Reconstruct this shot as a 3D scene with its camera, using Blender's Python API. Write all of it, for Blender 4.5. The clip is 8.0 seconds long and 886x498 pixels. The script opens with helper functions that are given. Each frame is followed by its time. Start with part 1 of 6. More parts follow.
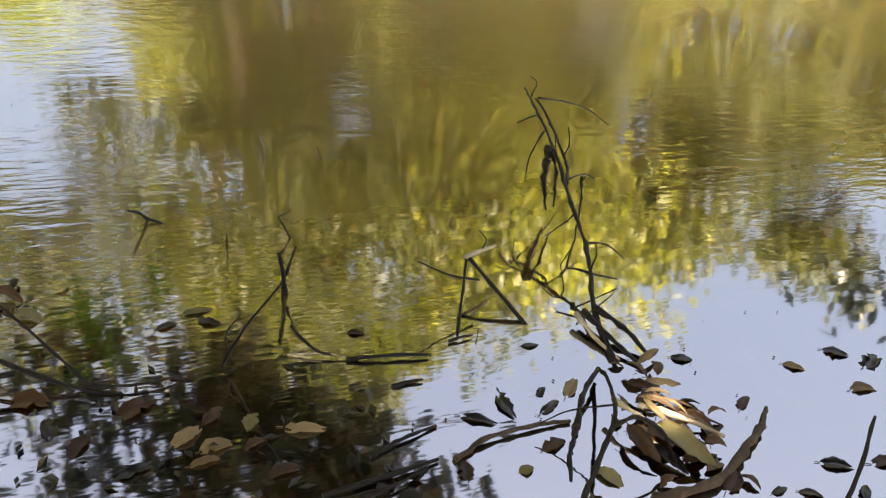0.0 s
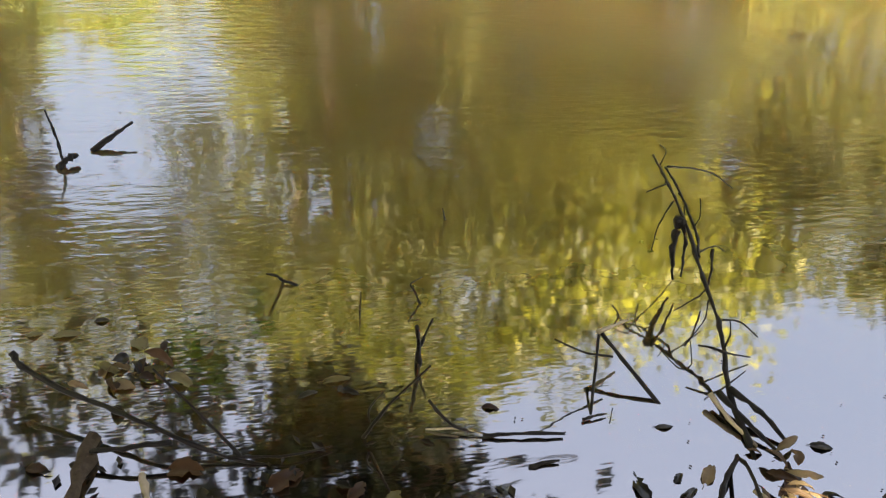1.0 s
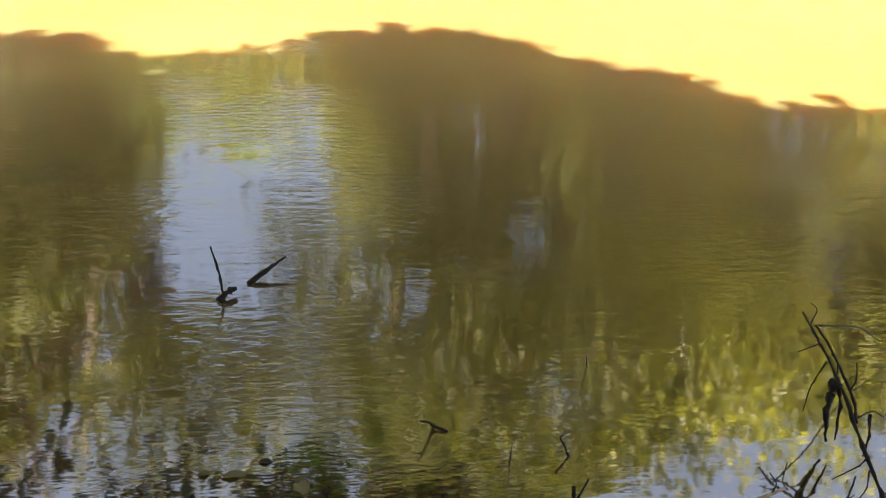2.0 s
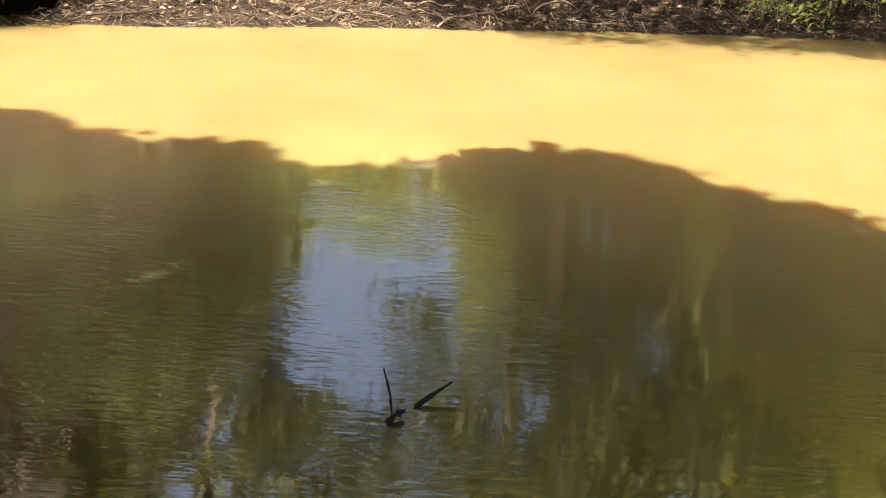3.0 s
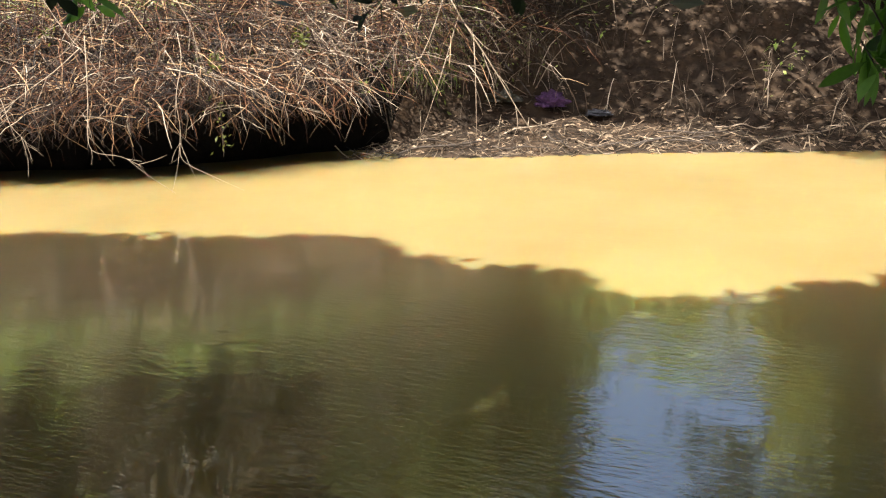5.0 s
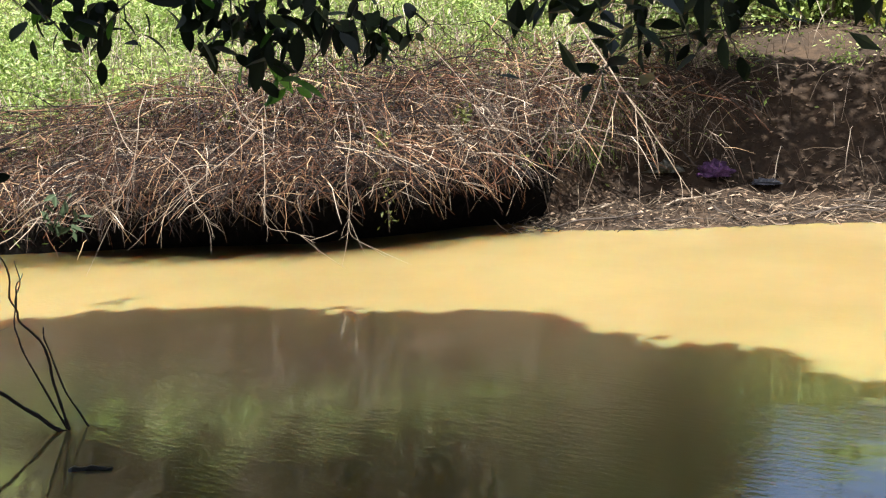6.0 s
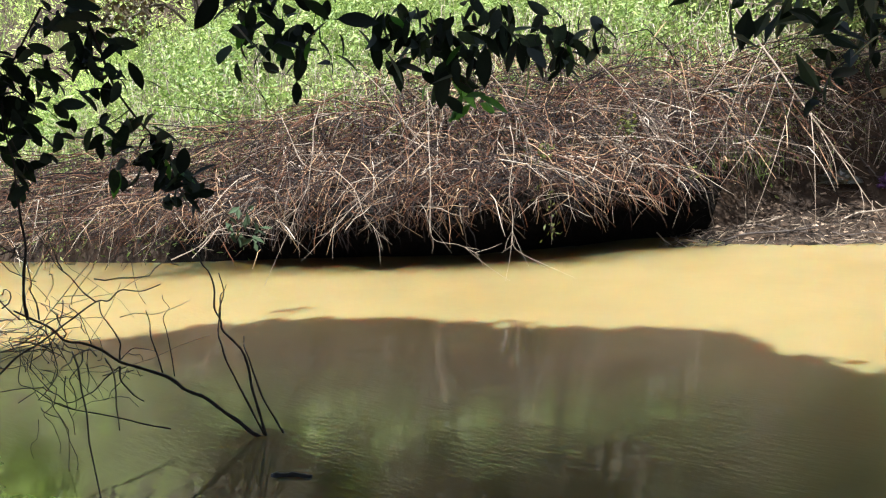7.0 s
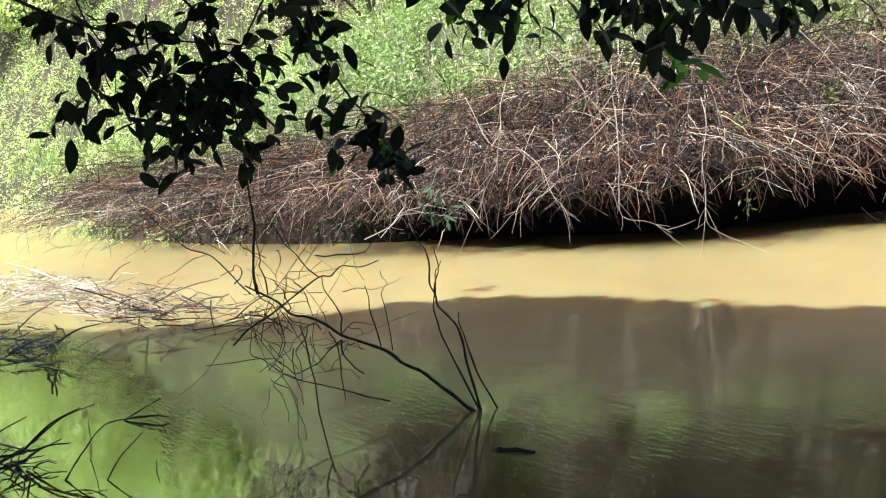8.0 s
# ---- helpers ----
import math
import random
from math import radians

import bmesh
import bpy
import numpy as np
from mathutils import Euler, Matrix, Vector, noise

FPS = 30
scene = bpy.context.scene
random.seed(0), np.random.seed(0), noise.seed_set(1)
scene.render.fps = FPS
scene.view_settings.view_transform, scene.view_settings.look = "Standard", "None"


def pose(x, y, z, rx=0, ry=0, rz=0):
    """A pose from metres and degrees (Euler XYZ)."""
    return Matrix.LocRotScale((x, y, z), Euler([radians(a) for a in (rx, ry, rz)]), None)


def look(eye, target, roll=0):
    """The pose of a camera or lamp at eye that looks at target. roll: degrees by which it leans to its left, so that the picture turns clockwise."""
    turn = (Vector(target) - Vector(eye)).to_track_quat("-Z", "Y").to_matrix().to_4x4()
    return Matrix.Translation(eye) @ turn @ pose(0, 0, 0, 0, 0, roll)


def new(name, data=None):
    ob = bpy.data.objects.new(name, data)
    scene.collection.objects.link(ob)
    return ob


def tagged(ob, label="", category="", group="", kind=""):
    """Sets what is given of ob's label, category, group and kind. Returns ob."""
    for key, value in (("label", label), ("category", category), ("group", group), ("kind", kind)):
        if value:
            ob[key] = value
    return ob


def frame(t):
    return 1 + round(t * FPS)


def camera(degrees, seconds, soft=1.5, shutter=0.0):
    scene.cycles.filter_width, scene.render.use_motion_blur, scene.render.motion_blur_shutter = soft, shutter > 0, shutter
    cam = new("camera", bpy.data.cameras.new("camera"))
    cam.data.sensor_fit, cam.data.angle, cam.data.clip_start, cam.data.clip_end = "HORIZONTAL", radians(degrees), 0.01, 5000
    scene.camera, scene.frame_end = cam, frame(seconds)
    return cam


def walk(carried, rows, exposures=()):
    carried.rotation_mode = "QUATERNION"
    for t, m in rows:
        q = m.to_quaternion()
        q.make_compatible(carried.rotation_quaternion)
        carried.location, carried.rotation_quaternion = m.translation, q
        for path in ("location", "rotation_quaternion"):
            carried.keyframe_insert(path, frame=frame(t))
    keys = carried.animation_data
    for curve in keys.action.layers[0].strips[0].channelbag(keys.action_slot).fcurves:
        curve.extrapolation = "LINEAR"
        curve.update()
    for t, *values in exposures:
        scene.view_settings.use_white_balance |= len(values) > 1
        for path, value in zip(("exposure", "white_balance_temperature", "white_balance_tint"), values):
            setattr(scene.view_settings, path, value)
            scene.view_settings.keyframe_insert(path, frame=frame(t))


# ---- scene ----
cam = camera(54.00, 8.0, soft=1.2)
PATH = [
    (0, (0.359, -0.04, 1.102), (0.967, 1.508, -0.009), 6.7),
    (0.5, (0.309, -0.009, 1.144), (0.832, 1.562, 0.022), 6.0),
    (1, (0.243, 0.044, 1.203), (0.69, 1.656, 0.106), 5.0),
    (1.5, (0.175, 0.073, 1.281), (0.526, 1.76, 0.266), 3.3),
    (1.7, (0.144, 0.08, 1.299), (0.462, 1.794, 0.319), 3.1),
    (2.8, (-0.057, 0.094, 1.451), (-0.018, 1.94, 0.681), 3.7),
    (2.9, (-0.072, 0.094, 1.45), (-0.059, 1.948, 0.699), 3.6),
    (3, (-0.087, 0.103, 1.447), (-0.1, 1.962, 0.711), 3.4),
    (3.5, (-0.164, 0.163, 1.444), (-0.31, 2.046, 0.787), 2.6),
    (4, (-0.298, 0.197, 1.425), (-0.592, 2.088, 0.844), 2.4),
    (4.5, (-0.32, 0.228, 1.453), (-0.786, 2.092, 0.901), 0.9),
    (5, (-0.276, 0.177, 1.474), (-0.95, 1.996, 0.986), -1.0),
    (5.2, (-0.284, 0.132, 1.47), (-1.047, 1.927, 1.024), -1.5),
    (6.3, (-0.785, 0.186, 1.47), (-1.801, 1.884, 1.181), -2.9),
    (6.5, (-0.823, 0.164, 1.477), (-1.894, 1.829, 1.194), -2.9),
    (7, (-0.884, 0.069, 1.514), (-2.103, 1.63, 1.237), -3.5),
    (7.5, (-1.028, -0.027, 1.518), (-2.381, 1.418, 1.235), -4.5),
    (8, (-1.138, -0.094, 1.491), (-2.618, 1.22, 1.202), -5.4),
]
walk(cam, [(t, look(eye, aim, roll)) for t, eye, aim, roll in PATH], exposures=[
    (0.0, 3.85, 8000, 14), (1.0, 3.72, 8000, 14), (1.5, 3.4, 7800, 14), (2.8, 2.58, 7000, 12), (3.5, 2.48, 6900, 11),
    (5.0, 2.36, 6250, 9), (6.5, 2.15, 5600, 8), (8.0, 2.23, 5200, 7)])

# sky and one sun, high behind the camera
SUN_EL, SUN_AZ = 66.0, 192.0        # degrees; azimuth clockwise from +y
w = bpy.data.worlds.new("sky")
scene.world = w
w.use_nodes = True
sky = w.node_tree.nodes.new("ShaderNodeTexSky")
sky.sky_type, sky.sun_disc = "NISHITA", False
sky.sun_elevation, sky.sun_rotation = radians(SUN_EL), radians(SUN_AZ)
sky.dust_density = 7.0
w.node_tree.links.new(sky.outputs[0], w.node_tree.nodes["Background"].inputs[0])
w.node_tree.nodes["Background"].inputs[1].default_value = 0.057
sun = new("sun", bpy.data.lights.new("sun", "SUN"))
sun.data.energy, sun.data.angle, sun.data.color = 5.0, radians(0.8), (1.0, 0.93, 0.80)
SUN_DIR = Vector((math.sin(radians(SUN_AZ)) * math.cos(radians(SUN_EL)),
                  math.cos(radians(SUN_AZ)) * math.cos(radians(SUN_EL)), math.sin(radians(SUN_EL))))
sun.matrix_world = look(SUN_DIR * 40, (0, 0, 0))

# ---- materials ----
def mat(name):
    m = bpy.data.materials.new(name)
    m.use_nodes = True
    nt = m.node_tree
    return m, nt, nt.nodes["Principled BSDF"], nt.nodes["Material Output"]


def nd(nt, kind, **values):
    n = nt.nodes.new(kind)
    for key, value in values.items():
        n.inputs[key].default_value = value
    return n


def ramp(nt, fac, stops):
    r = nt.nodes.new("ShaderNodeValToRGB")
    while len(r.color_ramp.elements) < len(stops):
        r.color_ramp.elements.new(0.5)
    for e, (at, col) in zip(r.color_ramp.elements, stops):
        e.position, e.color = at, (*col, 1)
    nt.links.new(fac, r.inputs[0])
    return r.outputs[0]


def mapped(nt, scale):
    co = nt.nodes.new("ShaderNodeTexCoord")
    mp = nt.nodes.new("ShaderNodeMapping")
    mp.inputs["Scale"].default_value = scale
    nt.links.new(co.outputs["Object"], mp.inputs[0])
    return mp.outputs[0]


def noise_tex(nt, vec, scale, detail=4.0, rough=0.55):
    n = nd(nt, "ShaderNodeTexNoise", Scale=scale, Detail=detail, Roughness=rough)
    nt.links.new(vec, n.inputs["Vector"])
    return n.outputs["Fac"]


def bump(nt, height, strength, distance, out, before=None):
    bp = nd(nt, "ShaderNodeBump", Strength=strength, Distance=distance)
    nt.links.new(height, bp.inputs["Height"])
    if before:
        nt.links.new(before, bp.inputs["Normal"])
    nt.links.new(bp.outputs[0], out)
    return bp.outputs[0]


def mix_col(nt, fac, a, b, how="MIX"):
    m = nt.nodes.new("ShaderNodeMix")
    m.data_type, m.blend_type = "RGBA", how
    for sock, value in ((m.inputs[0], fac), (m.inputs[6], a), (m.inputs[7], b)):
        if isinstance(value, bpy.types.NodeSocket):
            nt.links.new(value, sock)
        elif isinstance(value, tuple):
            sock.default_value = (*value, 1)
        else:
            sock.default_value = value
    return m.outputs[2]


def rough_mat(name, stops, scale=8.0, rough=0.85, bumps=0.4, dist=0.01, island=0.0, spec=0.3):
    """Earth, bark and other matt stuff: two scales of noise, and a tone of its own for each loose piece."""
    m, nt, bs, _ = mat(name)
    v = mapped(nt, (1, 1, 1))
    big, fine = noise_tex(nt, v, scale), noise_tex(nt, v, scale * 6.3, 5.0, 0.65)
    both = nt.nodes.new("ShaderNodeMath")
    both.operation = "MULTIPLY_ADD"
    nt.links.new(fine, both.inputs[0])
    both.inputs[1].default_value = 0.5
    half = nt.nodes.new("ShaderNodeMath")
    half.operation = "MULTIPLY"
    nt.links.new(big, half.inputs[0])
    half.inputs[1].default_value = 0.5
    nt.links.new(half.outputs[0], both.inputs[2])
    fac = both.outputs[0]
    if island:
        g = nt.nodes.new("ShaderNodeNewGeometry")
        mx = nt.nodes.new("ShaderNodeMix")
        mx.inputs[0].default_value = island
        nt.links.new(fac, mx.inputs[2])
        nt.links.new(g.outputs["Random Per Island"], mx.inputs[3])
        fac = mx.outputs[0]
    nt.links.new(ramp(nt, fac, stops), bs.inputs["Base Color"])
    bs.inputs["Roughness"].default_value = rough
    bs.inputs["Specular IOR Level"].default_value = spec
    if bumps:
        bump(nt, both.outputs[0], bumps, dist, bs.inputs["Normal"])
    return m


def leaf_mat(name, stops, glow=0.4, rough=0.45, by_object=False, scale=30.0, patches=0.0):
    """A leaf: colour by piece, veins and blotches, light shining through it."""
    m, nt, bs, out = mat(name)
    if by_object:
        rnd = nt.nodes.new("ShaderNodeObjectInfo").outputs["Random"]
    else:
        rnd = nt.nodes.new("ShaderNodeNewGeometry").outputs["Random Per Island"]
    v = mapped(nt, (1, 1, 1))
    n = noise_tex(nt, v, scale, 3.0)
    mx = nt.nodes.new("ShaderNodeMix")
    mx.inputs[0].default_value = 0.35
    nt.links.new(rnd, mx.inputs[2])
    nt.links.new(n, mx.inputs[3])
    fac = mx.outputs[0]
    if patches:
        wide = noise_tex(nt, v, patches, 3.0)
        my = nt.nodes.new("ShaderNodeMix")
        my.inputs[0].default_value = 0.45
        nt.links.new(fac, my.inputs[2])
        nt.links.new(wide, my.inputs[3])
        fac = my.outputs[0]
    col = ramp(nt, fac, stops)
    nt.links.new(col, bs.inputs["Base Color"])
    bs.inputs["Roughness"].default_value = rough
    bump(nt, n, 0.25, 0.004, bs.inputs["Normal"])
    if glow:
        tr = nt.nodes.new("ShaderNodeBsdfTranslucent")
        nt.links.new(col, tr.inputs["Color"])
        ms = nt.nodes.new("ShaderNodeMixShader")
        ms.inputs[0].default_value = glow
        nt.links.new(bs.outputs[0], ms.inputs[1])
        nt.links.new(tr.outputs[0], ms.inputs[2])
        nt.links.new(ms.outputs[0], out.inputs["Surface"])
    return m


def water_mat():
    """Silty river water: a scattering tan body under a smooth, slightly rippled, mirroring surface."""
    m, nt, bs, out = mat("silty_water")
    nt.nodes.remove(bs)
    v = mapped(nt, (1, 1, 1))
    # light wanders sideways in the silt, red farther than green and blue, so shade edges turn warm
    deep = nd(nt, "ShaderNodeSubsurfaceScattering", Scale=0.36, Radius=(1.0, 0.30, 0.07))
    deep.falloff = "BURLEY"
    film = nt.nodes.new("ShaderNodeBsdfDiffuse")
    body = nd(nt, "ShaderNodeMixShader", Fac=0.75)
    nt.links.new(film.outputs[0], body.inputs[1])
    nt.links.new(deep.outputs[0], body.inputs[2])
    gloss = nd(nt, "ShaderNodeBsdfGlossy", Roughness=0.04)
    silt = noise_tex(nt, v, 0.35, 5.0, 0.6)
    silt_col = ramp(nt, silt, [(0.3, (0.218, 0.160, 0.063)), (0.5, (0.246, 0.184, 0.075)), (0.7, (0.274, 0.208, 0.087))])
    # shade is put into the colour towards the near bank; there the shallows also lie over black mud and rotten leaves
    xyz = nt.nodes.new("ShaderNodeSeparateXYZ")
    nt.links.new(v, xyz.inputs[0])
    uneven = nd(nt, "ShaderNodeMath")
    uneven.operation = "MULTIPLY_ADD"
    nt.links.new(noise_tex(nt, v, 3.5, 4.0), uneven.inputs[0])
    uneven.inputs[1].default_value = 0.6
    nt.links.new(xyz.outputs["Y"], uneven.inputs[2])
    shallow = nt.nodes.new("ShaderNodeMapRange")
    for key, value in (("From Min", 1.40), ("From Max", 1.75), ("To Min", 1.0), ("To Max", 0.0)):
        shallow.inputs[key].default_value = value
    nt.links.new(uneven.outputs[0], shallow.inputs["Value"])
    near_shade = nt.nodes.new("ShaderNodeMapRange")
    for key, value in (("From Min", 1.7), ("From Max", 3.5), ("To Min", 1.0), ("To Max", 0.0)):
        near_shade.inputs[key].default_value = value
    nt.links.new(uneven.outputs[0], near_shade.inputs["Value"])
    silt_col = mix_col(nt, near_shade.outputs[0], silt_col, (0.128, 0.086, 0.020))
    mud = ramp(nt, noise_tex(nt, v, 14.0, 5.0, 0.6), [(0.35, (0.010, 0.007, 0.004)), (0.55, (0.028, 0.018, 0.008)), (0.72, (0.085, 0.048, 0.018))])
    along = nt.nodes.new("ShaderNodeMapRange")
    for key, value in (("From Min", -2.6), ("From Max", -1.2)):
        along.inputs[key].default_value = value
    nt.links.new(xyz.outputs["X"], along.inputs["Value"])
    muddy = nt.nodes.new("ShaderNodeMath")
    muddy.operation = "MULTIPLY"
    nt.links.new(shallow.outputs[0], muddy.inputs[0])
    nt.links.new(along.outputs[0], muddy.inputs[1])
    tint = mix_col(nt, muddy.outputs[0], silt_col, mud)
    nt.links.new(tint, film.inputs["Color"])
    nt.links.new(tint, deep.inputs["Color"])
    long_waves = noise_tex(nt, mapped(nt, (0.8, 1.7, 1)), 4.5, 1.0, 0.5)
    fine = noise_tex(nt, mapped(nt, (0.45, 1.5, 1)), 22.0, 2.0, 0.55)
    first = nd(nt, "ShaderNodeBump", Strength=0.25, Distance=0.0042)
    nt.links.new(long_waves, first.inputs["Height"])
    patch = noise_tex(nt, v, 0.9, 3.0)
    calm = nt.nodes.new("ShaderNodeMapRange")
    for key, value in (("From Min", 0.42), ("From Max", 0.66), ("To Min", 0.14), ("To Max", 1.5)):
        calm.inputs[key].default_value = value
    nt.links.new(patch, calm.inputs["Value"])
    # the shallows under the near bank lie almost still
    still = nt.nodes.new("ShaderNodeMapRange")
    for key, value in (("From Min", 1.5), ("From Max", 3.4), ("To Min", 0.12), ("To Max", 1.0)):
        still.inputs[key].default_value = value
    nt.links.new(uneven.outputs[0], still.inputs["Value"])
    swell = nt.nodes.new("ShaderNodeMath")
    swell.operation = "MULTIPLY"
    nt.links.new(still.outputs[0], swell.inputs[0])
    swell.inputs[1].default_value = 0.25
    nt.links.new(swell.outputs[0], first.inputs["Strength"])
    lull = nt.nodes.new("ShaderNodeMath")
    lull.operation = "MULTIPLY"
    nt.links.new(calm.outputs[0], lull.inputs[0])
    nt.links.new(still.outputs[0], lull.inputs[1])
    ripple = nt.nodes.new("ShaderNodeMath")
    ripple.operation = "MULTIPLY"
    nt.links.new(fine, ripple.inputs[0])
    nt.links.new(lull.outputs[0], ripple.inputs[1])
    waves = bump(nt, ripple.outputs[0], 1.0, 0.0030, gloss.inputs["Normal"], first.outputs[0])
    nt.links.new(waves, film.inputs["Normal"])
    fres = nd(nt, "ShaderNodeFresnel", IOR=1.333)
    sheen = nt.nodes.new("ShaderNodeMath")
    sheen.operation = "MULTIPLY_ADD"
    nt.links.new(fres.outputs[0], sheen.inputs[0])
    sheen.inputs[1].default_value, sheen.inputs[2].default_value = 0.25, 0.45
    ms = nt.nodes.new("ShaderNodeMixShader")
    nt.links.new(sheen.outputs[0], ms.inputs[0])
    nt.links.new(body.outputs[0], ms.inputs[1])
    nt.links.new(gloss.outputs[0], ms.inputs[2])
    nt.links.new(ms.outputs[0], out.inputs["Surface"])
    return m


WATER = water_mat()
DIRT = rough_mat("bank_earth", [(0.25, (0.006, 0.0035, 0.0018)), (0.5, (0.021, 0.0118, 0.0058)), (0.75, (0.062, 0.037, 0.019))], 1.3, 0.95, 0.9, 0.06)
TWIG = rough_mat("dead_twig_brown", [(0.3, (0.005, 0.0022, 0.0013)), (0.58, (0.022, 0.0075, 0.0035)), (0.78, (0.105, 0.041, 0.016)), (0.93, (0.48, 0.33, 0.19))], 9.0, 0.8, 0.3, 0.004, 0.8)
PALE = rough_mat("dead_twig_pale", [(0.2, (0.045, 0.030, 0.020)), (0.5, (0.145, 0.105, 0.074)), (0.85, (0.56, 0.47, 0.37))], 12.0, 0.75, 0.3, 0.004, 0.6)
DRIFT = rough_mat("washed_up_wood", [(0.15, (0.008, 0.005, 0.0035)), (0.58, (0.036, 0.024, 0.015)), (0.93, (0.26, 0.20, 0.14))], 12.0, 0.8, 0.3, 0.004, 0.8)
# earth blackened to put the undercut's shade into its colour
SHADE_SOIL = rough_mat("shade_black_soil", [(0.3, (0.002, 0.0015, 0.001)), (0.6, (0.005, 0.0035, 0.002)), (0.85, (0.014, 0.009, 0.006))], 16.0, 0.95, 1.0, 0.03, 0.0, 0.1)
WET = rough_mat("wet_black_bark", [(0.3, (0.003, 0.0025, 0.002)), (0.6, (0.009, 0.007, 0.005)), (0.85, (0.03, 0.022, 0.016))], 40.0, 0.32, 1.0, 0.004, 0.0, 0.4)
BARK = rough_mat("grey_bark", [(0.25, (0.06, 0.045, 0.032)), (0.55, (0.14, 0.11, 0.08)), (0.8, (0.25, 0.20, 0.15))], 14.0, 0.9, 0.8, 0.02)
DARKSTEM = rough_mat("dark_stem_bark", [(0.3, (0.018, 0.013, 0.010)), (0.6, (0.045, 0.032, 0.024)), (0.85, (0.10, 0.075, 0.055))], 30.0, 0.7, 0.5, 0.003)
LITTER = rough_mat("leaf_litter", [(0.1, (0.030, 0.016, 0.008)), (0.5, (0.066, 0.039, 0.021)), (0.9, (0.28, 0.205, 0.14))], 20.0, 0.8, 0.2, 0.004, 0.8)
# shaded and sunlit copies of one leaf, the light put into their greens
GREEN = leaf_mat("shaded_dark_green_leaf", [(0.2, (0.006, 0.011, 0.003)), (0.6, (0.012, 0.022, 0.005)), (0.9, (0.028, 0.05, 0.010))], 0.10, 0.85, True, 40.0)
LIT_FRESH = leaf_mat("lit_fresh_green_leaf", [(0.2, (0.04, 0.11, 0.010)), (0.6, (0.08, 0.20, 0.02)), (0.9, (0.14, 0.30, 0.04))], 0.55, 0.4, True, 40.0)
WEED = leaf_mat("weed_leaf", [(0.15, (0.02, 0.045, 0.006)), (0.5, (0.17, 0.245, 0.042)), (0.85, (0.58, 0.58, 0.23))], 0.4, 0.55, patches=0.9)
CROWN = leaf_mat("crown_leaf", [(0.2, (0.024, 0.030, 0.004)), (0.5, (0.062, 0.070, 0.008)), (0.8, (0.115, 0.120, 0.016))], 0.42, 0.65, patches=0.5)
# brighter copy of the crown leaf: sunlight on low foliage put into its colour
LIT_CROWN = leaf_mat("lit_crown_leaf", [(0.2, (0.04, 0.05, 0.006)), (0.5, (0.16, 0.175, 0.020)), (0.8, (0.40, 0.385, 0.060))], 0.5, 0.5, patches=0.4)
SHADE = leaf_mat("shade_tree_leaf", [(0.1, (0.010, 0.02, 0.004)), (0.5, (0.02, 0.036, 0.008)), (0.9, (0.04, 0.065, 0.013))], 0.05, 0.5)
# bright copy of the weed leaf: the far slope's sunlight is in its colour
SUNLIT_MEADOW = leaf_mat("sunlit_meadow_leaf", [(0.1, (0.16, 0.25, 0.03)), (0.5, (0.46, 0.58, 0.13)), (0.9, (0.74, 0.78, 0.33))], 0.4, 0.55, patches=0.3)
OLIVE = leaf_mat("olive_crown_leaf", [(0.1, (0.018, 0.012, 0.004)), (0.5, (0.056, 0.039, 0.010)), (0.9, (0.15, 0.105, 0.03))], 0.15, 0.6, patches=0.6)
BROWN = leaf_mat("brown_dead_leaf", [(0.15, (0.032, 0.014, 0.006)), (0.5, (0.085, 0.040, 0.016)), (0.85, (0.19, 0.105, 0.045))], 0.15, 0.45, True, 55.0)
TAN = leaf_mat("tan_dead_leaf", [(0.15, (0.16, 0.10, 0.05)), (0.5, (0.28, 0.19, 0.09)), (0.85, (0.42, 0.32, 0.17))], 0.2, 0.5, True, 55.0)
YELLOW = leaf_mat("yellow_leaf", [(0.15, (0.20, 0.18, 0.06)), (0.5, (0.30, 0.27, 0.12)), (0.85, (0.42, 0.38, 0.20))], 0.25, 0.45, True, 55.0)
DARKLEAF = leaf_mat("blackened_leaf", [(0.2, (0.005, 0.005, 0.003)), (0.6, (0.014, 0.013, 0.007)), (0.9, (0.04, 0.034, 0.018))], 0.0, 0.3, True, 55.0)
MUD = rough_mat("wet_black_mud", [(0.3, (0.006, 0.0042, 0.0025)), (0.55, (0.016, 0.011, 0.006)), (0.8, (0.045, 0.028, 0.014))], 18.0, 0.16, 1.0, 0.006, 0.0, 0.6)
FIBRE = rough_mat("bleached_plant_fibre", [(0.2, (0.40, 0.32, 0.20)), (0.5, (0.62, 0.53, 0.38)), (0.85, (0.80, 0.73, 0.58))], 30.0, 0.7, 0.4, 0.003)
PURPLE = rough_mat("purple_cloth", [(0.3, (0.006, 0.003, 0.008)), (0.5, (0.045, 0.016, 0.062)), (0.8, (0.20, 0.09, 0.26))], 30.0, 0.7, 0.7, 0.02)
CLOTH = rough_mat("pale_blue_cloth", [(0.3, (0.02, 0.021, 0.028)), (0.55, (0.06, 0.063, 0.08)), (0.85, (0.20, 0.20, 0.24))], 20.0, 0.6, 0.6, 0.02)


# ---- mesh helpers ----
def mesh_object(name, verts, faces, material, parent=None, label="", smooth=True):
    me = bpy.data.meshes.new(name)
    me.from_pydata(verts, [], faces)
    if smooth:
        me.polygons.foreach_set("use_smooth", [True] * len(me.polygons))
    me.materials.append(material)
    me.update()
    ob = new(name, me)
    if parent is not None:
        ob.parent = parent
    if label:
        ob["label"] = label
    return ob


def base(name, x, y, z, label, category, group="", kind=""):
    """An empty at the foot of a thing."""
    ob = new(name)
    ob.location = (x, y, z)
    ob.empty_display_size = 0.1
    return tagged(ob, label, category, group, kind)


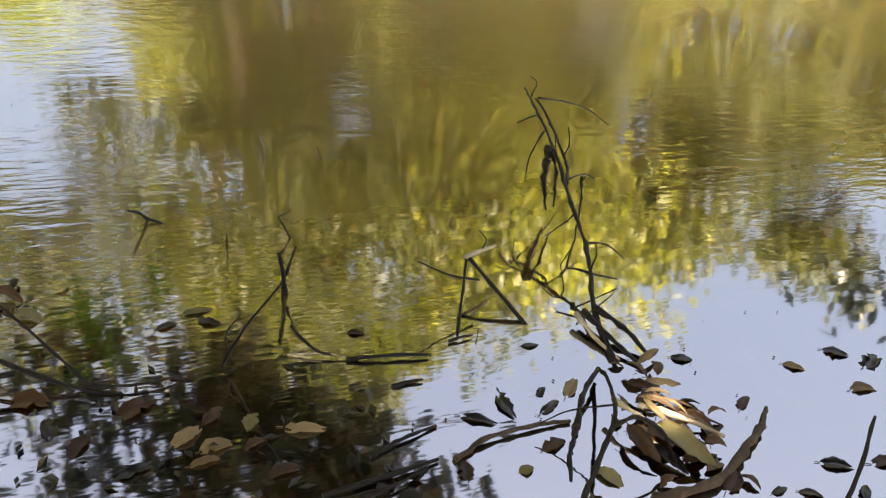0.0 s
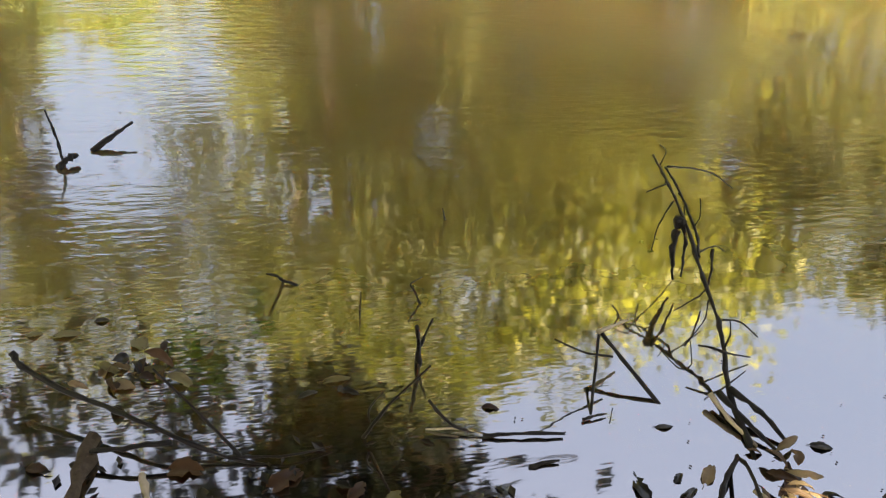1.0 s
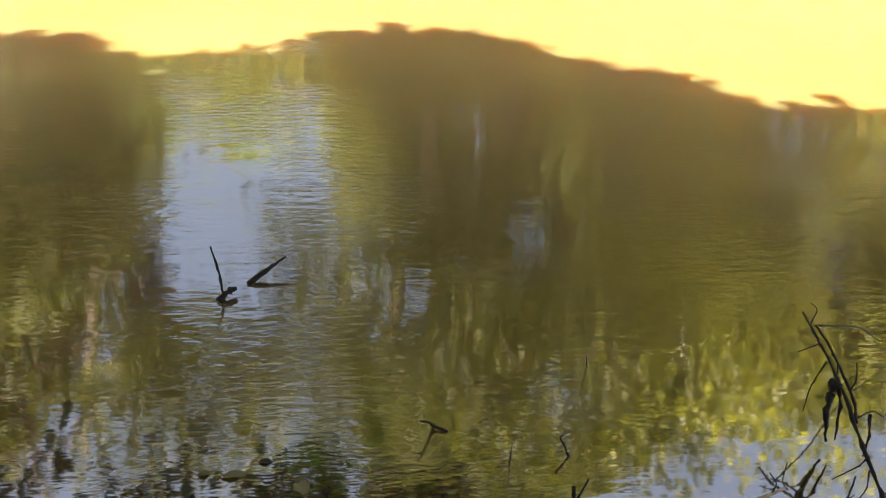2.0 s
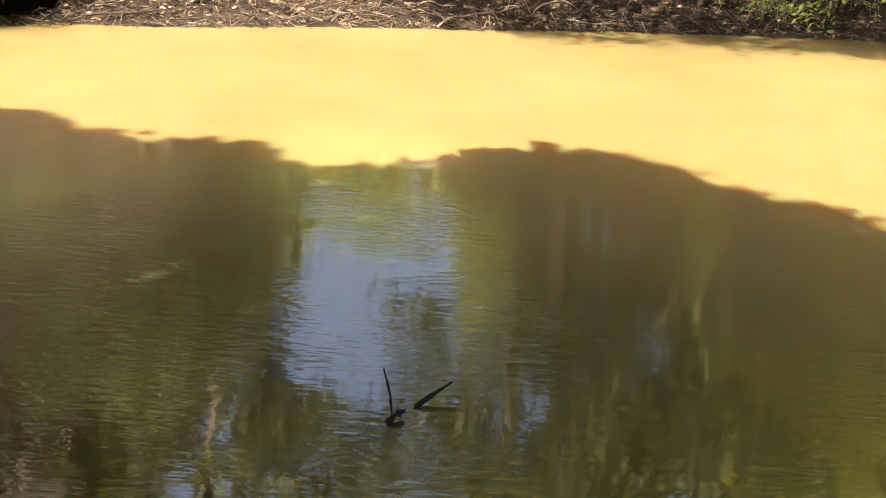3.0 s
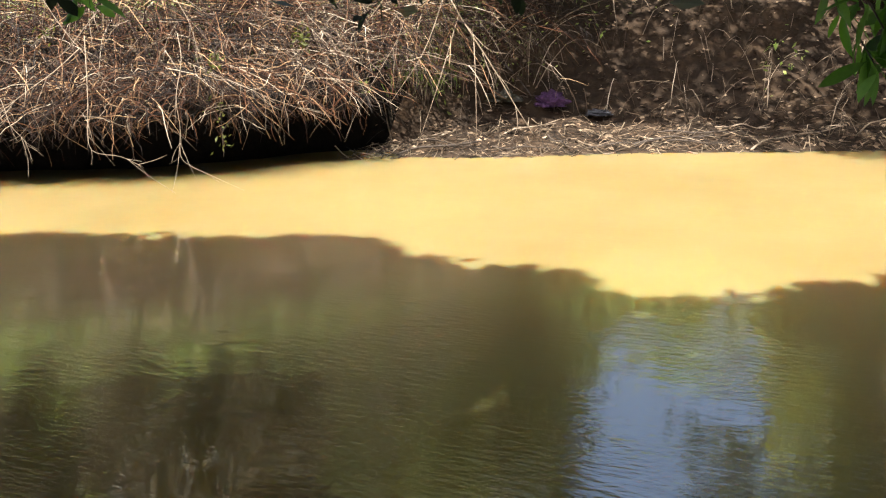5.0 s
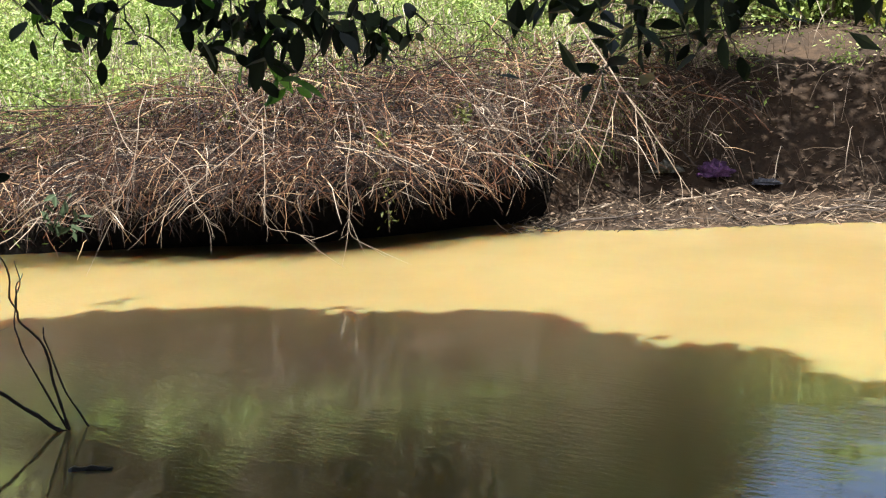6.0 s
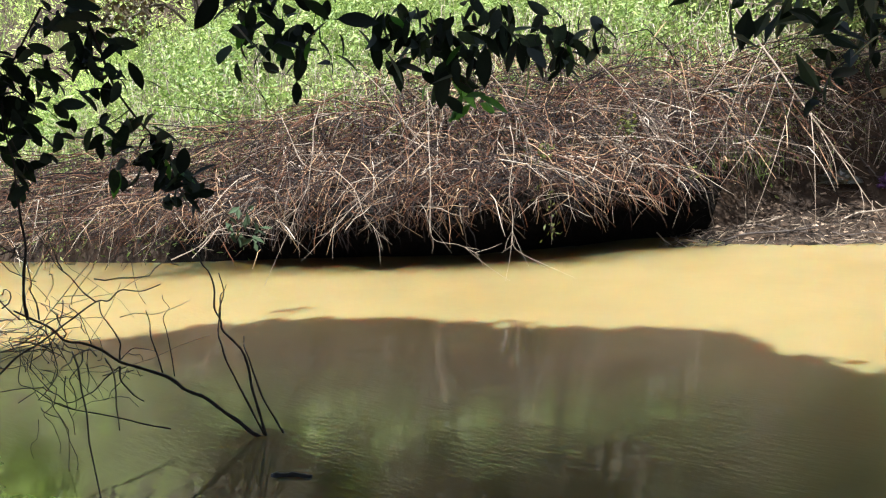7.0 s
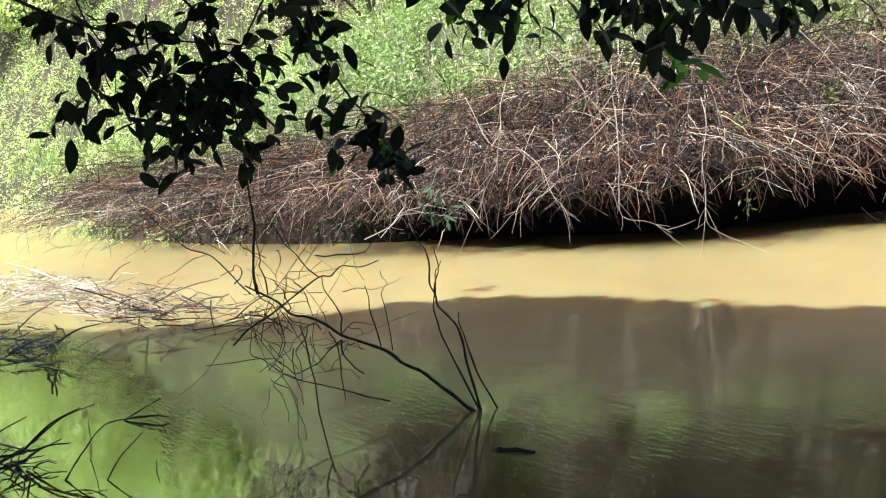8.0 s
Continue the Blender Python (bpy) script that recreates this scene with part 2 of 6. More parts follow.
def tubes(paths, radii, sides=3):
    """Many tapered tubes at once: paths (n, k, 3), radii (n, k)."""
    p, r = np.asarray(paths, float), np.asarray(radii, float)
    n, k, _ = p.shape
    tan = np.gradient(p, axis=1)
    tan /= np.linalg.norm(tan, axis=2, keepdims=True) + 1e-9
    ref = np.where(np.abs(tan[:, :1, 2:3]) > 0.9, np.array([1.0, 0, 0]), np.array([0, 0, 1.0]))
    a = np.cross(tan, np.broadcast_to(ref, tan.shape))
    a /= np.linalg.norm(a, axis=2, keepdims=True) + 1e-9
    b = np.cross(tan, a)
    ang = np.arange(sides) * 2 * np.pi / sides
    ring = p[:, :, None] + r[:, :, None, None] * (a[:, :, None] * np.cos(ang)[:, None] + b[:, :, None] * np.sin(ang)[:, None])
    idx = np.arange(n * k * sides).reshape(n, k, sides)
    nxt = np.roll(idx, -1, axis=2)
    quads = np.stack([idx[:, :-1], nxt[:, :-1], nxt[:, 1:], idx[:, 1:]], -1).reshape(-1, 4)
    faces = quads.tolist() + idx[:, -1].tolist() + idx[:, 0, ::-1].tolist()
    return ring.reshape(-1, 3).tolist(), faces


def smooth_path(points, steps):
    """Points along a soft curve through the given ones."""
    p = np.array(points, float)
    q = np.vstack([2 * p[0] - p[1], p, 2 * p[-1] - p[-2]])
    out = []
    for i in range(len(p) - 1):
        a, b, c, d = q[i:i + 4]
        for s in np.linspace(0, 1, steps, endpoint=False):
            out.append(0.5 * (2 * b + (c - a) * s + (2 * a - 5 * b + 4 * c - d) * s ** 2 + (3 * b - a - 3 * c + d) * s ** 3))
    return np.array(out + [p[-1]])


def stick_mesh(name, points, r0, r1, material, parent=None, label="", sides=6, steps=5, rough=0.0, seed=1):
    """One bent, tapered, slightly knobbly stick; its origin stays with its thing."""
    rng = np.random.default_rng(seed)
    p = smooth_path(points, steps)
    s = np.linspace(0, 1, len(p))
    if material is WET:
        r0, r1 = r0 * 0.78, r1 * 0.78
    r = r0 + (r1 - r0) * s
    r = r * (1 + rough * rng.normal(0, 1, len(p)).clip(-1.5, 1.5))
    p = p + rng.normal(0, 1, p.shape) * r[:, None] * rough * 0.8
    o = np.array(origin_of(parent))
    v, f = tubes([p - o], [r], sides)
    return mesh_object(name, v, f, material, parent, label)


def origin_of(ob):
    """World place of an object whose parents are only moved, not turned."""
    at = Vector((0, 0, 0))
    while ob is not None:
        at += ob.location
        ob = ob.parent
    return at


def leaf_cloud(centres, along, normal, length, width):
    """Many small folded leaves at once, four corners each."""
    c, a, n = (np.asarray(v, float) for v in (centres, along, normal))
    a = a / (np.linalg.norm(a, axis=1, keepdims=True) + 1e-9)
    side = np.cross(a, n)
    side /= np.linalg.norm(side, axis=1, keepdims=True) + 1e-9
    up = np.cross(side, a)
    L, W = np.asarray(length)[:, None], np.asarray(width)[:, None]
    v = np.stack([c - a * L / 2, c - side * W / 2 + up * W * 0.12, c + a * L / 2, c + side * W / 2 + up * W * 0.12], 1)
    i = np.arange(len(c))[:, None] * 4
    tri = np.concatenate([i + [0, 1, 2], i + [0, 2, 3]], 1).reshape(-1, 3)
    return v.reshape(-1, 3).tolist(), tri.tolist()


def random_dirs(rng, n):
    d = rng.normal(0, 1, (n, 3))
    return d / np.linalg.norm(d, axis=1, keepdims=True)


# ---- the river and its banks ----
SHORE = [(-420, 16), (-90, 8.5), (-32, 7.6), (-24, 7.2), (-19.8, 6.4), (-18.2, 5.0), (-13.4, 5.05), (-10.1, 5.9), (-8.6, 6.75), (-7.4, 7.2), (-6.4, 7.65),
         (-5.6, 8.5), (-5.0, 9.4), (-4.4, 9.75), (-3.4, 9.95), (-1.7, 10.75), (0.1, 11.3), (2.1, 12.0), (4.9, 12.6), (12, 12.2), (30, 8), (90, 4)]


def shore_distance(x, y):
    """Metres inland of the far waterline; negative over the river."""
    p = np.stack([np.asarray(x, float), np.asarray(y, float)], -1)
    best = np.full(p.shape[:-1], 1e9)
    sign = np.ones(p.shape[:-1])
    for a, b in zip(SHORE[:-1], SHORE[1:]):
        a, b = np.array(a, float), np.array(b, float)
        ab = b - a
        t = (((p - a) @ ab) / (ab @ ab)).clip(0, 1)
        off = p - (a + t[..., None] * ab)
        d = np.linalg.norm(off, axis=-1)
        s = np.where(ab[0] * (p[..., 1] - a[1]) - ab[1] * (p[..., 0] - a[0]) >= 0, 1.0, -1.0)
        sign = np.where(d < best - 1e-9, s, sign)
        best = np.minimum(best, d)
    return best * sign


def wobble(x, y, scale):
    x, y = np.asarray(x, float) * scale, np.asarray(y, float) * scale
    return (np.sin(x * 1.7 + 1.3 * np.sin(y * 1.1)) + np.sin(y * 2.3 + 1.7 * np.sin(x * 0.9 + 2)) + np.sin((x + y) * 3.1 + np.sin(x * 2.7))) / 3


def ground_height(x, y):
    """Far bank: a cut edge under the thicket to the left, a dirt beach with a steep slope behind it to the right."""
    x, y = np.asarray(x, float), np.asarray(y, float)
    d = shore_distance(x, y)
    cut = np.interp(d, [-2.0, 0.0, 0.8, 1.0, 1.5, 3.0, 7.0, 14.0, 40.0], [-1.0, -0.35, -0.05, 0.55, 1.05, 1.75, 3.4, 5.6, 10.0])
    dirt = np.interp(d, [-2.0, -0.4, 0.0, 0.5, 1.2, 1.7, 2.8, 4.5, 9.0, 40.0], [-1.0, -0.25, 0.0, 0.13, 0.30, 0.62, 1.75, 2.4, 3.4, 6.0])
    cut = np.where((cut > 0) & (d < 6), cut * np.interp(x, [-13, -8], [0.6, 1.0]) * (1 - np.clip(d / 6, 0, 1)) + cut * np.clip(d / 6, 0, 1), cut)
    cut = cut + np.clip((-16 - x) / 10, 0, 1) * np.interp(d, [2.5, 14, 40, 80], [0, 2.6, 13, 20])
    cut = cut + np.clip((-22 - x) / 12, 0, 1) * np.interp(d, [0.8, 10, 40], [0, 10, 28])
    k = np.clip((x + 5.2) / 0.9, 0, 1)
    far = cut * (1 - k) + dirt * k
    far = far + np.clip(d, 0, 1) * (0.10 * wobble(x, y, 1.9) + 0.05 * wobble(x + 7, y, 5.3))
    edge = 0.30 + 0.12 * wobble(x, 0 * x, 0.8)
    near = np.interp(edge - y, [-1.2, -0.2, 0.0, 0.3, 1.5, 6.0, 40.0], [-1.0, -0.3, 0.02, 0.16, 0.35, 0.9, 3.0])
    return np.maximum(far, near)


def axis(parts):
    return np.unique(np.concatenate([np.arange(a, b, s) for a, b, s in parts]))


def build_ground():
    xs = axis([(-400, -90, 40), (-90, -24, 4), (-24, -12, 0.5), (-12, 6, 0.16), (6, 20, 0.8), (20, 90, 5), (90, 401, 40)])
    ys = axis([(-300, -20, 30), (-20, -2, 1.5), (-2, 1, 0.25), (1, 3.5, 0.8), (3.5, 14.5, 0.16), (14.5, 30, 0.8), (30, 80, 5), (80, 401, 40)])
    gx, gy = np.meshgrid(xs, ys)
    gz = ground_height(gx, gy)
    v = np.stack([gx, gy, gz], -1).reshape(-1, 3)
    i = np.arange(len(v)).reshape(gx.shape)
    f = np.stack([i[:-1, :-1], i[:-1, 1:], i[1:, 1:], i[1:, :-1]], -1).reshape(-1, 4)
    ob = mesh_object("ground", v.tolist(), f.tolist(), DIRT)
    # hollow under the cut bank: its shade is coloured black into the ground
    ob.data.materials.append(SHADE_SOIL)
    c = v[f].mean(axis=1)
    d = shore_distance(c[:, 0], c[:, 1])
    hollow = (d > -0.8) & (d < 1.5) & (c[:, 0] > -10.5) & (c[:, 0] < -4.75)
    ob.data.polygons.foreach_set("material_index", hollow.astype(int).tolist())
    return tagged(ob, "brown earth river banks and silty river bed", "ground", kind="structure")


def build_water():
    xs, ys = axis([(-400, -20, 40), (-20, 20, 4), (20, 401, 40)]), axis([(-4, 20, 2), (20, 61, 10)])
    gx, gy = np.meshgrid(xs, ys)
    v = np.stack([gx, gy, 0 * gx], -1).reshape(-1, 3)
    i = np.arange(len(v)).reshape(gx.shape)
    f = np.stack([i[:-1, :-1], i[:-1, 1:], i[1:, 1:], i[1:, :-1]], -1).reshape(-1, 4)
    ob = mesh_object("water", v.tolist(), f.tolist(), WATER)
    return tagged(ob, "silty yellow-brown river water with small ripples", "river", kind="structure")


build_ground()
build_water()


def at_shore(rng, n, x0, x1, d0, d1):
    """Random places x, y between two x and two distances inland."""
    xs, ys = [], []
    while len(xs) < n:
        x = rng.uniform(x0, x1, n * 3)
        y = rng.uniform(2.0, 24.0 if x1 > -16 else 44.0, n * 3)
        d = shore_distance(x, y)
        ok = (d > d0) & (d < d1)
        xs += x[ok].tolist()
        ys += y[ok].tolist()
    return np.array(xs[:n]), np.array(ys[:n])


def downhill(x, y):
    """Unit way from the land to the river at a place."""
    e = 0.2
    gx = shore_distance(x + e, y) - shore_distance(x - e, y)
    gy = shore_distance(x, y + e) - shore_distance(x, y - e)
    n = np.hypot(gx, gy) + 1e-9
    return -gx / n, -gy / n


# ---- far bank: thicket, weeds, litter ----
def arc_twigs(rng, x, y, z, heading, reach, lift, drop, k=6, jitter=0.05):
    """Twigs that leave a place, rise a little and bow over towards heading: (n, k, 3)."""
    n = len(x)
    s = np.linspace(0, 1, k)[None, :]
    hx, hy = np.cos(heading)[:, None], np.sin(heading)[:, None]
    px = x[:, None] + hx * reach[:, None] * s
    py = y[:, None] + hy * reach[:, None] * s
    pz = z[:, None] + lift[:, None] * (s * (1.6 - s)) - drop[:, None] * s ** 2
    p = np.stack([px, py, pz], -1)
    return p + np.cumsum(rng.normal(0, jitter, p.shape), axis=1) * s[..., None] ** 0.5


def side_twigs(rng, paths, per, length, k=4):
    """Smaller twigs off the outer part of the given ones."""
    n, kk, _ = paths.shape
    pick = np.repeat(np.arange(n), per)
    at = rng.uniform(0.25, 0.98, len(pick)) * (kk - 1)
    i = at.astype(int).clip(0, kk - 2)
    f = (at - i)[:, None]
    a, b = paths[pick, i], paths[pick, i + 1]
    o = a * (1 - f) + b * f
    way = (b - a) / (np.linalg.norm(b - a, axis=1, keepdims=True) + 1e-9) + rng.normal(0, 0.65, o.shape)
    way[:, 2] -= 0.15
    way /= np.linalg.norm(way, axis=1, keepdims=True)
    L = rng.uniform(0.3, 1.0, len(pick)) * length
    s = np.linspace(0, 1, k)
    p = o[:, None] + way[:, None] * (L[:, None] * s)[..., None]
    p[..., 2] -= 0.25 * L[:, None] * s ** 2
    return p + np.cumsum(rng.normal(0, 0.012, p.shape), axis=1)


def taper(rng, n, k, r0, r1, spread=0.4):
    r = np.linspace(r0, r1, k)[None] * rng.lognormal(0, spread, n)[:, None]
    return r


def thicket(x0, x1, count, seed, label, height=1.0, gap=0.05):
    """Dead brush that roots on the cut bank and sprawls over the water; gap: how far its lowest twigs stay off it."""
    rng = np.random.default_rng(seed)
    xm = (x0 + x1) / 2
    ym = float(np.interp(xm, [p[0] for p in SHORE], [p[1] for p in SHORE]))
    thing = base("dead_brush", xm, ym + 0.6, float(ground_height(xm, ym + 0.6)), label, "bush", "dead brush along the cut bank")
    o = np.array(thing.location)

    def lift_off(p):
        low = np.where(rng.random(len(p)) < 0.04, 0.03, gap * (0.5 + 1.0 * rng.random(len(p))) + 0.02)
        return p[p[..., 2].min(axis=1) > low]

    count = int(count * 0.95)
    x, y = at_shore(rng, count, x0, x1, 0.95, 2.9)
    d = shore_distance(x, y)
    dx, dy = downhill(x, y)
    z = ground_height(x, y)
    heading = np.arctan2(dy, dx) + rng.normal(0, 1.7, count)
    reach = rng.uniform(0.6, 1.8, count) + d * 0.45
    p = arc_twigs(rng, x, y, z - 0.03, heading, reach, height * rng.uniform(0.4, 1.5, count), height * rng.uniform(-0.2, 1.35, count), 8, 0.05)
    p = lift_off(p)
    v, f = tubes(p - o, taper(rng, len(p), 8, 0.0068, 0.0025), 3)
    tagged(mesh_object("stem_tangle", v, f, TWIG, thing), kind="stuff")
    q = lift_off(side_twigs(rng, p, 4, 0.8, 5))
    v, f = tubes(q - o, taper(rng, len(q), 5, 0.0042, 0.0016), 3)
    tagged(mesh_object("twig_tangle", v, f, TWIG, thing), kind="stuff")
    q = lift_off(side_twigs(rng, q, 1, 0.4, 4))
    v, f = tubes(q - o, taper(rng, len(q), 4, 0.003, 0.0013), 3)
    tagged(mesh_object("fine_tangle", v, f, TWIG, thing), kind="stuff")
    if gap > 0.2:
        # a curtain of thin stems that bow over the lip and hang down before the dark hollow
        for name, k, material, thick in (("hanging_tangle", int(count * 1.7), TWIG, 0.0046), ("pale_hanging_tangle", count // 3, PALE, 0.0032)):
            x, y = at_shore(rng, k, x0, x1, -0.5, 0.7)
            dx, dy = downhill(x, y)
            a = arc_twigs(rng, x, y, 0.66 + 0.55 * height * rng.random(k), np.arctan2(dy, dx) + rng.normal(0, 1.7, k), rng.uniform(0.15, 0.75, k), rng.uniform(-0.25, 0.2, k), rng.uniform(0.0, 0.42, k), 7, 0.017)
            a = a[a[..., 2].min(axis=1) > 0.14 + 0.42 * rng.random(k)]
            v, f = tubes(a - o, taper(rng, len(a), 7, thick, 0.0018), 3)
            tagged(mesh_object(name, v, f, material, thing), kind="stuff")
    m = count // 6
    x, y = at_shore(rng, m, x0, x1, 0.95, 1.9)
    dx, dy = downhill(x, y)
    heading = np.arctan2(dy, dx) + rng.normal(0, 1.8, m)
    g = arc_twigs(rng, x, y, ground_height(x, y) + 0.6 * height * rng.random(m), heading, rng.uniform(1.1, 2.5, m), height * rng.uniform(0.0, 0.55, m), height * rng.uniform(-0.3, 0.9, m), 8, 0.022)
    g = lift_off(g)
    v, f = tubes(g - o, taper(rng, len(g), 8, 0.0052, 0.002), 4)
    tagged(mesh_object("pale_stem_tangle", v, f, PALE, thing, "bleached grey stems"), kind="stuff")
    h = lift_off(side_twigs(rng, g, 6, 0.6, 5))
    v, f = tubes(h - o, taper(rng, len(h), 5, 0.0032, 0.0013), 3)
    tagged(mesh_object("pale_twig_tangle", v, f, PALE, thing, "bleached grey twig ends"), kind="stuff")
    return thing


def shade_shelf(x0, x1):
    """A lumpy shelf of earth that juts out over the water, added to keep light out of the hollow."""
    n, m = int((x1 - x0) / 0.12), 12
    xs = np.linspace(x0, x1, n)
    ys = np.interp(xs, [p[0] for p in SHORE], [p[1] for p in SHORE])
    dx, dy = downhill(xs, ys)
    s = np.linspace(0, 1, m)
    fade = np.interp(xs, [x0, x0 + 0.9, x1 - 0.5, x1], [0.15, 1, 1, 0.2])
    lip = -0.22 + 0.22 * wobble(xs, ys, 1.7) + 0.10 * wobble(xs, ys, 6.0) + 1.1 * (1 - fade)
    d = lip[:, None] + (1.55 - lip[:, None]) * s
    px, py = xs[:, None] - dx[:, None] * d, ys[:, None] - dy[:, None] * d
    rough = 0.06 * wobble(px, py, 4.1)
    top = 0.66 + 0.46 * s ** 0.7 + rough
    under = top - 0.05 - 0.10 * s
    under = top - (top - under) * np.interp(xs, [x0, x0 + 1.2, x1 - 1.6, x1], [0.05, 1, 1, 0.05])[:, None]
    v = np.concatenate([np.stack([px, py, top], -1).reshape(-1, 3), np.stack([px, py, under], -1).reshape(-1, 3)])
    i = np.arange(n * m).reshape(n, m)
    f = np.stack([i[:-1, :-1], i[1:, :-1], i[1:, 1:], i[:-1, 1:]], -1).reshape(-1, 4).tolist()
    f += [[a + n * m for a in reversed(q)] for q in f]
    k = n * m
    rim = list(i[:, 0]) + list(i[-1, 1:]) + list(i[::-1, -1][1:]) + list(i[0, ::-1][1:])
    f += [[rim[a], rim[a - 1], rim[a - 1] + k, rim[a] + k] for a in range(1, len(rim))]
    ob = mesh_object("added_bank_shelf", v.tolist(), [[int(a) for a in q] for q in f], SHADE_SOIL)
    return tagged(ob, "black-shaded earth shelf added over the water to darken the hollow", "bank", kind="structure")


shade_shelf(-9.6, -4.5)
thicket(-18.4, -14.6, 420, 11, "low dead brush at the bend of the cut bank", 0.18)
thicket(-14.8, -12.0, 480, 12, "dry pale brush hanging over the cut bank", 0.2)
thicket(-12.2, -9.8, 560, 13, "dry pale brush hanging over the cut bank", 0.28)
thicket(-10.0, -8.2, 560, 14, "tangled reddish-brown dead brush over the dark bank", 0.62, 0.25)
thicket(-8.4, -6.8, 600, 15, "tangled reddish-brown dead brush over the dark bank", 0.95, 0.6)
thicket(-7.0, -5.6, 600, 16, "tangled reddish-brown dead brush over the dark bank", 1.0, 0.66)
thicket(-5.9, -4.6, 420, 17, "tangled reddish-brown dead brush over the dark bank", 1.0, 0.72)


def weeds(name, n, x0, x1, d0, d1, seed, label, tall=0.5, material=WEED, size=1.0, per=40):
    """A cover of weeds: leaning stalks' worth of narrow leaves, in clumps."""
    rng = np.random.default_rng(seed)
    cx, cy = at_shore(rng, n // per, x0, x1, d0, d1)
    pick = rng.integers(0, len(cx), n)
    x = cx[pick] + rng.normal(0, 0.16 * size, n)
    y = cy[pick] + rng.normal(0, 0.16 * size, n)
    rise = tall * rng.random(len(cx))[pick] ** 1.2 * rng.random(n)
    z = ground_height(x, y) + 0.03 + rise
    along = random_dirs(rng, n) * np.array([1, 1, 0.7]) + np.array([0, 0, 0.45])
    L = rng.uniform(0.035, 0.11, n) * size
    v, f = leaf_cloud(np.stack([x, y, z], -1), along, random_dirs(rng, n) + np.array([0, -0.4, 0.6]), L, L * rng.uniform(0.16, 0.42, n))
    ob = mesh_object(name, v, f, material, smooth=False)
    return tagged(ob, label, "weeds", kind="stuff")


def grass(n, x0, x1, d0, d1, seed, label, tall):
    """Upright, leaning blades in tufts."""
    rng = np.random.default_rng(seed)
    cx, cy = at_shore(rng, n // 25, x0, x1, d0, d1)
    pick = rng.integers(0, len(cx), n)
    x, y = cx[pick] + rng.normal(0, 0.09, n), cy[pick] + rng.normal(0, 0.09, n)
    L = tall * rng.uniform(0.4, 1.1, n) * (0.5 + rng.random(len(cx))[pick])
    along = random_dirs(rng, n) * 0.45 + np.array([0, 0, 1.0])
    along /= np.linalg.norm(along, axis=1, keepdims=True)
    c = np.stack([x, y, ground_height(x, y)], -1) + along * (L / 2)[:, None]
    v, f = leaf_cloud(c, along, random_dirs(rng, n) + np.array([0, -0.6, 0.3]), L, 0.006 + 0.022 * L)
    return tagged(mesh_object("grass", v, f, WEED, smooth=False), label, "grass", kind="stuff")


grass(40000, -17, -4.4, 1.4, 7, 27, "tall light green grass on the slope above the thicket", 0.42)
grass(12000, -32, -15, 0.6, 8, 28, "tall light green grass at the river bend", 0.6)
weeds("weeds", 34000, -18, -9.5, 0.95, 3.6, 26, "bright green weeds growing down to the cut bank", 0.6)
weeds("weeds", 170000, -16, -4.4, 1.7, 9, 21, "bright green weeds covering the slope above the thicket", 0.85, per=50)
weeds("weeds", 60000, -15, -4.4, 2.4, 8.5, 38, "taller clumps of green weeds standing out of the slope", 1.7, per=420, size=1.25)
weeds("weeds", 130000, -40, -14, 0.4, 15, 22, "green weeds on the slope at the river bend, tinted sun-bright", 0.8, SUNLIT_MEADOW, size=0.85)
weeds("weeds", 170000, -90, -20, 0.3, 42, 24, "green weeds on the far slope past the bend, tinted sun-bright", 1.2, SUNLIT_MEADOW, size=1.8)
weeds("weeds", 50000, -260, -85, 0.2, 34, 35, "green weeds covering the distant hillside, tinted sun-bright", 1.5, SUNLIT_MEADOW, size=5.5)
weeds("weeds", 18000, -4.8, 9, 3.0, 9, 23, "green weeds on top of the earth slope", 0.7)
weeds("weeds", 16000, -9.0, -4.3, 2.1, 4.6, 29, "light green weeds poking through the top of the thicket", 1.45, per=60)
weeds("weeds", 9000, -16, 12, 8, 20, 25, "tall green weeds below the far trees", 1.4, size=2.5)


def bramble(x0, x1, d0, d1, n, seed, label, tall):
    """A bleached, leafless bramble above the thicket, half grown through by weeds."""
    rng = np.random.default_rng(seed)
    x, y = at_shore(rng, n, x0, x1, d0, d1)
    xm, ym = float(x.mean()), float(y.mean())
    thing = base("bramble", xm, ym, float(ground_height(xm, ym)), label, "bush", "dead brush along the cut bank")
    o = np.array(thing.location)
    p = arc_twigs(rng, x, y, ground_height(x, y) - 0.03, rng.uniform(0, 6.28, n), rng.uniform(0.3, 1.3, n), tall * rng.uniform(0.4, 1.3, n), tall * rng.uniform(-0.2, 0.6, n), 7, 0.03)
    v, f = tubes(p - o, taper(rng, n, 7, 0.0055, 0.002), 3)
    tagged(mesh_object("stem_tangle", v, f, PALE, thing), kind="stuff")
    q = side_twigs(rng, p, 5, 0.5, 4)
    v, f = tubes(q - o, taper(rng, len(q), 4, 0.0032, 0.0013), 3)
    tagged(mesh_object("twig_tangle", v, f, PALE, thing), kind="stuff")
    k = n * 5
    tip = q[rng.integers(0, len(q), k), rng.integers(0, 4, k)] + rng.normal(0, 0.06, (k, 3))
    L = rng.uniform(0.03, 0.08, k)
    v, f = leaf_cloud(tip - o, random_dirs(rng, k), random_dirs(rng, k) + np.array([0, -0.4, 0.7]), L, L * 0.35)
    tagged(mesh_object("leaves", v, f, WEED, thing, "small yellow-green leaves", smooth=False), kind="stuff")


bramble(-6.6, -4.4, 1.9, 3.6, 190, 36, "bleached grey bramble grown through with yellow-green weeds", 0.95)
bramble(-4.8, -3.2, 1.6, 3.2, 120, 37, "bleached grey bramble at the head of the earth slope", 1.0)


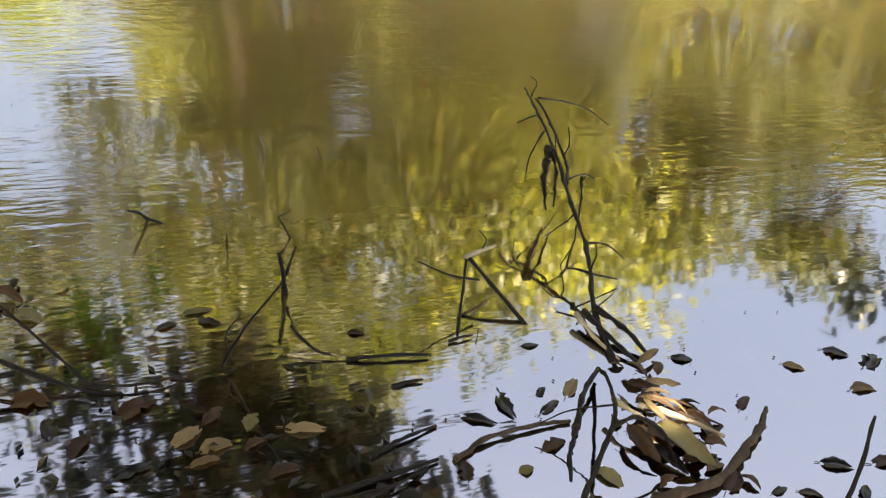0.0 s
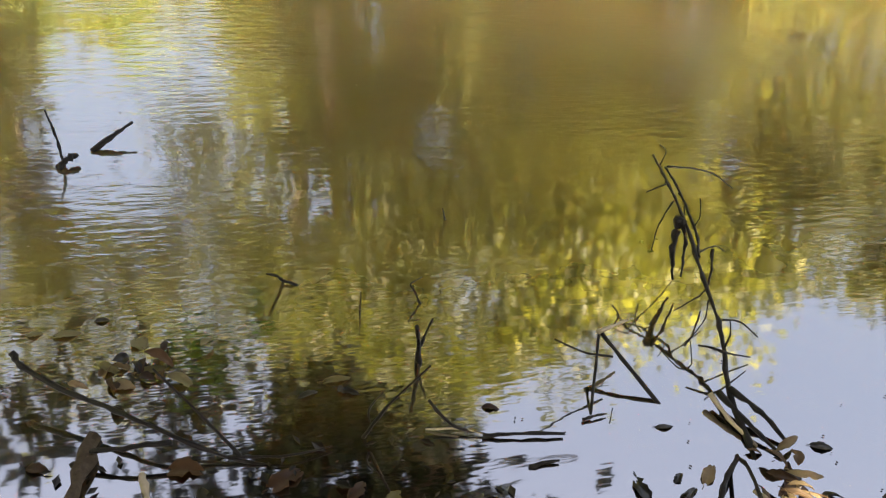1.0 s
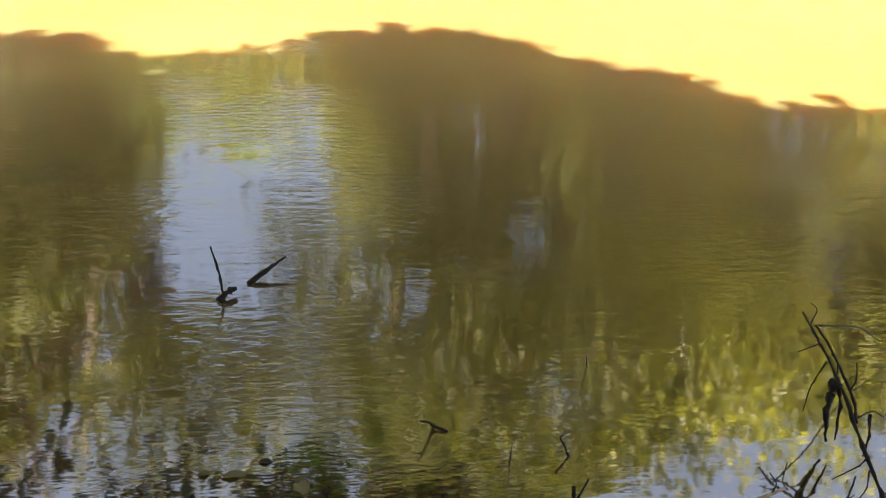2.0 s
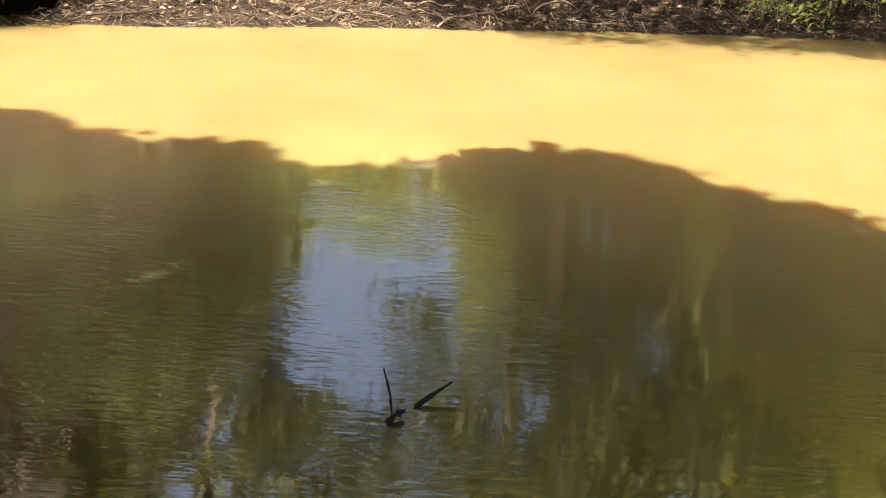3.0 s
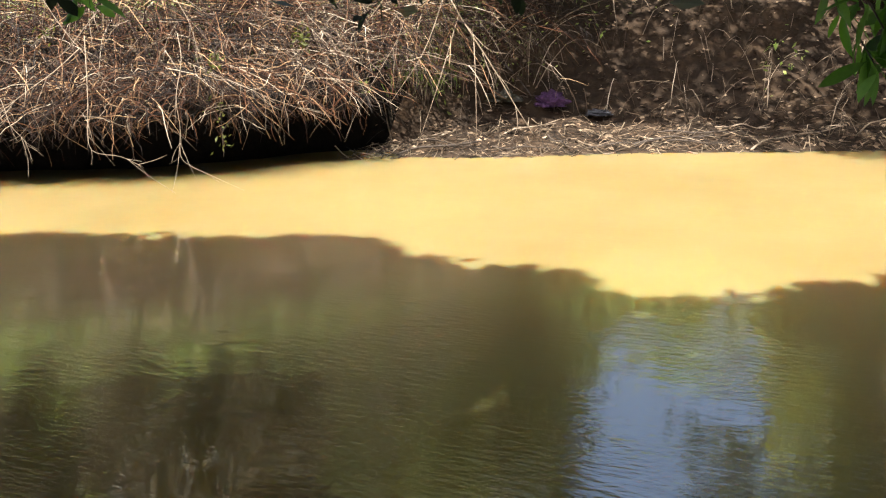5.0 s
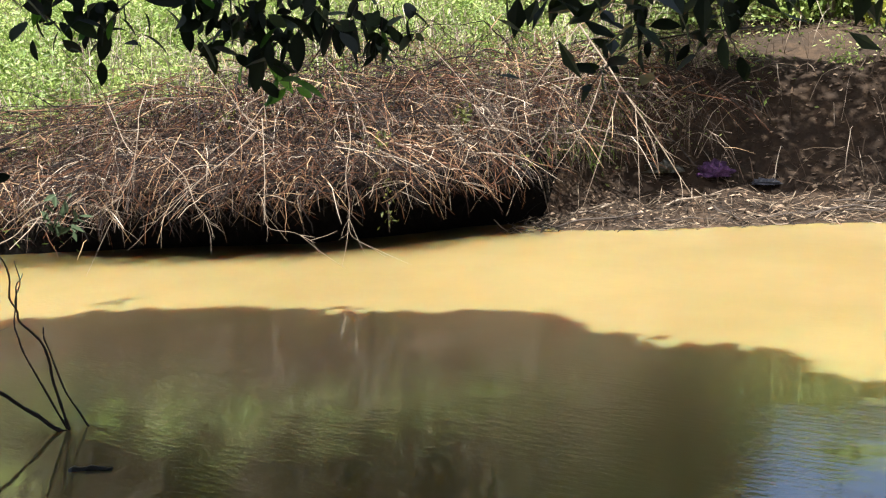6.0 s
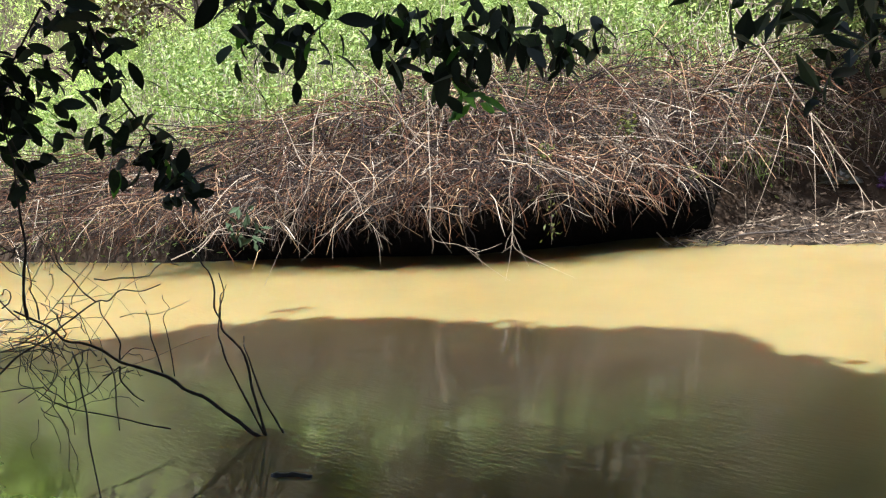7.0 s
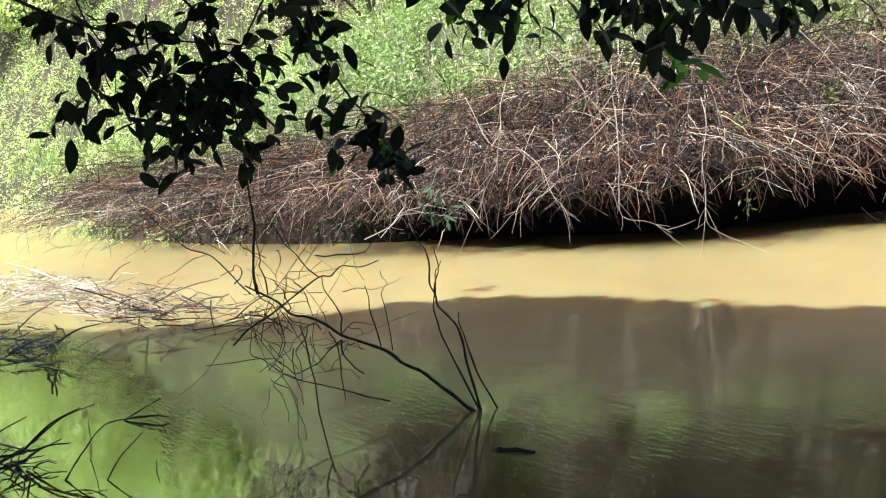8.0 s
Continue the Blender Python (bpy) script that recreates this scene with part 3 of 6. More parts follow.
def dry_stalks(n, x0, x1, d0, d1, seed, label, r=0.004, tall=0.6):
    rng = np.random.default_rng(seed)
    x, y = at_shore(rng, n, x0, x1, d0, d1)
    way = rng.uniform(0, 6.28, n)
    p = arc_twigs(rng, x, y, ground_height(x, y) - 0.02, way, rng.uniform(0.05, 0.5, n), tall * rng.uniform(0.3, 1.2, n), tall * rng.uniform(-0.3, 0.3, n), 5, 0.014)
    v, f = tubes(p, taper(rng, n, 5, r, r * 0.4), 3)
    return tagged(mesh_object("dry_stalks", v, f, PALE), label, "dry stalks", kind="stuff")


dry_stalks(6500, -16, -4.4, 1.2, 6, 31, "thin bleached stalks among the green weeds", 0.004, 0.8)
dry_stalks(2600, -16, -4.4, 1.3, 6, 33, "thick bleached stalks leaning among the weeds", 0.006, 1.2)
dry_stalks(800, -9.5, -4.2, 1.9, 4.2, 34, "tall bleached stalks standing out of the thicket", 0.006, 1.5)
dry_stalks(260, -4.6, 8, 1.2, 4.5, 32, "thin dry stems on the steep earth slope", 0.005, 0.7)


def beach_litter():
    """Twigs, straw and leaf scraps washed up along the dirt beach."""
    rng = np.random.default_rng(41)
    n = 5600
    x, y = at_shore(rng, n, -5.0, 9, -0.08, 1.5)
    keep = rng.random(n) < 0.35 + 0.65 * (shore_distance(x, y) < 0.6)
    x, y = x[keep], y[keep]
    n = len(x)
    way = rng.uniform(0, 6.28, n)
    L = rng.uniform(0.04, 0.30, n)
    s = np.linspace(-0.5, 0.5, 4)
    px, py = x[:, None] + np.cos(way)[:, None] * L[:, None] * s, y[:, None] + np.sin(way)[:, None] * L[:, None] * s
    pz = np.maximum(ground_height(px, py), 0) + (rng.uniform(0.004, 0.10, n) * (0.6 + 0.5 * wobble(x, y, 3.0)))[:, None] + rng.normal(0, 0.35, n)[:, None] * L[:, None] * s
    v, f = tubes(np.stack([px, py, np.maximum(pz, 0.003)], -1), taper(rng, n, 4, 0.0045, 0.002), 3)
    tagged(mesh_object("driftwood_twigs", v, f, DRIFT), "brown washed-up twigs and straw along the waterline", "driftwood", kind="stuff")
    n = 1100
    x, y = at_shore(rng, n, -4.6, 3.0, 0.02, 1.1)
    near = rng.random(n) < 0.25 + 0.75 * np.exp(-((x + 1.8) / 1.2) ** 2)
    x, y = x[near], y[near]
    n = len(x)
    way, L = rng.normal(0.2, 1.0, n), rng.uniform(0.03, 0.22, n)
    s = np.linspace(-0.5, 0.5, 3)
    px, py = x[:, None] + np.cos(way)[:, None] * L[:, None] * s, y[:, None] + np.sin(way)[:, None] * L[:, None] * s
    pz = ground_height(px, py) + rng.uniform(0.006, 0.06, n)[:, None] + rng.normal(0, 0.2, n)[:, None] * L[:, None] * s
    v, f = tubes(np.stack([px, py, pz], -1), taper(rng, n, 3, 0.0045, 0.0025), 3)
    tagged(mesh_object("straw_litter", v, f, LITTER), "pale broken straw and twigs on the dirt beach", "straw", kind="stuff")
    n = 5200
    x, y = at_shore(rng, n, -5.0, 9, 0.05, 3.2)
    z = ground_height(x, y) + 0.012
    flat = random_dirs(rng, n) * np.array([1, 1, 0.25])
    L = rng.uniform(0.03, 0.10, n)
    v, f = leaf_cloud(np.stack([x, y, z], -1), flat, random_dirs(rng, n) * 0.5 + np.array([0, -0.4, 1.0]), L, L * rng.uniform(0.4, 0.8, n))
    tagged(mesh_object("leaf_litter", v, f, LITTER, smooth=False), "pale dry leaf litter on the earth slope", "leaf litter", kind="stuff")


beach_litter()


def driftwood_sticks():
    """Single broken sticks washed up along the foot of the dirt slope."""
    rng = np.random.default_rng(43)
    for k in range(26):
        x, y = (float(a[0]) for a in at_shore(rng, 1, -4.4, 4.5, 0.06, 0.75))
        long, way = float(rng.uniform(0.35, 1.1)), float(rng.normal(0.25, 0.6))
        pale = k % 3 == 0
        thing = base("driftwood_stick", x, y, float(ground_height(x, y)),
                     "bleached broken stick washed up on the beach" if pale else "dark wet stick washed up on the beach", "driftwood", "driftwood on the beach")
        s = np.linspace(-0.5, 0.5, 5)
        px, py = x + np.cos(way) * long * s, y + np.sin(way) * long * s * 0.6
        pz = np.maximum(ground_height(px, py), 0.0) + 0.025 + rng.uniform(0, 0.12) * (s + 0.5) + rng.normal(0, 0.012, 5)
        r = float(rng.uniform(0.008, 0.017))
        stick_mesh("limb", np.stack([px, py, pz], -1), r, r * 0.5, PALE if pale else DARKSTEM, thing, sides=6, rough=0.12, seed=k)
        for j in range(2):
            a = np.array([px[2 + j], py[2 + j], pz[2 + j]])
            b = a + np.array([np.cos(way + 0.8 - 1.6 * j), np.sin(way + 0.8 - 1.6 * j), 0.35]) * long * 0.25
            b[2] = max(b[2], float(ground_height(b[0], b[1])) + 0.02)
            stick_mesh("side_twig", [a, (a + b) / 2, b], r * 0.5, r * 0.25, PALE if pale else DARKSTEM, thing, sides=5, rough=0.1, seed=k + j)


driftwood_sticks()


def bare_shrub(x, y, n, seed, label, tall=1.2, leafy=0, material=PALE):
    """A thin upright shrub on the earth slope."""
    n = n if leafy > 100 else max(n // 2, 4)
    rng = np.random.default_rng(seed)
    z = float(ground_height(x, y))
    thing = base("shrub", x, y, z, label, "shrub", "shrubs on the earth slope")
    ox, oy = np.full(n, x) + rng.normal(0, 0.12, n), np.full(n, y) + rng.normal(0, 0.1, n)
    p = arc_twigs(rng, ox, oy, np.full(n, z - 0.03), rng.uniform(0, 6.28, n), rng.uniform(0.2, 0.9, n), tall * rng.uniform(0.5, 1.3, n), tall * rng.uniform(0, 0.4, n), 7, 0.03)
    r = taper(rng, n, 7, 0.0055, 0.002)
    for one, thick in zip(p, r):
        v, f = tubes([one - np.array(thing.location)], [thick], 5)
        mesh_object("stem", v, f, material, thing)
    q = side_twigs(rng, p, 5, 0.45)
    v, f = tubes(q - np.array(thing.location), taper(rng, len(q), 4, 0.0032, 0.0014), 3)
    tagged(mesh_object("twig_tangle", v, f, material, thing), kind="stuff")
    if leafy:
        tip = q[rng.integers(0, len(q), leafy), rng.integers(1, 4, leafy)] + rng.normal(0, 0.05, (leafy, 3))
        L = rng.uniform(0.05, 0.12, leafy)
        v, f = leaf_cloud(tip - np.array(thing.location), random_dirs(rng, leafy), random_dirs(rng, leafy) + np.array([0, -0.3, 0.8]), L, L * 0.4)
        tagged(mesh_object("leaves", v, f, WEED, thing, "small light green leaves", smooth=False), kind="stuff")
    return thing


bare_shrub(0.9, 13.0, 14, 51, "bare thin shrub with pale twigs on the slope", 1.3, material=DRIFT)
bare_shrub(2.1, 13.7, 16, 52, "bare thin shrub with pale twigs on the slope", 1.5, 60)
bare_shrub(-0.6, 13.5, 8, 53, "thin dry shrub on the steep earth slope", 1.0, material=DRIFT)
bare_shrub(4.2, 12.9, 18, 54, "light green leafy shrub leaning over the water", 1.1, 700)
bare_shrub(5.6, 13.8, 18, 55, "light green leafy shrub on the bank", 1.6, 700)
bare_shrub(-0.9, 11.75, 7, 58, "forked dry shrub at the foot of the slope", 1.0, material=DRIFT)
bare_shrub(0.6, 12.0, 7, 59, "forked dry shrub at the foot of the slope", 1.1)
bare_shrub(-2.3, 12.9, 8, 60, "thin dry shrub on the steep earth slope", 0.9, 50, material=DRIFT)
bare_shrub(-0.2, 12.7, 9, 62, "thin dry shrub on the steep earth slope", 1.0, 40)
bare_shrub(-3.4, 11.9, 12, 56, "bare thin shrub with pale twigs on the slope", 1.4, material=DRIFT)
bare_shrub(7.4, 13.8, 18, 57, "light green leafy shrub on the bank", 1.8, 700)


def fallen_branch():
    """A bleached branch that hangs down the bank from the slope above."""
    thing = base("fallen_branch", -3.6, 9.7, 0.4, "bleached bare branch hanging down the bank beside the thicket", "branch")
    stick_mesh("limb", [(-4.86, 10.14, 3.36), (-4.49, 10.05, 2.89), (-4.17, 10.06, 2.38), (-3.85, 10.06, 1.91), (-3.63, 10.08, 1.55), (-3.32, 10.19, 1.04), (-3.08, 10.33, 0.58), (-2.87, 10.52, 0.17)], 0.015, 0.004, PALE, thing, sides=7, rough=0.08)
    stick_mesh("side_branch", [(-3.55, 10.17, 1.42), (-3.46, 9.96, 0.90), (-3.44, 9.92, 0.24)], 0.0066, 0.0015, PALE, thing, sides=5, rough=0.06, seed=0)
    stick_mesh("side_branch", [(-3.45, 10.20, 1.20), (-3.29, 10.07, 0.89), (-3.26, 10.10, 0.60)], 0.0050, 0.0015, PALE, thing, sides=5, rough=0.06, seed=1)
    stick_mesh("side_branch", [(-3.85, 10.06, 1.91), (-3.99, 9.68, 1.24), (-4.31, 9.44, 0.69)], 0.0066, 0.0015, PALE, thing, sides=5, rough=0.06, seed=2)
    stick_mesh("side_branch", [(-3.71, 10.11, 1.65), (-3.82, 9.73, 0.92), (-4.00, 9.57, 0.30)], 0.0055, 0.0015, PALE, thing, sides=5, rough=0.06, seed=3)
    stick_mesh("side_branch", [(-4.13, 9.96, 2.37), (-4.33, 9.58, 1.94), (-4.60, 9.39, 1.52)], 0.0055, 0.0015, PALE, thing, sides=5, rough=0.06, seed=4)
    stick_mesh("side_branch", [(-3.68, 10.12, 1.59), (-3.36, 10.09, 1.26), (-3.16, 10.26, 1.19)], 0.0039, 0.0015, PALE, thing, sides=5, rough=0.06, seed=5)
    stick_mesh("side_branch", [(-4.30, 9.90, 2.69), (-3.61, 10.14, 2.54), (-3.20, 10.45, 2.43)], 0.0060, 0.0015, PALE, thing, sides=5, rough=0.06, seed=6)
    stick_mesh("side_branch", [(-4.19, 9.94, 2.47), (-3.66, 10.07, 2.27), (-3.35, 10.33, 2.32)], 0.0039, 0.0015, PALE, thing, sides=5, rough=0.06, seed=7)
    stick_mesh("side_branch", [(-3.34, 10.24, 1.03), (-3.13, 10.16, 0.81), (-3.11, 10.21, 0.69)], 0.0033, 0.0015, PALE, thing, sides=5, rough=0.06, seed=8)
    stick_mesh("side_branch", [(-3.85, 10.06, 1.91), (-3.54, 10.10, 2.01), (-3.40, 10.25, 2.04)], 0.0033, 0.0015, PALE, thing, sides=5, rough=0.06, seed=9)
    stick_mesh("side_branch", [(-4.02, 10.00, 2.17), (-4.11, 9.68, 1.74), (-4.18, 9.66, 1.49)], 0.0044, 0.0015, PALE, thing, sides=5, rough=0.06, seed=10)
    stick_mesh("side_branch", [(-3.08, 10.33, 0.58), (-3.01, 10.16, 0.37), (-3.07, 10.15, 0.21)], 0.0033, 0.0015, PALE, thing, sides=5, rough=0.06, seed=11)
    stick_mesh("side_branch", [(-4.42, 9.86, 2.86), (-4.61, 9.47, 2.39), (-4.94, 9.27, 2.10)], 0.0055, 0.0015, PALE, thing, sides=5, rough=0.06, seed=12)


fallen_branch()


def long_pale_branch(points, r, seed, label):
    """A single bleached branch that stands out of the thicket, with a few forks at its end."""
    rng = np.random.default_rng(seed)
    thing = base("brush_branch", *points[0], label, "branch", "bleached branches in the thicket")
    r = r * 0.37
    bent = [points[0]]
    for a, b in zip(points[:-1], points[1:]):
        m = Vector(a).lerp(Vector(b), 0.5) + Vector(rng.normal(0, 0.03, 3))
        bent += [tuple(m), b]
    points = bent
    stick_mesh("limb", points, r, r * 0.35, PALE, thing, sides=5, rough=0.12, seed=seed)
    p = smooth_path(points, 4)
    for k in range(9):
        i = int(rng.integers(len(p) // 4, len(p)))
        a = Vector(p[i])
        way = Vector(p[i] - p[max(i - 3, 0)]).normalized() + Vector(rng.normal(0, 0.45, 3)) + Vector((0, -0.1, -0.1))
        tip = a + way * float(rng.uniform(0.15, 0.42))
        tip.z = max(tip.z, 0.04)
        stick_mesh("fork", [a, a.lerp(tip, 0.5) + Vector(rng.normal(0, 0.012, 3)), tip], r * 0.45, r * 0.2, PALE, thing, sides=4, seed=seed + k)


long_pale_branch([(-6.99, 6.10, 1.79), (-6.66, 5.64, 1.38), (-6.62, 5.49, 1.04), (-6.65, 5.27, 0.58)], 0.012, 300, "bleached branch sticking out of the thicket")
long_pale_branch([(-6.35, 6.94, 1.48), (-6.12, 6.64, 0.94), (-6.02, 6.50, 0.47), (-5.64, 6.72, 0.29)], 0.012, 310, "bleached branch sticking out of the thicket")
long_pale_branch([(-5.88, 7.72, 1.49), (-5.64, 7.29, 0.89), (-5.54, 7.15, 0.34), (-5.34, 7.24, 0.17)], 0.011, 320, "bleached branch sticking out of the thicket")
long_pale_branch([(-6.98, 6.24, 1.15), (-6.45, 6.03, 0.74), (-6.22, 6.00, 0.43)], 0.01, 330, "bleached branch sticking out of the thicket")
long_pale_branch([(-7.66, 4.73, 0.47), (-7.25, 4.91, 0.71), (-6.96, 5.24, 0.87)], 0.014, 340, "bleached branch sticking out of the thicket")
long_pale_branch([(-6.38, 6.90, 1.37), (-6.51, 6.27, 0.98), (-6.72, 5.70, 0.54)], 0.012, 350, "bleached branch sticking out of the thicket")
long_pale_branch([(-5.79, 7.73, 1.20), (-5.19, 7.83, 0.95), (-4.75, 8.08, 0.73)], 0.012, 360, "bleached branch sticking out of the thicket")
long_pale_branch([(-5.62, 9.21, 2.15), (-5.09, 8.98, 1.67), (-4.46, 9.02, 0.91)], 0.01, 370, "bleached branch sticking out of the thicket")
long_pale_branch([(-6.59, 8.34, 2.14), (-6.03, 8.13, 1.61), (-5.75, 7.97, 1.07)], 0.012, 380, "bleached branch sticking out of the thicket")
long_pale_branch([(-7.63, 7.44, 2.19), (-6.79, 7.15, 1.55), (-6.13, 6.99, 0.91)], 0.01, 390, "bleached branch sticking out of the thicket")
long_pale_branch([(-4.14, 10.38, 2.07), (-4.31, 9.67, 1.38), (-4.50, 9.08, 0.72)], 0.01, 400, "bleached branch sticking out of the thicket")
long_pale_branch([(-7.77, 6.30, 1.72), (-7.13, 5.92, 1.28), (-6.66, 5.85, 1.17)], 0.01, 410, "bleached branch sticking out of the thicket")
long_pale_branch([(-6.78, 7.94, 1.96), (-6.78, 7.11, 1.32), (-6.89, 6.53, 1.12)], 0.01, 420, "bleached branch sticking out of the thicket")
long_pale_branch([(-5.41, 8.77, 1.63), (-4.75, 8.79, 1.36), (-4.16, 9.42, 1.44)], 0.009, 430, "bleached branch sticking out of the thicket")


def sprig(x, y, z, drop, n, size, seed, label, material=WEED):
    """A small leafy shoot hanging in front of the thicket."""
    rng = np.random.default_rng(seed)
    n, size = max(int(n * 0.6), 6), size * 0.85
    thing = base("green_sprig", x, y, z, label, "shoot", "green shoots in the thicket")
    stick_mesh("stalk", [(x, y + 0.15, z + 0.1), (x, y, z), (x + rng.normal(0, 0.05), y, z - drop)], 0.005, 0.002, DARKSTEM, thing, sides=4)
    s = rng.random(n)
    c = np.stack([rng.normal(0, size * 0.7, n), rng.normal(0, size * 0.7, n), -drop * s + rng.normal(0, size * 0.4, n)], -1)
    L = size * rng.uniform(0.7, 1.3, n)
    v, f = leaf_cloud(c, random_dirs(rng, n) + np.array([0, 0, -0.3]), random_dirs(rng, n) + np.array([0, -0.6, 0.6]), L, L * 0.42)
    tagged(mesh_object("leafage", v, f, material, thing, smooth=False), kind="stuff")


sprig(-5.36, 7.61, 0.86, 0.55, 26, 0.07, 700, "yellow-green shoot hanging from the thicket", CROWN)
sprig(-5.52, 7.81, 1.31, 0.2, 40, 0.09, 701, "yellow-green shoot in the thicket", CROWN)
sprig(-6.81, 6.98, 1.55, 0.12, 16, 0.08, 702, "yellow-green shoot in the thicket", CROWN)
sprig(-6.69, 4.78, 0.92, 0.3, 45, 0.13, 703, "dark green leafy shoot hanging before the thicket", GREEN)
sprig(-5.09, 8.84, 1.58, 0.25, 60, 0.1, 704, "yellow-green shoot in the thicket", CROWN)
sprig(-4.45, 9.10, 0.96, 0.1, 16, 0.07, 705, "yellow-green shoot in the thicket", CROWN)
sprig(-5.90, 8.01, 1.29, 0.3, 24, 0.08, 706, "yellow-green shoot hanging from the thicket", CROWN)
sprig(-5.41, 7.68, 0.51, 0.25, 18, 0.07, 707, "yellow-green shoot hanging from the thicket", CROWN)
sprig(-5.66, 7.83, 0.87, 0.2, 14, 0.07, 708, "yellow-green shoot in the thicket", CROWN)


def cloth_heap(name, x, y, w, h, material, seed, label):
    """Crumpled cloth lying on the bank."""
    bm = bmesh.new()
    bmesh.ops.create_icosphere(bm, subdivisions=4, radius=1)
    for v in bm.verts:
        n = noise.noise(v.co * 2.1 + Vector((seed, 0, 0))) * 0.8 + noise.noise(v.co * 5 + Vector((0, seed, 0))) * 0.5 + noise.noise(v.co * 11 + Vector((0, 0, seed))) * 0.25
        v.co *= 1 + n
        v.co = Vector((v.co.x * w / 2, v.co.y * w / 3, max(v.co.z, -0.3) * h))
    me = bpy.data.meshes.new(name)
    bm.to_mesh(me)
    me.polygons.foreach_set("use_smooth", [True] * len(me.polygons))
    me.materials.append(material)
    ob = new(name, me)
    ob.location = (x, y, float(ground_height(x, y)) + 0.3 * h)
    return tagged(ob, label, "cloth")


cloth_heap("purple_cloth", -3.0, 11.66, 0.40, 0.13, PURPLE, 3, "crumpled purple cloth lying on the dirt beach")
cloth_heap("dark_cloth", -3.6, 11.55, 0.42, 0.10, DARKLEAF, 8, "dark crumpled cloth lying beside the purple one")
cloth_heap("pale_cloth", -2.38, 11.9, 0.34, 0.045, CLOTH, 5, "pale blue crumpled cloth lying on the dirt beach")


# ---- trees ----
def below_mirrored_skyline(p, rng):
    """Which leaves to keep so the far crowns fit the skyline mirrored in the camera's view: it steps down
    on both sides of the tallest crowns, and gaps are cut in it where sky is mirrored."""
    # bearing and rise from the camera's mirror point below the water
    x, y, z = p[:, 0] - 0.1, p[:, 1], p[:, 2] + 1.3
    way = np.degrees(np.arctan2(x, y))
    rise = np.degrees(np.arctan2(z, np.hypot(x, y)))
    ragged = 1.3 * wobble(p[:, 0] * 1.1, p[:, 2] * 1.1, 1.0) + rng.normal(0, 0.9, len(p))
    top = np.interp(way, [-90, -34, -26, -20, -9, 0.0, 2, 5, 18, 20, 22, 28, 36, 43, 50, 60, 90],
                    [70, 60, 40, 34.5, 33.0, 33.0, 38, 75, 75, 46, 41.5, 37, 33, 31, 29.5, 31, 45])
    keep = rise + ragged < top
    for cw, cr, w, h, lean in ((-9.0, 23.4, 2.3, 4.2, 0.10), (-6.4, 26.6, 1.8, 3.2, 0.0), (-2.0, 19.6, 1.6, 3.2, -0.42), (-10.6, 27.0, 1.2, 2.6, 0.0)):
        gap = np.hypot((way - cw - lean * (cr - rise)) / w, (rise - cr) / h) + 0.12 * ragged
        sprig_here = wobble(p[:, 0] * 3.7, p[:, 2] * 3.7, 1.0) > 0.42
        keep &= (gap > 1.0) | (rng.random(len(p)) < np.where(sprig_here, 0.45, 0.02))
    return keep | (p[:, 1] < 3)


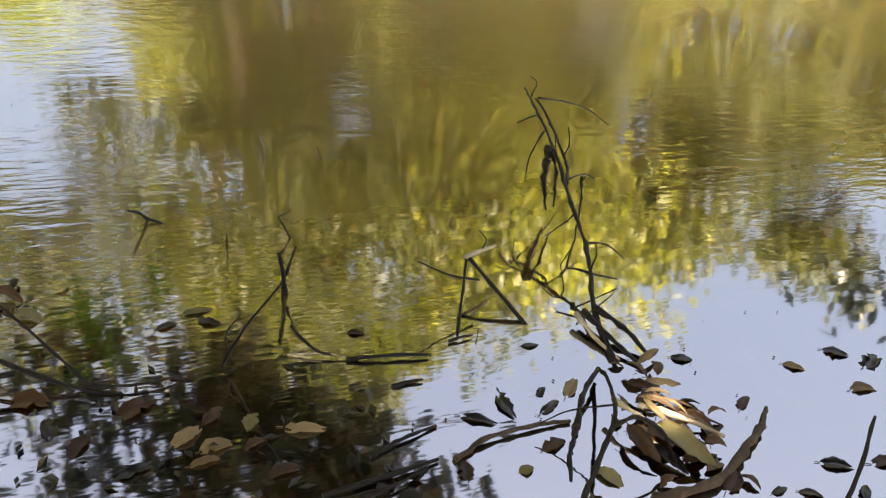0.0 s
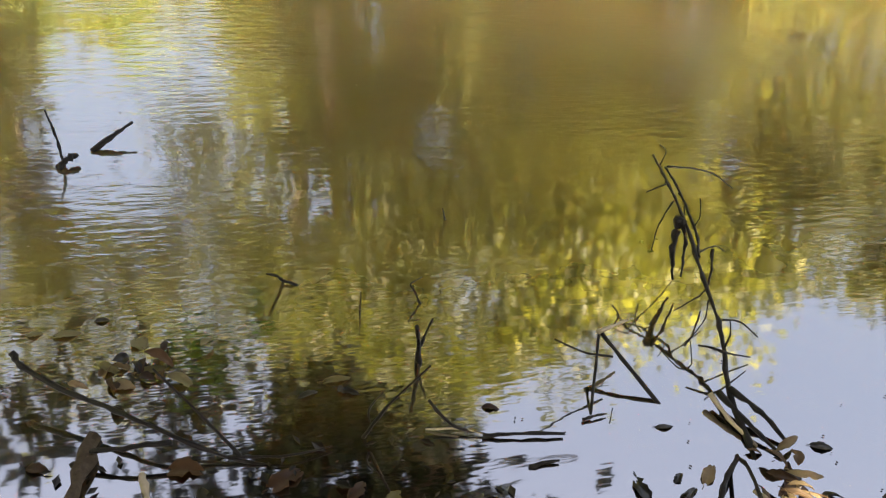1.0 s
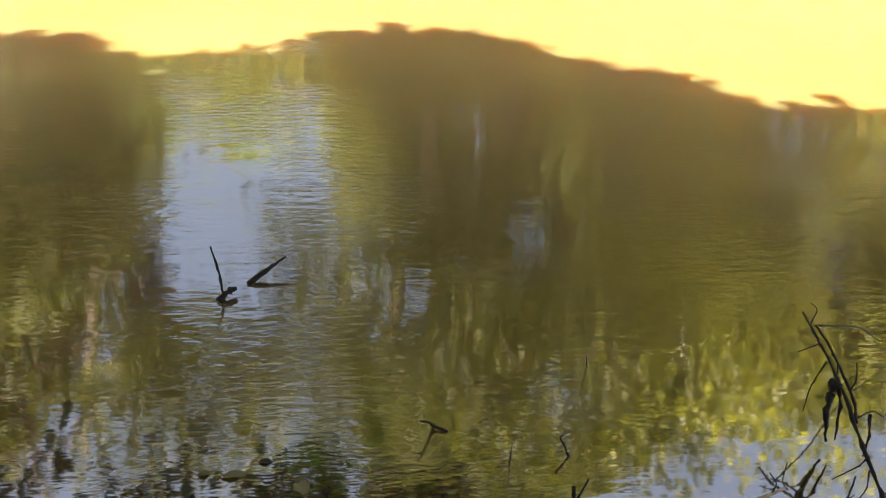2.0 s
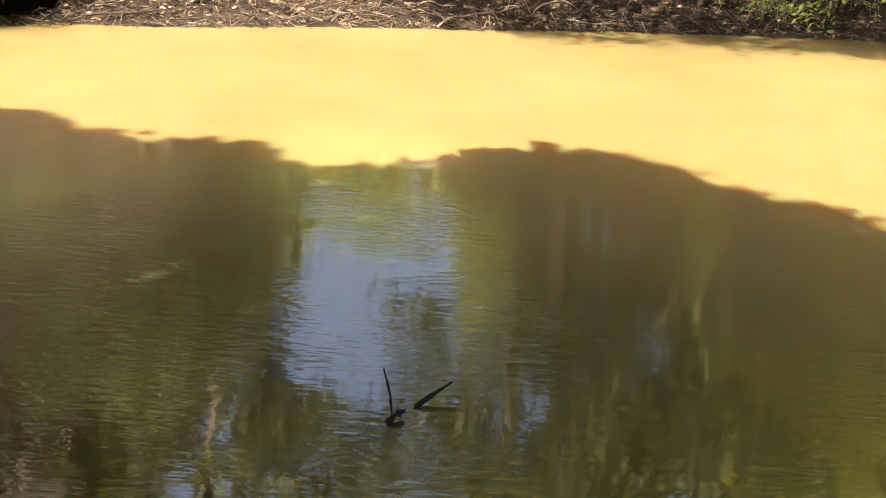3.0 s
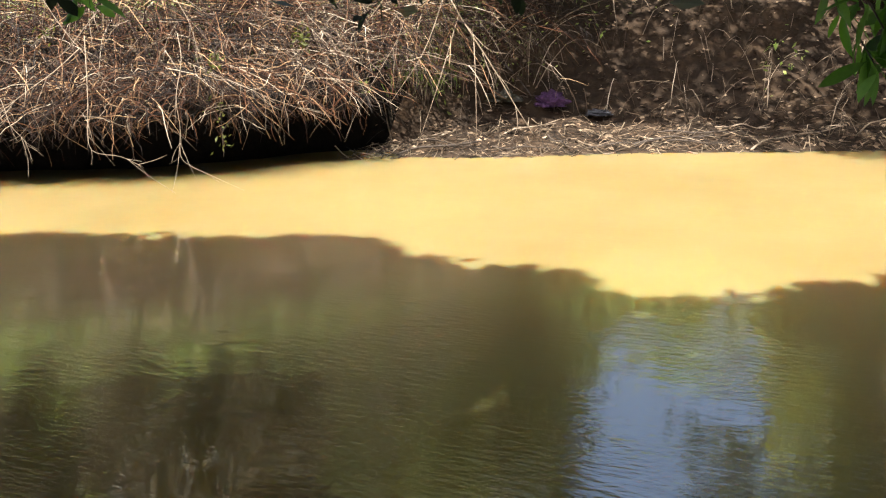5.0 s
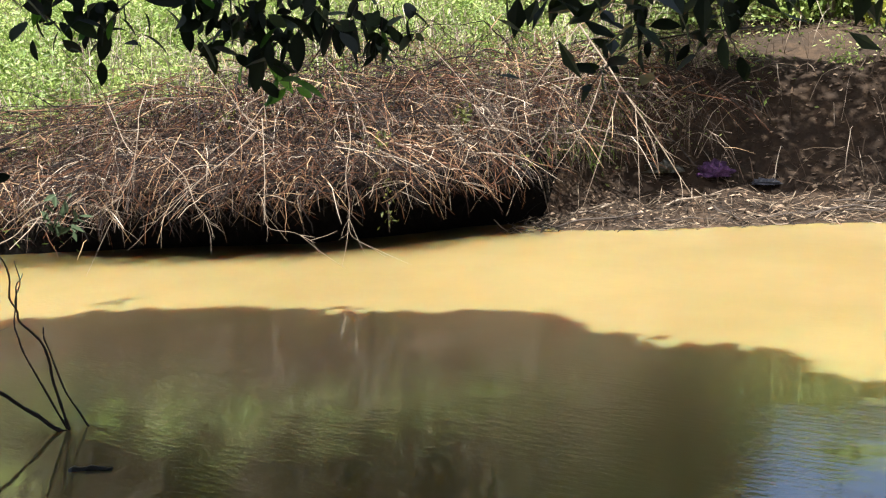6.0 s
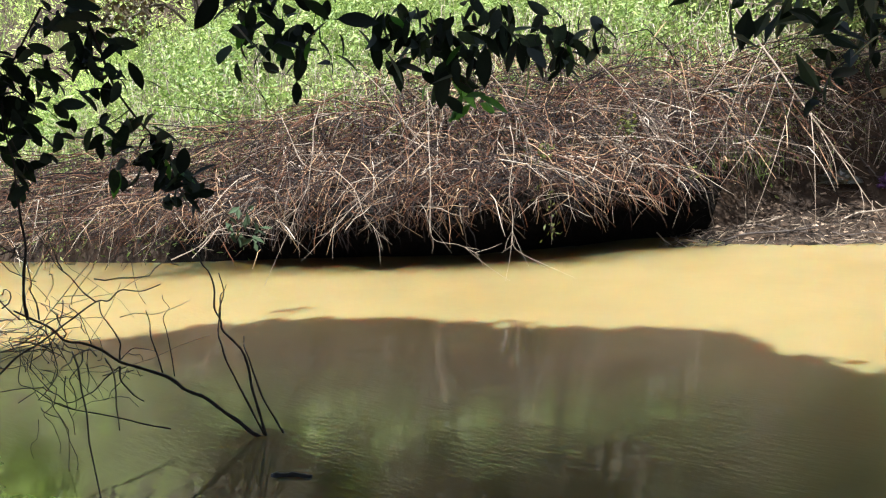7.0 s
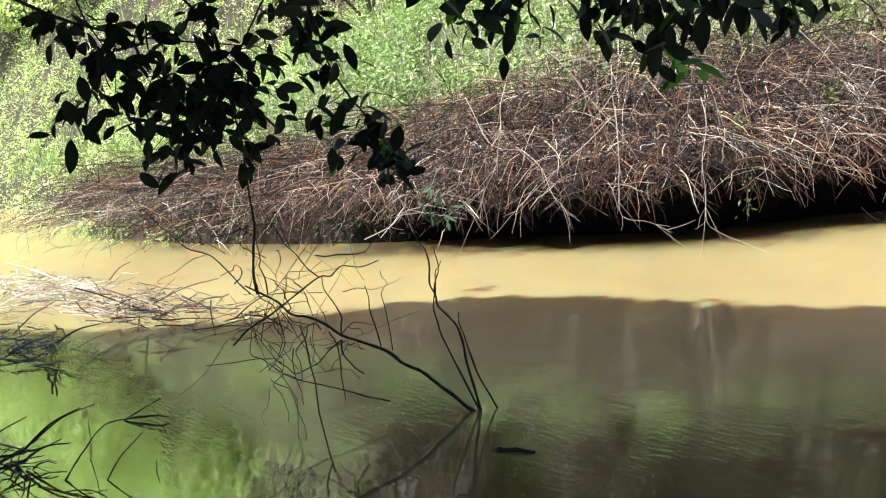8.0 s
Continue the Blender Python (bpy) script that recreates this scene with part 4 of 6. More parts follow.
def tree(x, y, h, crown_r, crown_z, leaves, seed, label, material=CROWN, leaf=0.22, lean=(0, 0), group="far bank trees"):
    """Trunk with limbs and a crown of separate clumps of leaves with gaps between them."""
    rng = np.random.default_rng(seed)
    z = float(ground_height(x, y))
    thing = base("tree", x, y, z, label, "tree", group)
    o = np.array(thing.location)
    top = np.array([x + lean[0], y + lean[1], z + h * 0.86])
    mid = np.array([x + lean[0] * 0.4 + rng.normal(0, 0.2), y + lean[1] * 0.4, z + h * 0.45])
    r0 = 0.022 * h
    stick_mesh("trunk", [(x, y, z - 0.2), mid, top], r0, r0 * 0.2, BARK, thing, sides=9, steps=8, rough=0.04, seed=seed)
    spine = smooth_path([(x, y, z - 0.2), mid, top], 8)
    clumps = []
    n_limb = 14
    for i in range(n_limb):
        s = rng.uniform(crown_z, 0.97)
        a = spine[int(s * (len(spine) - 1))]
        way = rng.uniform(0, 6.28)
        k = 1.15 - 0.75 * abs(s - crown_z - 0.35 * (1 - crown_z)) / (1 - crown_z)
        reach = crown_r * k * rng.uniform(0.65, 1.1)
        tip = a + np.array([np.cos(way) * reach, np.sin(way) * reach, rng.uniform(-0.05, 0.5) * reach])
        bend = (a + tip) / 2 + np.array([0, 0, 0.12 * reach])
        stick_mesh("limb", [a, bend, tip], r0 * 0.3, r0 * 0.06, BARK, thing, sides=5, steps=4, seed=seed + i)
        for q in (0.5, 0.75, 1.0):
            c = a + (tip - a) * q + rng.normal(0, 0.22 * crown_r * 0.5, 3)
            clumps.append((c, rng.uniform(0.22, 0.42) * crown_r))
    clumps.append((top, 0.4 * crown_r))
    pick = rng.integers(0, len(clumps), leaves)
    c = np.array([q[0] for q in clumps])[pick]
    rad = np.array([q[1] for q in clumps])[pick]
    d = random_dirs(rng, leaves) * (rng.random(leaves) ** 0.45 * rad)[:, None] * np.array([1, 1, 0.7])
    L = leaf * rng.uniform(0.6, 1.3, leaves)
    p = c + d
    fall = p[:, :2] - np.array([[SUN_DIR.x, SUN_DIR.y]]) * (p[:, 2:3] / SUN_DIR.z)
    open_sky = np.hypot((fall[:, 0] - 1.2) / 1.2, fall[:, 1] - 0.90) > 0.085
    open_sky &= np.hypot((fall[:, 0] + 1.9) / 1.0, (fall[:, 1] - 11.5) / 0.35) > 1.0
    open_sky &= below_mirrored_skyline(p, rng)
    c, d, L = c[open_sky], d[open_sky], L[open_sky]
    leaves = len(L)
    v, f = leaf_cloud(c + d - o, random_dirs(rng, leaves) + np.array([0, 0, -0.5]), random_dirs(rng, leaves) + np.array([0, 0, 0.7]), L, L * rng.uniform(0.4, 0.7, leaves))
    tagged(mesh_object("crown", v, f, material, thing, smooth=False), kind="stuff")
    return thing


def leafy_bush(x, y, h, r, leaves, seed, label, material=CROWN, leaf=0.2):
    """A dense bush, leafy from the ground up, lumpy in outline."""
    rng = np.random.default_rng(seed)
    z = float(ground_height(x, y))
    thing = base("leafy_bush", x, y, z, label, "bush", "bushes behind the far bank")
    n = 26
    d = random_dirs(rng, n)
    c = np.stack([d[:, 0] * r * 0.75, d[:, 1] * r * 0.75, h * (0.08 + 0.82 * rng.random(n))], -1)
    c[:, :2] *= (1.15 - 0.75 * (c[:, 2:3] / h) ** 2)
    for k in range(5):
        a = np.array([x, y, z - 0.1])
        tip = c[k] + np.array([x, y, z])
        stick_mesh("stem", [a, (a + tip) / 2 + np.array([0, 0, 0.15 * h]), tip], 0.012 * h, 0.004 * h, BARK, thing, sides=5, seed=seed + k)
    pick = rng.integers(0, n, leaves)
    rad = rng.uniform(0.28, 0.5, n)[pick] * r
    off = random_dirs(rng, leaves) * (rng.random(leaves) ** 0.4 * rad)[:, None]
    p = c[pick] + off
    p[:, 2] = np.maximum(p[:, 2], 0.02)
    p = p[below_mirrored_skyline(p + np.array([x, y, z]), rng)]
    leaves = len(p)
    L = leaf * rng.uniform(0.6, 1.3, leaves)
    v, f = leaf_cloud(p, random_dirs(rng, leaves) + np.array([0, 0, -0.4]), random_dirs(rng, leaves) + np.array([0, -0.3, 0.7]), L, L * rng.uniform(0.35, 0.6, leaves))
    tagged(mesh_object("leafage", v, f, material, thing, smooth=False), kind="stuff")
    return thing


tree(3.4, 15.2, 20, 3.4, 0.08, 20000, 61, "tall yellow-green tree on the far bank", leaf=0.28)
tree(6.9, 16.0, 12.5, 3.4, 0.08, 18000, 62, "tall yellow-green tree on the far bank", leaf=0.28)
tree(1.6, 19.0, 14, 2.8, 0.1, 12000, 63, "leafy green tree behind the earth slope")
tree(10.8, 15.5, 10.5, 3.4, 0.08, 15000, 64, "broad green tree on the far bank", leaf=0.26)
tree(15.5, 13.5, 9.8, 3.4, 0.08, 13000, 65, "broad green tree on the far bank", leaf=0.26)
tree(21, 10.5, 10.5, 3.6, 0.08, 12000, 66, "broad green tree on the far bank", leaf=0.26)
tree(-8.8, 19.0, 12, 3.2, 0.12, 13000, 76, "dull olive tree above the weedy slope", leaf=0.26, material=OLIVE)
tree(-4.7, 16.8, 11.5, 3.0, 0.62, 9000, 80, "slim green tree with a high crown behind the earth slope", leaf=0.2, lean=(-1.1, 0))
tree(-6.0, 18.6, 11, 2.6, 0.12, 11000, 67, "dull olive tree above the weedy slope", leaf=0.26, material=OLIVE)
tree(-12.2, 18.4, 12, 3.4, 0.12, 13000, 68, "dull olive tree above the weedy slope", leaf=0.26, material=OLIVE)
tree(-16.4, 17.6, 12.5, 3.4, 0.12, 13000, 70, "dull olive tree on the slope by the river bend", leaf=0.26, material=OLIVE)
tree(-20.6, 16.6, 12, 3.2, 0.14, 12000, 77, "dull olive tree on the slope by the river bend", leaf=0.26, material=OLIVE)
tree(-23.5, 21.5, 10, 3.2, 0.08, 16000, 73, "green tree on the slope by the river bend", leaf=0.2, material=SUNLIT_MEADOW)
tree(-28, 19.5, 12.5, 3.4, 0.08, 16000, 71, "green tree at the river bend", leaf=0.2, material=SUNLIT_MEADOW)
tree(-33.5, 18.5, 14, 4.2, 0.08, 14000, 72, "green tree at the river bend", leaf=0.24, material=SUNLIT_MEADOW)
tree(-41, 18.5, 17, 5.0, 0.06, 18000, 74, "green tree at the river bend", leaf=0.3, material=SUNLIT_MEADOW)
tree(-63, 14.5, 25, 8.5, 0.05, 20000, 78, "tall green tree at the river bend, tinted sun-bright", leaf=0.42, material=SUNLIT_MEADOW)
tree(-52, 18.0, 20, 6.5, 0.06, 18000, 75, "green tree at the river bend", leaf=0.36, material=SUNLIT_MEADOW)
for k, (x, y, h, r) in enumerate(((-10.2, 17.6, 4.2, 2.2), (-14.0, 16.4, 4.0, 2.3), (-19.0, 14.2, 4.4, 2.4), (-26.4, 20.6, 5, 2.6), (-32.4, 20, 5.5, 2.8), (-39, 19.5, 6.5, 3.4),
                                  (-5.0, 16.2, 4.6, 2.0), (-13.4, 17.6, 8.5, 2.3), (-2.6, 18.0, 2.6, 1.9), (0.0, 16.6, 2.8, 1.6), (1.6, 17.2, 4.5, 2.0), (3.0, 15.3, 4.4, 1.9), (5.4, 15.2, 5.0, 2.2), (8.4, 15.0, 5.0, 2.2), (9.0, 17.0, 10.0, 2.8), (13.2, 16.0, 9.5, 2.8), (11.2, 14.6, 5.0, 2.2), (14.2, 13.8, 5.0, 2.4), (18.2, 12.2, 5.0, 2.6), (24, 9.6, 6, 3.0), (30, 10, 7, 3.6))):
    leafy_bush(x, y, h, r, 6000, 500 + k, "dense leafy bush behind the far bank", LIT_CROWN if x > -4 else OLIVE if x > -20 else SUNLIT_MEADOW, 0.2)


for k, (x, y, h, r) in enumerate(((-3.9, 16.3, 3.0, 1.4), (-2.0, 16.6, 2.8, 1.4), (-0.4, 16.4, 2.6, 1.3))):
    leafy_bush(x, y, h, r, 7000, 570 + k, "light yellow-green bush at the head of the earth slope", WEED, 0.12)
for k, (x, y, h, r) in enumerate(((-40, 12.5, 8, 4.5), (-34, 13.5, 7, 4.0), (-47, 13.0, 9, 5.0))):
    leafy_bush(x, y, h, r, 13000, 560 + k, "broad green bush on the slope at the river bend, tinted sun-bright", SUNLIT_MEADOW, 0.22)


def toward_sun(sx, sy, z):
    """The places at heights z whose shadow falls on the water at sx, sy."""
    k = z / SUN_DIR.z
    return np.stack([sx + SUN_DIR.x * k, sy + SUN_DIR.y * k, z], -1)


def shade_boughs(thing, n, x0, x1, depth, edge, z0, z1, leaf, seed, material, cover=1.0, tufts=0):
    """Unseen leaves added to a crown to cast shade, laid out back from an uneven line: edge(x) is where their shade
    ends on the ground.
    """
    rng = np.random.default_rng(seed)
    o = np.array(thing.location)
    hubs = max(int(n / 45), 4)
    hx = rng.uniform(x0, x1, hubs)
    hs = rng.random(hubs) * depth
    pick = rng.integers(0, hubs, n)
    sx = hx[pick] + rng.normal(0, 0.42 * cover, n)
    into = hs[pick] + rng.normal(0, 0.42 * cover, n)
    stray = np.where(rng.random(n) < 0.15, -rng.exponential(0.07, n), np.abs(into))
    sy = edge(sx) - np.where(into < -0.06, stray, into)
    hz = rng.uniform(z0, z1, hubs)[pick] + rng.normal(0, 0.3, n)
    # gaps cut so that sun reaches the leaf pile and the beach
    open_sky = (np.hypot((sx - 1.2) / 1.2, sy - 0.90) > 0.085) | (rng.random(n) < 0.05)          # one chink in the canopy
    open_sky &= np.hypot((sx + 1.9) / 1.0, (sy - 11.5) / 0.35) > 1.0                             # and one over the beach
    sx, sy, hz = sx[open_sky], sy[open_sky], hz[open_sky]
    if tufts:
        tx = rng.uniform(x0, x1, tufts)
        ty = edge(tx) + rng.uniform(-0.34, 0.08, tufts)
        tz = rng.uniform(z0, z1, tufts)
        own = rng.integers(0, tufts, tufts * 34)
        sx = np.concatenate([sx, tx[own] + rng.normal(0, 0.11, len(own))])
        sy = np.concatenate([sy, ty[own] + rng.normal(0, 0.05, len(own))])
        hz = np.concatenate([hz, tz[own] + rng.normal(0, 0.08, len(own))])
    n = len(sx)
    c = toward_sun(sx, sy, hz)
    L = leaf * rng.uniform(0.6, 1.3, n)
    v, f = leaf_cloud(c - o, random_dirs(rng, n) + np.array([0, 0, -0.4]), random_dirs(rng, n) + np.array(SUN_DIR) * 0.9, L, L * rng.uniform(0.45, 0.75, n))
    tagged(mesh_object("shade_crown", v, f, material, thing, smooth=False), kind="stuff")


def near_edge(x):
    base_line = np.interp(x, [-14, -9, -7.6, -6.3, -4.7, -3.2, -2.9, -2.4, -1.4, -0.8, -0.1, 1.0, 1.5, 2.0, 2.4, 3.4, 6, 14],
                          [1.0, 2.0, 3.1, 4.75, 5.25, 5.55, 5.65, 5.1, 5.25, 4.6, 5.15, 5.45, 4.8, 4.4, 3.95, 3.9, 4.3, 4.0])
    return base_line + 0.09 * wobble(x * 3.1, x * 1.7, 2.0) + 0.12 * wobble(x * 9.0, x * 4.0, 2.0) + 0.09 * wobble(x * 23.0, x * 9.0, 2.0)


# near bank: the trees behind the camera, whose shade lies on the water
near_trees = dict(material=SHADE, leaf=0.26, group="near bank trees")
for x, y, h, seed in ((-6.2, -5.2, 8.0, 81), (-2.4, -5.4, 8.2, 82), (1.6, -5.6, 8.2, 83), (5.6, -5.4, 8.0, 84), (9.8, -5.2, 8.2, 85), (-10.6, -6.4, 7.4, 86)):
    near = tree(x, y, h, 3.0, 0.4, 9000, seed, "dense dark green tree on the near bank", **near_trees)
    shade_boughs(near, 19000, x - 1.2, x + 3.2 + 0.8, 4.5, near_edge, 4.3, 6.4, 0.25, seed + 100, SHADE, tufts=34)
tree(-3.6, -10.0, 10, 3.6, 0.3, 12000, 87, "dense dark green tree on the near bank", **near_trees)
tree(3.6, -10.2, 10, 3.6, 0.3, 12000, 88, "dense dark green tree on the near bank", **near_trees)


# far bank trees out of view, added to lean over the dirt beach and shade it
def slope_edge(x):
    return 15.0 + 0.25 * wobble(x, 0 * x, 1.3)


leaning = tree(1.8, 15.2, 9.0, 2.2, 0.3, 5000, 91, "leafy tree leaning over the dirt beach", lean=(0.2, -3.2))
shade_boughs(leaning, 9500, -0.4, 5.5, 3.9, slope_edge, 4.8, 6.8, 0.17, 191, CROWN, 0.75)
leaning = tree(-5.4, 15.0, 8.0, 1.8, 0.35, 4500, 92, "leafy tree leaning over the dirt beach", lean=(0.6, -3.0))
shade_boughs(leaning, 4400, -3.8, -2.5, 3.4, slope_edge, 3.5, 4.7, 0.17, 192, CROWN, 0.8)
shade_boughs(leaning, 3000, -2.7, -0.3, 3.3, slope_edge, 6.0, 7.0, 0.17, 194, CROWN, 0.75)
leaning = tree(7.5, 15.6, 9.0, 2.4, 0.3, 4500, 93, "leafy tree leaning over the dirt beach", lean=(0.0, -3.2))
shade_boughs(leaning, 5500, 5.0, 7.6, 3.8, slope_edge, 4.6, 6.6, 0.17, 193, LIT_CROWN, 0.8)


# ---- near bank tree whose twigs hang into view ----
rng_leaf = np.random.default_rng(5)


def leaf_mesh(name, length, width, curl, fold, material, teeth=0):
    """One leaf blade with a midrib fold, a curl and a short stalk; it points along +x from its stalk's end."""
    k = 7
    v, f = [], []
    for i in range(k + 1):
        s = i / k
        w = width * 0.5 * max(math.sin(math.pi * s ** 0.95), 0.015) ** 0.72
        x = length * s
        z = -curl * length * s * s
        v += [(x, -w, z + fold * w), (x, 0, z), (x, w, z + fold * w)]
    for i in range(k):
        a = i * 3
        f += [(a, a + 1, a + 4, a + 3), (a + 1, a + 2, a + 5, a + 4)]
    n = len(v)
    r = 0.012 * length
    v += [(-0.12 * length, -r, 0), (-0.12 * length, r, 0), (0.05 * length, r, -r), (0.05 * length, -r, -r)]
    f += [(n, n + 1, n + 2, n + 3)]
    me = bpy.data.meshes.new(name)
    me.from_pydata(v, [], f)
    me.polygons.foreach_set("use_smooth", [True] * len(me.polygons))
    me.materials.append(material)
    return me


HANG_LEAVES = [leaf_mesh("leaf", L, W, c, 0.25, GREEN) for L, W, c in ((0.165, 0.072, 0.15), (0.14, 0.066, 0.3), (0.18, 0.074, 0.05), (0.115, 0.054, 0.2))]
LIT_LEAVES = [leaf_mesh("leaf", L, W, c, 0.2, LIT_FRESH) for L, W, c in ((0.17, 0.05, 0.2), (0.14, 0.045, 0.1), (0.20, 0.055, 0.3))]

overhanging_tree = base("overhanging_tree", -7.2, -1.9, 0.35, "dark leafy tree with twigs hanging over the water", "tree")
stick_mesh("trunk", [(-7.2, -1.9, 0.2), (-7.1, -1.4, 1.6), (-6.9, -0.6, 3.0), (-6.6, 0.2, 4.4)], 0.13, 0.06, BARK, overhanging_tree, sides=9, rough=0.05)
stick_mesh("limb", [(-6.95, -0.8, 2.7), (-6.7, 0.4, 2.75), (-6.3, 1.2, 2.5), (-6.0, 1.5, 2.35)], 0.035, 0.014, BARK, overhanging_tree, sides=7, rough=0.06)
stick_mesh("limb", [(-6.8, -0.2, 3.5), (-6.0, 1.2, 3.2), (-4.7, 2.3, 2.8), (-3.4, 2.9, 2.5), (-1.8, 3.3, 2.3), (-0.6, 3.4, 2.1)], 0.05, 0.012, BARK, overhanging_tree, sides=7, rough=0.06)
stick_mesh("limb", [(-6.7, 0.1, 4.1), (-4.0, 0.8, 4.2), (-1.5, 1.6, 3.6), (0.2, 2.3, 2.5), (1.2, 2.9, 1.9)], 0.05, 0.012, BARK, overhanging_tree, sides=7, rough=0.06)


def hanging_twig(points, r, leaves, lit):
    """A leafy twig; its leaves point down and outwards."""
    twig = stick_mesh("twig", points, r, r * 0.4, DARKSTEM, overhanging_tree, sides=5, rough=0.08, seed=leaves)
    p = smooth_path(points, 6)
    o = origin_of(twig)
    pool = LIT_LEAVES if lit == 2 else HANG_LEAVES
    for k in range(int(leaves * 2.6)):
        i = int(rng_leaf.uniform(0.15, 1.0) * (len(p) - 1)) if k else len(p) - 1
        t = Vector(p[min(i + 1, len(p) - 1)] - p[max(i - 1, 0)]).normalized()
        way = (t * 0.5 + Vector(rng_leaf.normal(0, 0.7, 3)) + Vector((0, 0, -0.5))).normalized()
        leaf = new("leaf", pool[int(rng_leaf.integers(len(pool)))])
        leaf.parent = twig
        turn = way.to_track_quat("X", "Z").to_matrix().to_4x4() @ Matrix.Rotation(float(rng_leaf.normal(0, 0.9)), 4, "X")
        size = 0.74 * float(rng_leaf.uniform(0.65, 1.1))
        leaf.matrix_local = Matrix.Translation(Vector(p[i]) - o + way * 0.02) @ turn @ Matrix.Scale(size, 4)


drowned_shrub = base("drowned_shrub", -4.33, 2.88, 0.0, "thin dark bare stems standing in the water", "shrub")


def stem(points, r):
    points = [(x + 0.028, y - 0.004, z) for x, y, z in points]
    kinked = [points[0]]
    for a, b in zip(points[:-1], points[1:]):
        kinked += [tuple(Vector(a).lerp(Vector(b), 0.5) + Vector(rng_leaf.normal(0, 0.011, 3))), b]
    points = kinked
    stick_mesh("stem", points, r, r * 0.45, DARKSTEM, drowned_shrub, sides=6, rough=0.1, seed=int(r * 7000) + len(points))


# twigs of the overhanging tree
def leafy_bough(points, r):
    """A dark branch that carries the sprays."""
    stick_mesh("bough", points, r, r * 0.4, DARKSTEM, overhanging_tree, sides=6, rough=0.1, seed=int(r * 9000) + len(points))


def spray(start, end, leaves, lit=False):
    """A thin twig with leaves gathered round its end; they point every way, more of them down."""
    a, b = Vector(start), Vector(end)
    sag = a.lerp(b, 0.5) + Vector(rng_leaf.normal(0, 0.02, 3))
    twig = stick_mesh("twig", [a, sag, b], 0.0035, 0.0018, DARKSTEM, overhanging_tree, sides=4, rough=0.1, seed=leaves)
    o = origin_of(twig)
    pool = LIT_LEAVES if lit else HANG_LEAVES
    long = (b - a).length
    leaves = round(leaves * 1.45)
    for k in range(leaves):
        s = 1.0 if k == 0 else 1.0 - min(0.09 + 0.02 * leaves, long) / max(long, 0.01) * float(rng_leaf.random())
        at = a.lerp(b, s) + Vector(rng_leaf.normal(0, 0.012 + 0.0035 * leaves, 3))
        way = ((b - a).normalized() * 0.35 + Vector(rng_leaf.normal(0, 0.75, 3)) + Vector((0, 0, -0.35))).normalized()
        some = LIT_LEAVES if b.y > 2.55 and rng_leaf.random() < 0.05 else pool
        leaf = new("leaf", some[int(rng_leaf.integers(len(some)))])
        leaf.parent = twig
        turn = way.to_track_quat("X", "Z").to_matrix().to_4x4() @ Matrix.Rotation(float(rng_leaf.normal(0, 1.1)), 4, "X")
        leaf.matrix_local = Matrix.Translation(at - o) @ turn @ Matrix.Scale((1.14 if b.y > 2.55 and b.x > -4.75 else 1.02) * float(rng_leaf.uniform(0.6, 1.1)), 4)


bough_a = [(-5.85, 1.36, 2.31), (-5.83, 1.56, 2.21), (-5.80, 1.77, 2.14), (-5.73, 2.03, 2.08), (-5.56, 2.43, 2.02)]
leafy_bough(bough_a, 0.011)
bough_b = [(-5.66, 1.62, 2.28), (-5.69, 1.66, 2.19), (-5.71, 1.74, 2.06), (-5.73, 1.80, 1.99)]
leafy_bough(bough_b, 0.006)
bough_c = [(-5.37, 2.04, 2.25), (-5.36, 2.16, 2.11), (-5.38, 2.23, 1.98), (-5.36, 2.34, 1.83), (-5.37, 2.40, 1.76)]
leafy_bough(bough_c, 0.008)
bough_d = [(-5.02, 2.56, 2.20), (-5.03, 2.63, 2.01), (-5.04, 2.69, 1.83), (-5.02, 2.79, 1.66), (-5.01, 2.86, 1.57), (-4.99, 2.93, 1.40), (-4.97, 3.00, 1.22)]
leafy_bough(bough_d, 0.009)
bough_e = [(-5.55, 1.93, 2.18), (-5.60, 1.94, 2.01), (-5.61, 2.01, 1.89), (-5.61, 2.09, 1.81), (-5.59, 2.21, 1.65)]
leafy_bough(bough_e, 0.006)
bough_f = [(-5.12, 2.39, 2.22), (-5.24, 2.30, 2.00), (-5.32, 2.25, 1.85), (-5.36, 2.27, 1.71)]
leafy_bough(bough_f, 0.006)
spray((-5.82, 1.50, 2.23), (-5.74, 1.45, 2.18), 3)
spray((-5.81, 1.55, 2.20), (-5.75, 1.52, 2.20), 3)
spray((-5.77, 1.65, 2.17), (-5.84, 1.68, 2.17), 4)
spray((-5.81, 1.55, 2.20), (-5.85, 1.51, 2.09), 3)
spray((-5.66, 1.68, 2.12), (-5.60, 1.59, 2.06), 3)
spray((-5.76, 1.70, 2.15), (-5.70, 1.80, 2.16), 9)
spray((-5.69, 1.87, 2.10), (-5.69, 1.87, 2.08), 14)
spray((-5.65, 1.76, 2.00), (-5.57, 1.72, 1.97), 9)
spray((-5.56, 1.96, 1.94), (-5.65, 1.92, 1.90), 8)
spray((-5.55, 2.00, 1.86), (-5.47, 1.96, 1.86), 8)
spray((-5.60, 2.09, 2.06), (-5.60, 2.03, 2.03), 7)
spray((-5.34, 2.15, 2.11), (-5.38, 2.08, 2.06), 7)
spray((-5.31, 2.25, 1.90), (-5.31, 2.21, 1.89), 8)
spray((-5.27, 2.22, 1.85), (-5.35, 2.12, 1.84), 8)
spray((-5.28, 2.22, 1.74), (-5.32, 2.26, 1.75), 11)
spray((-5.52, 2.08, 1.76), (-5.63, 2.11, 1.74), 11)
spray((-5.51, 2.10, 1.73), (-5.42, 2.18, 1.72), 9)
spray((-5.28, 2.22, 1.74), (-5.29, 2.28, 1.65), 9)
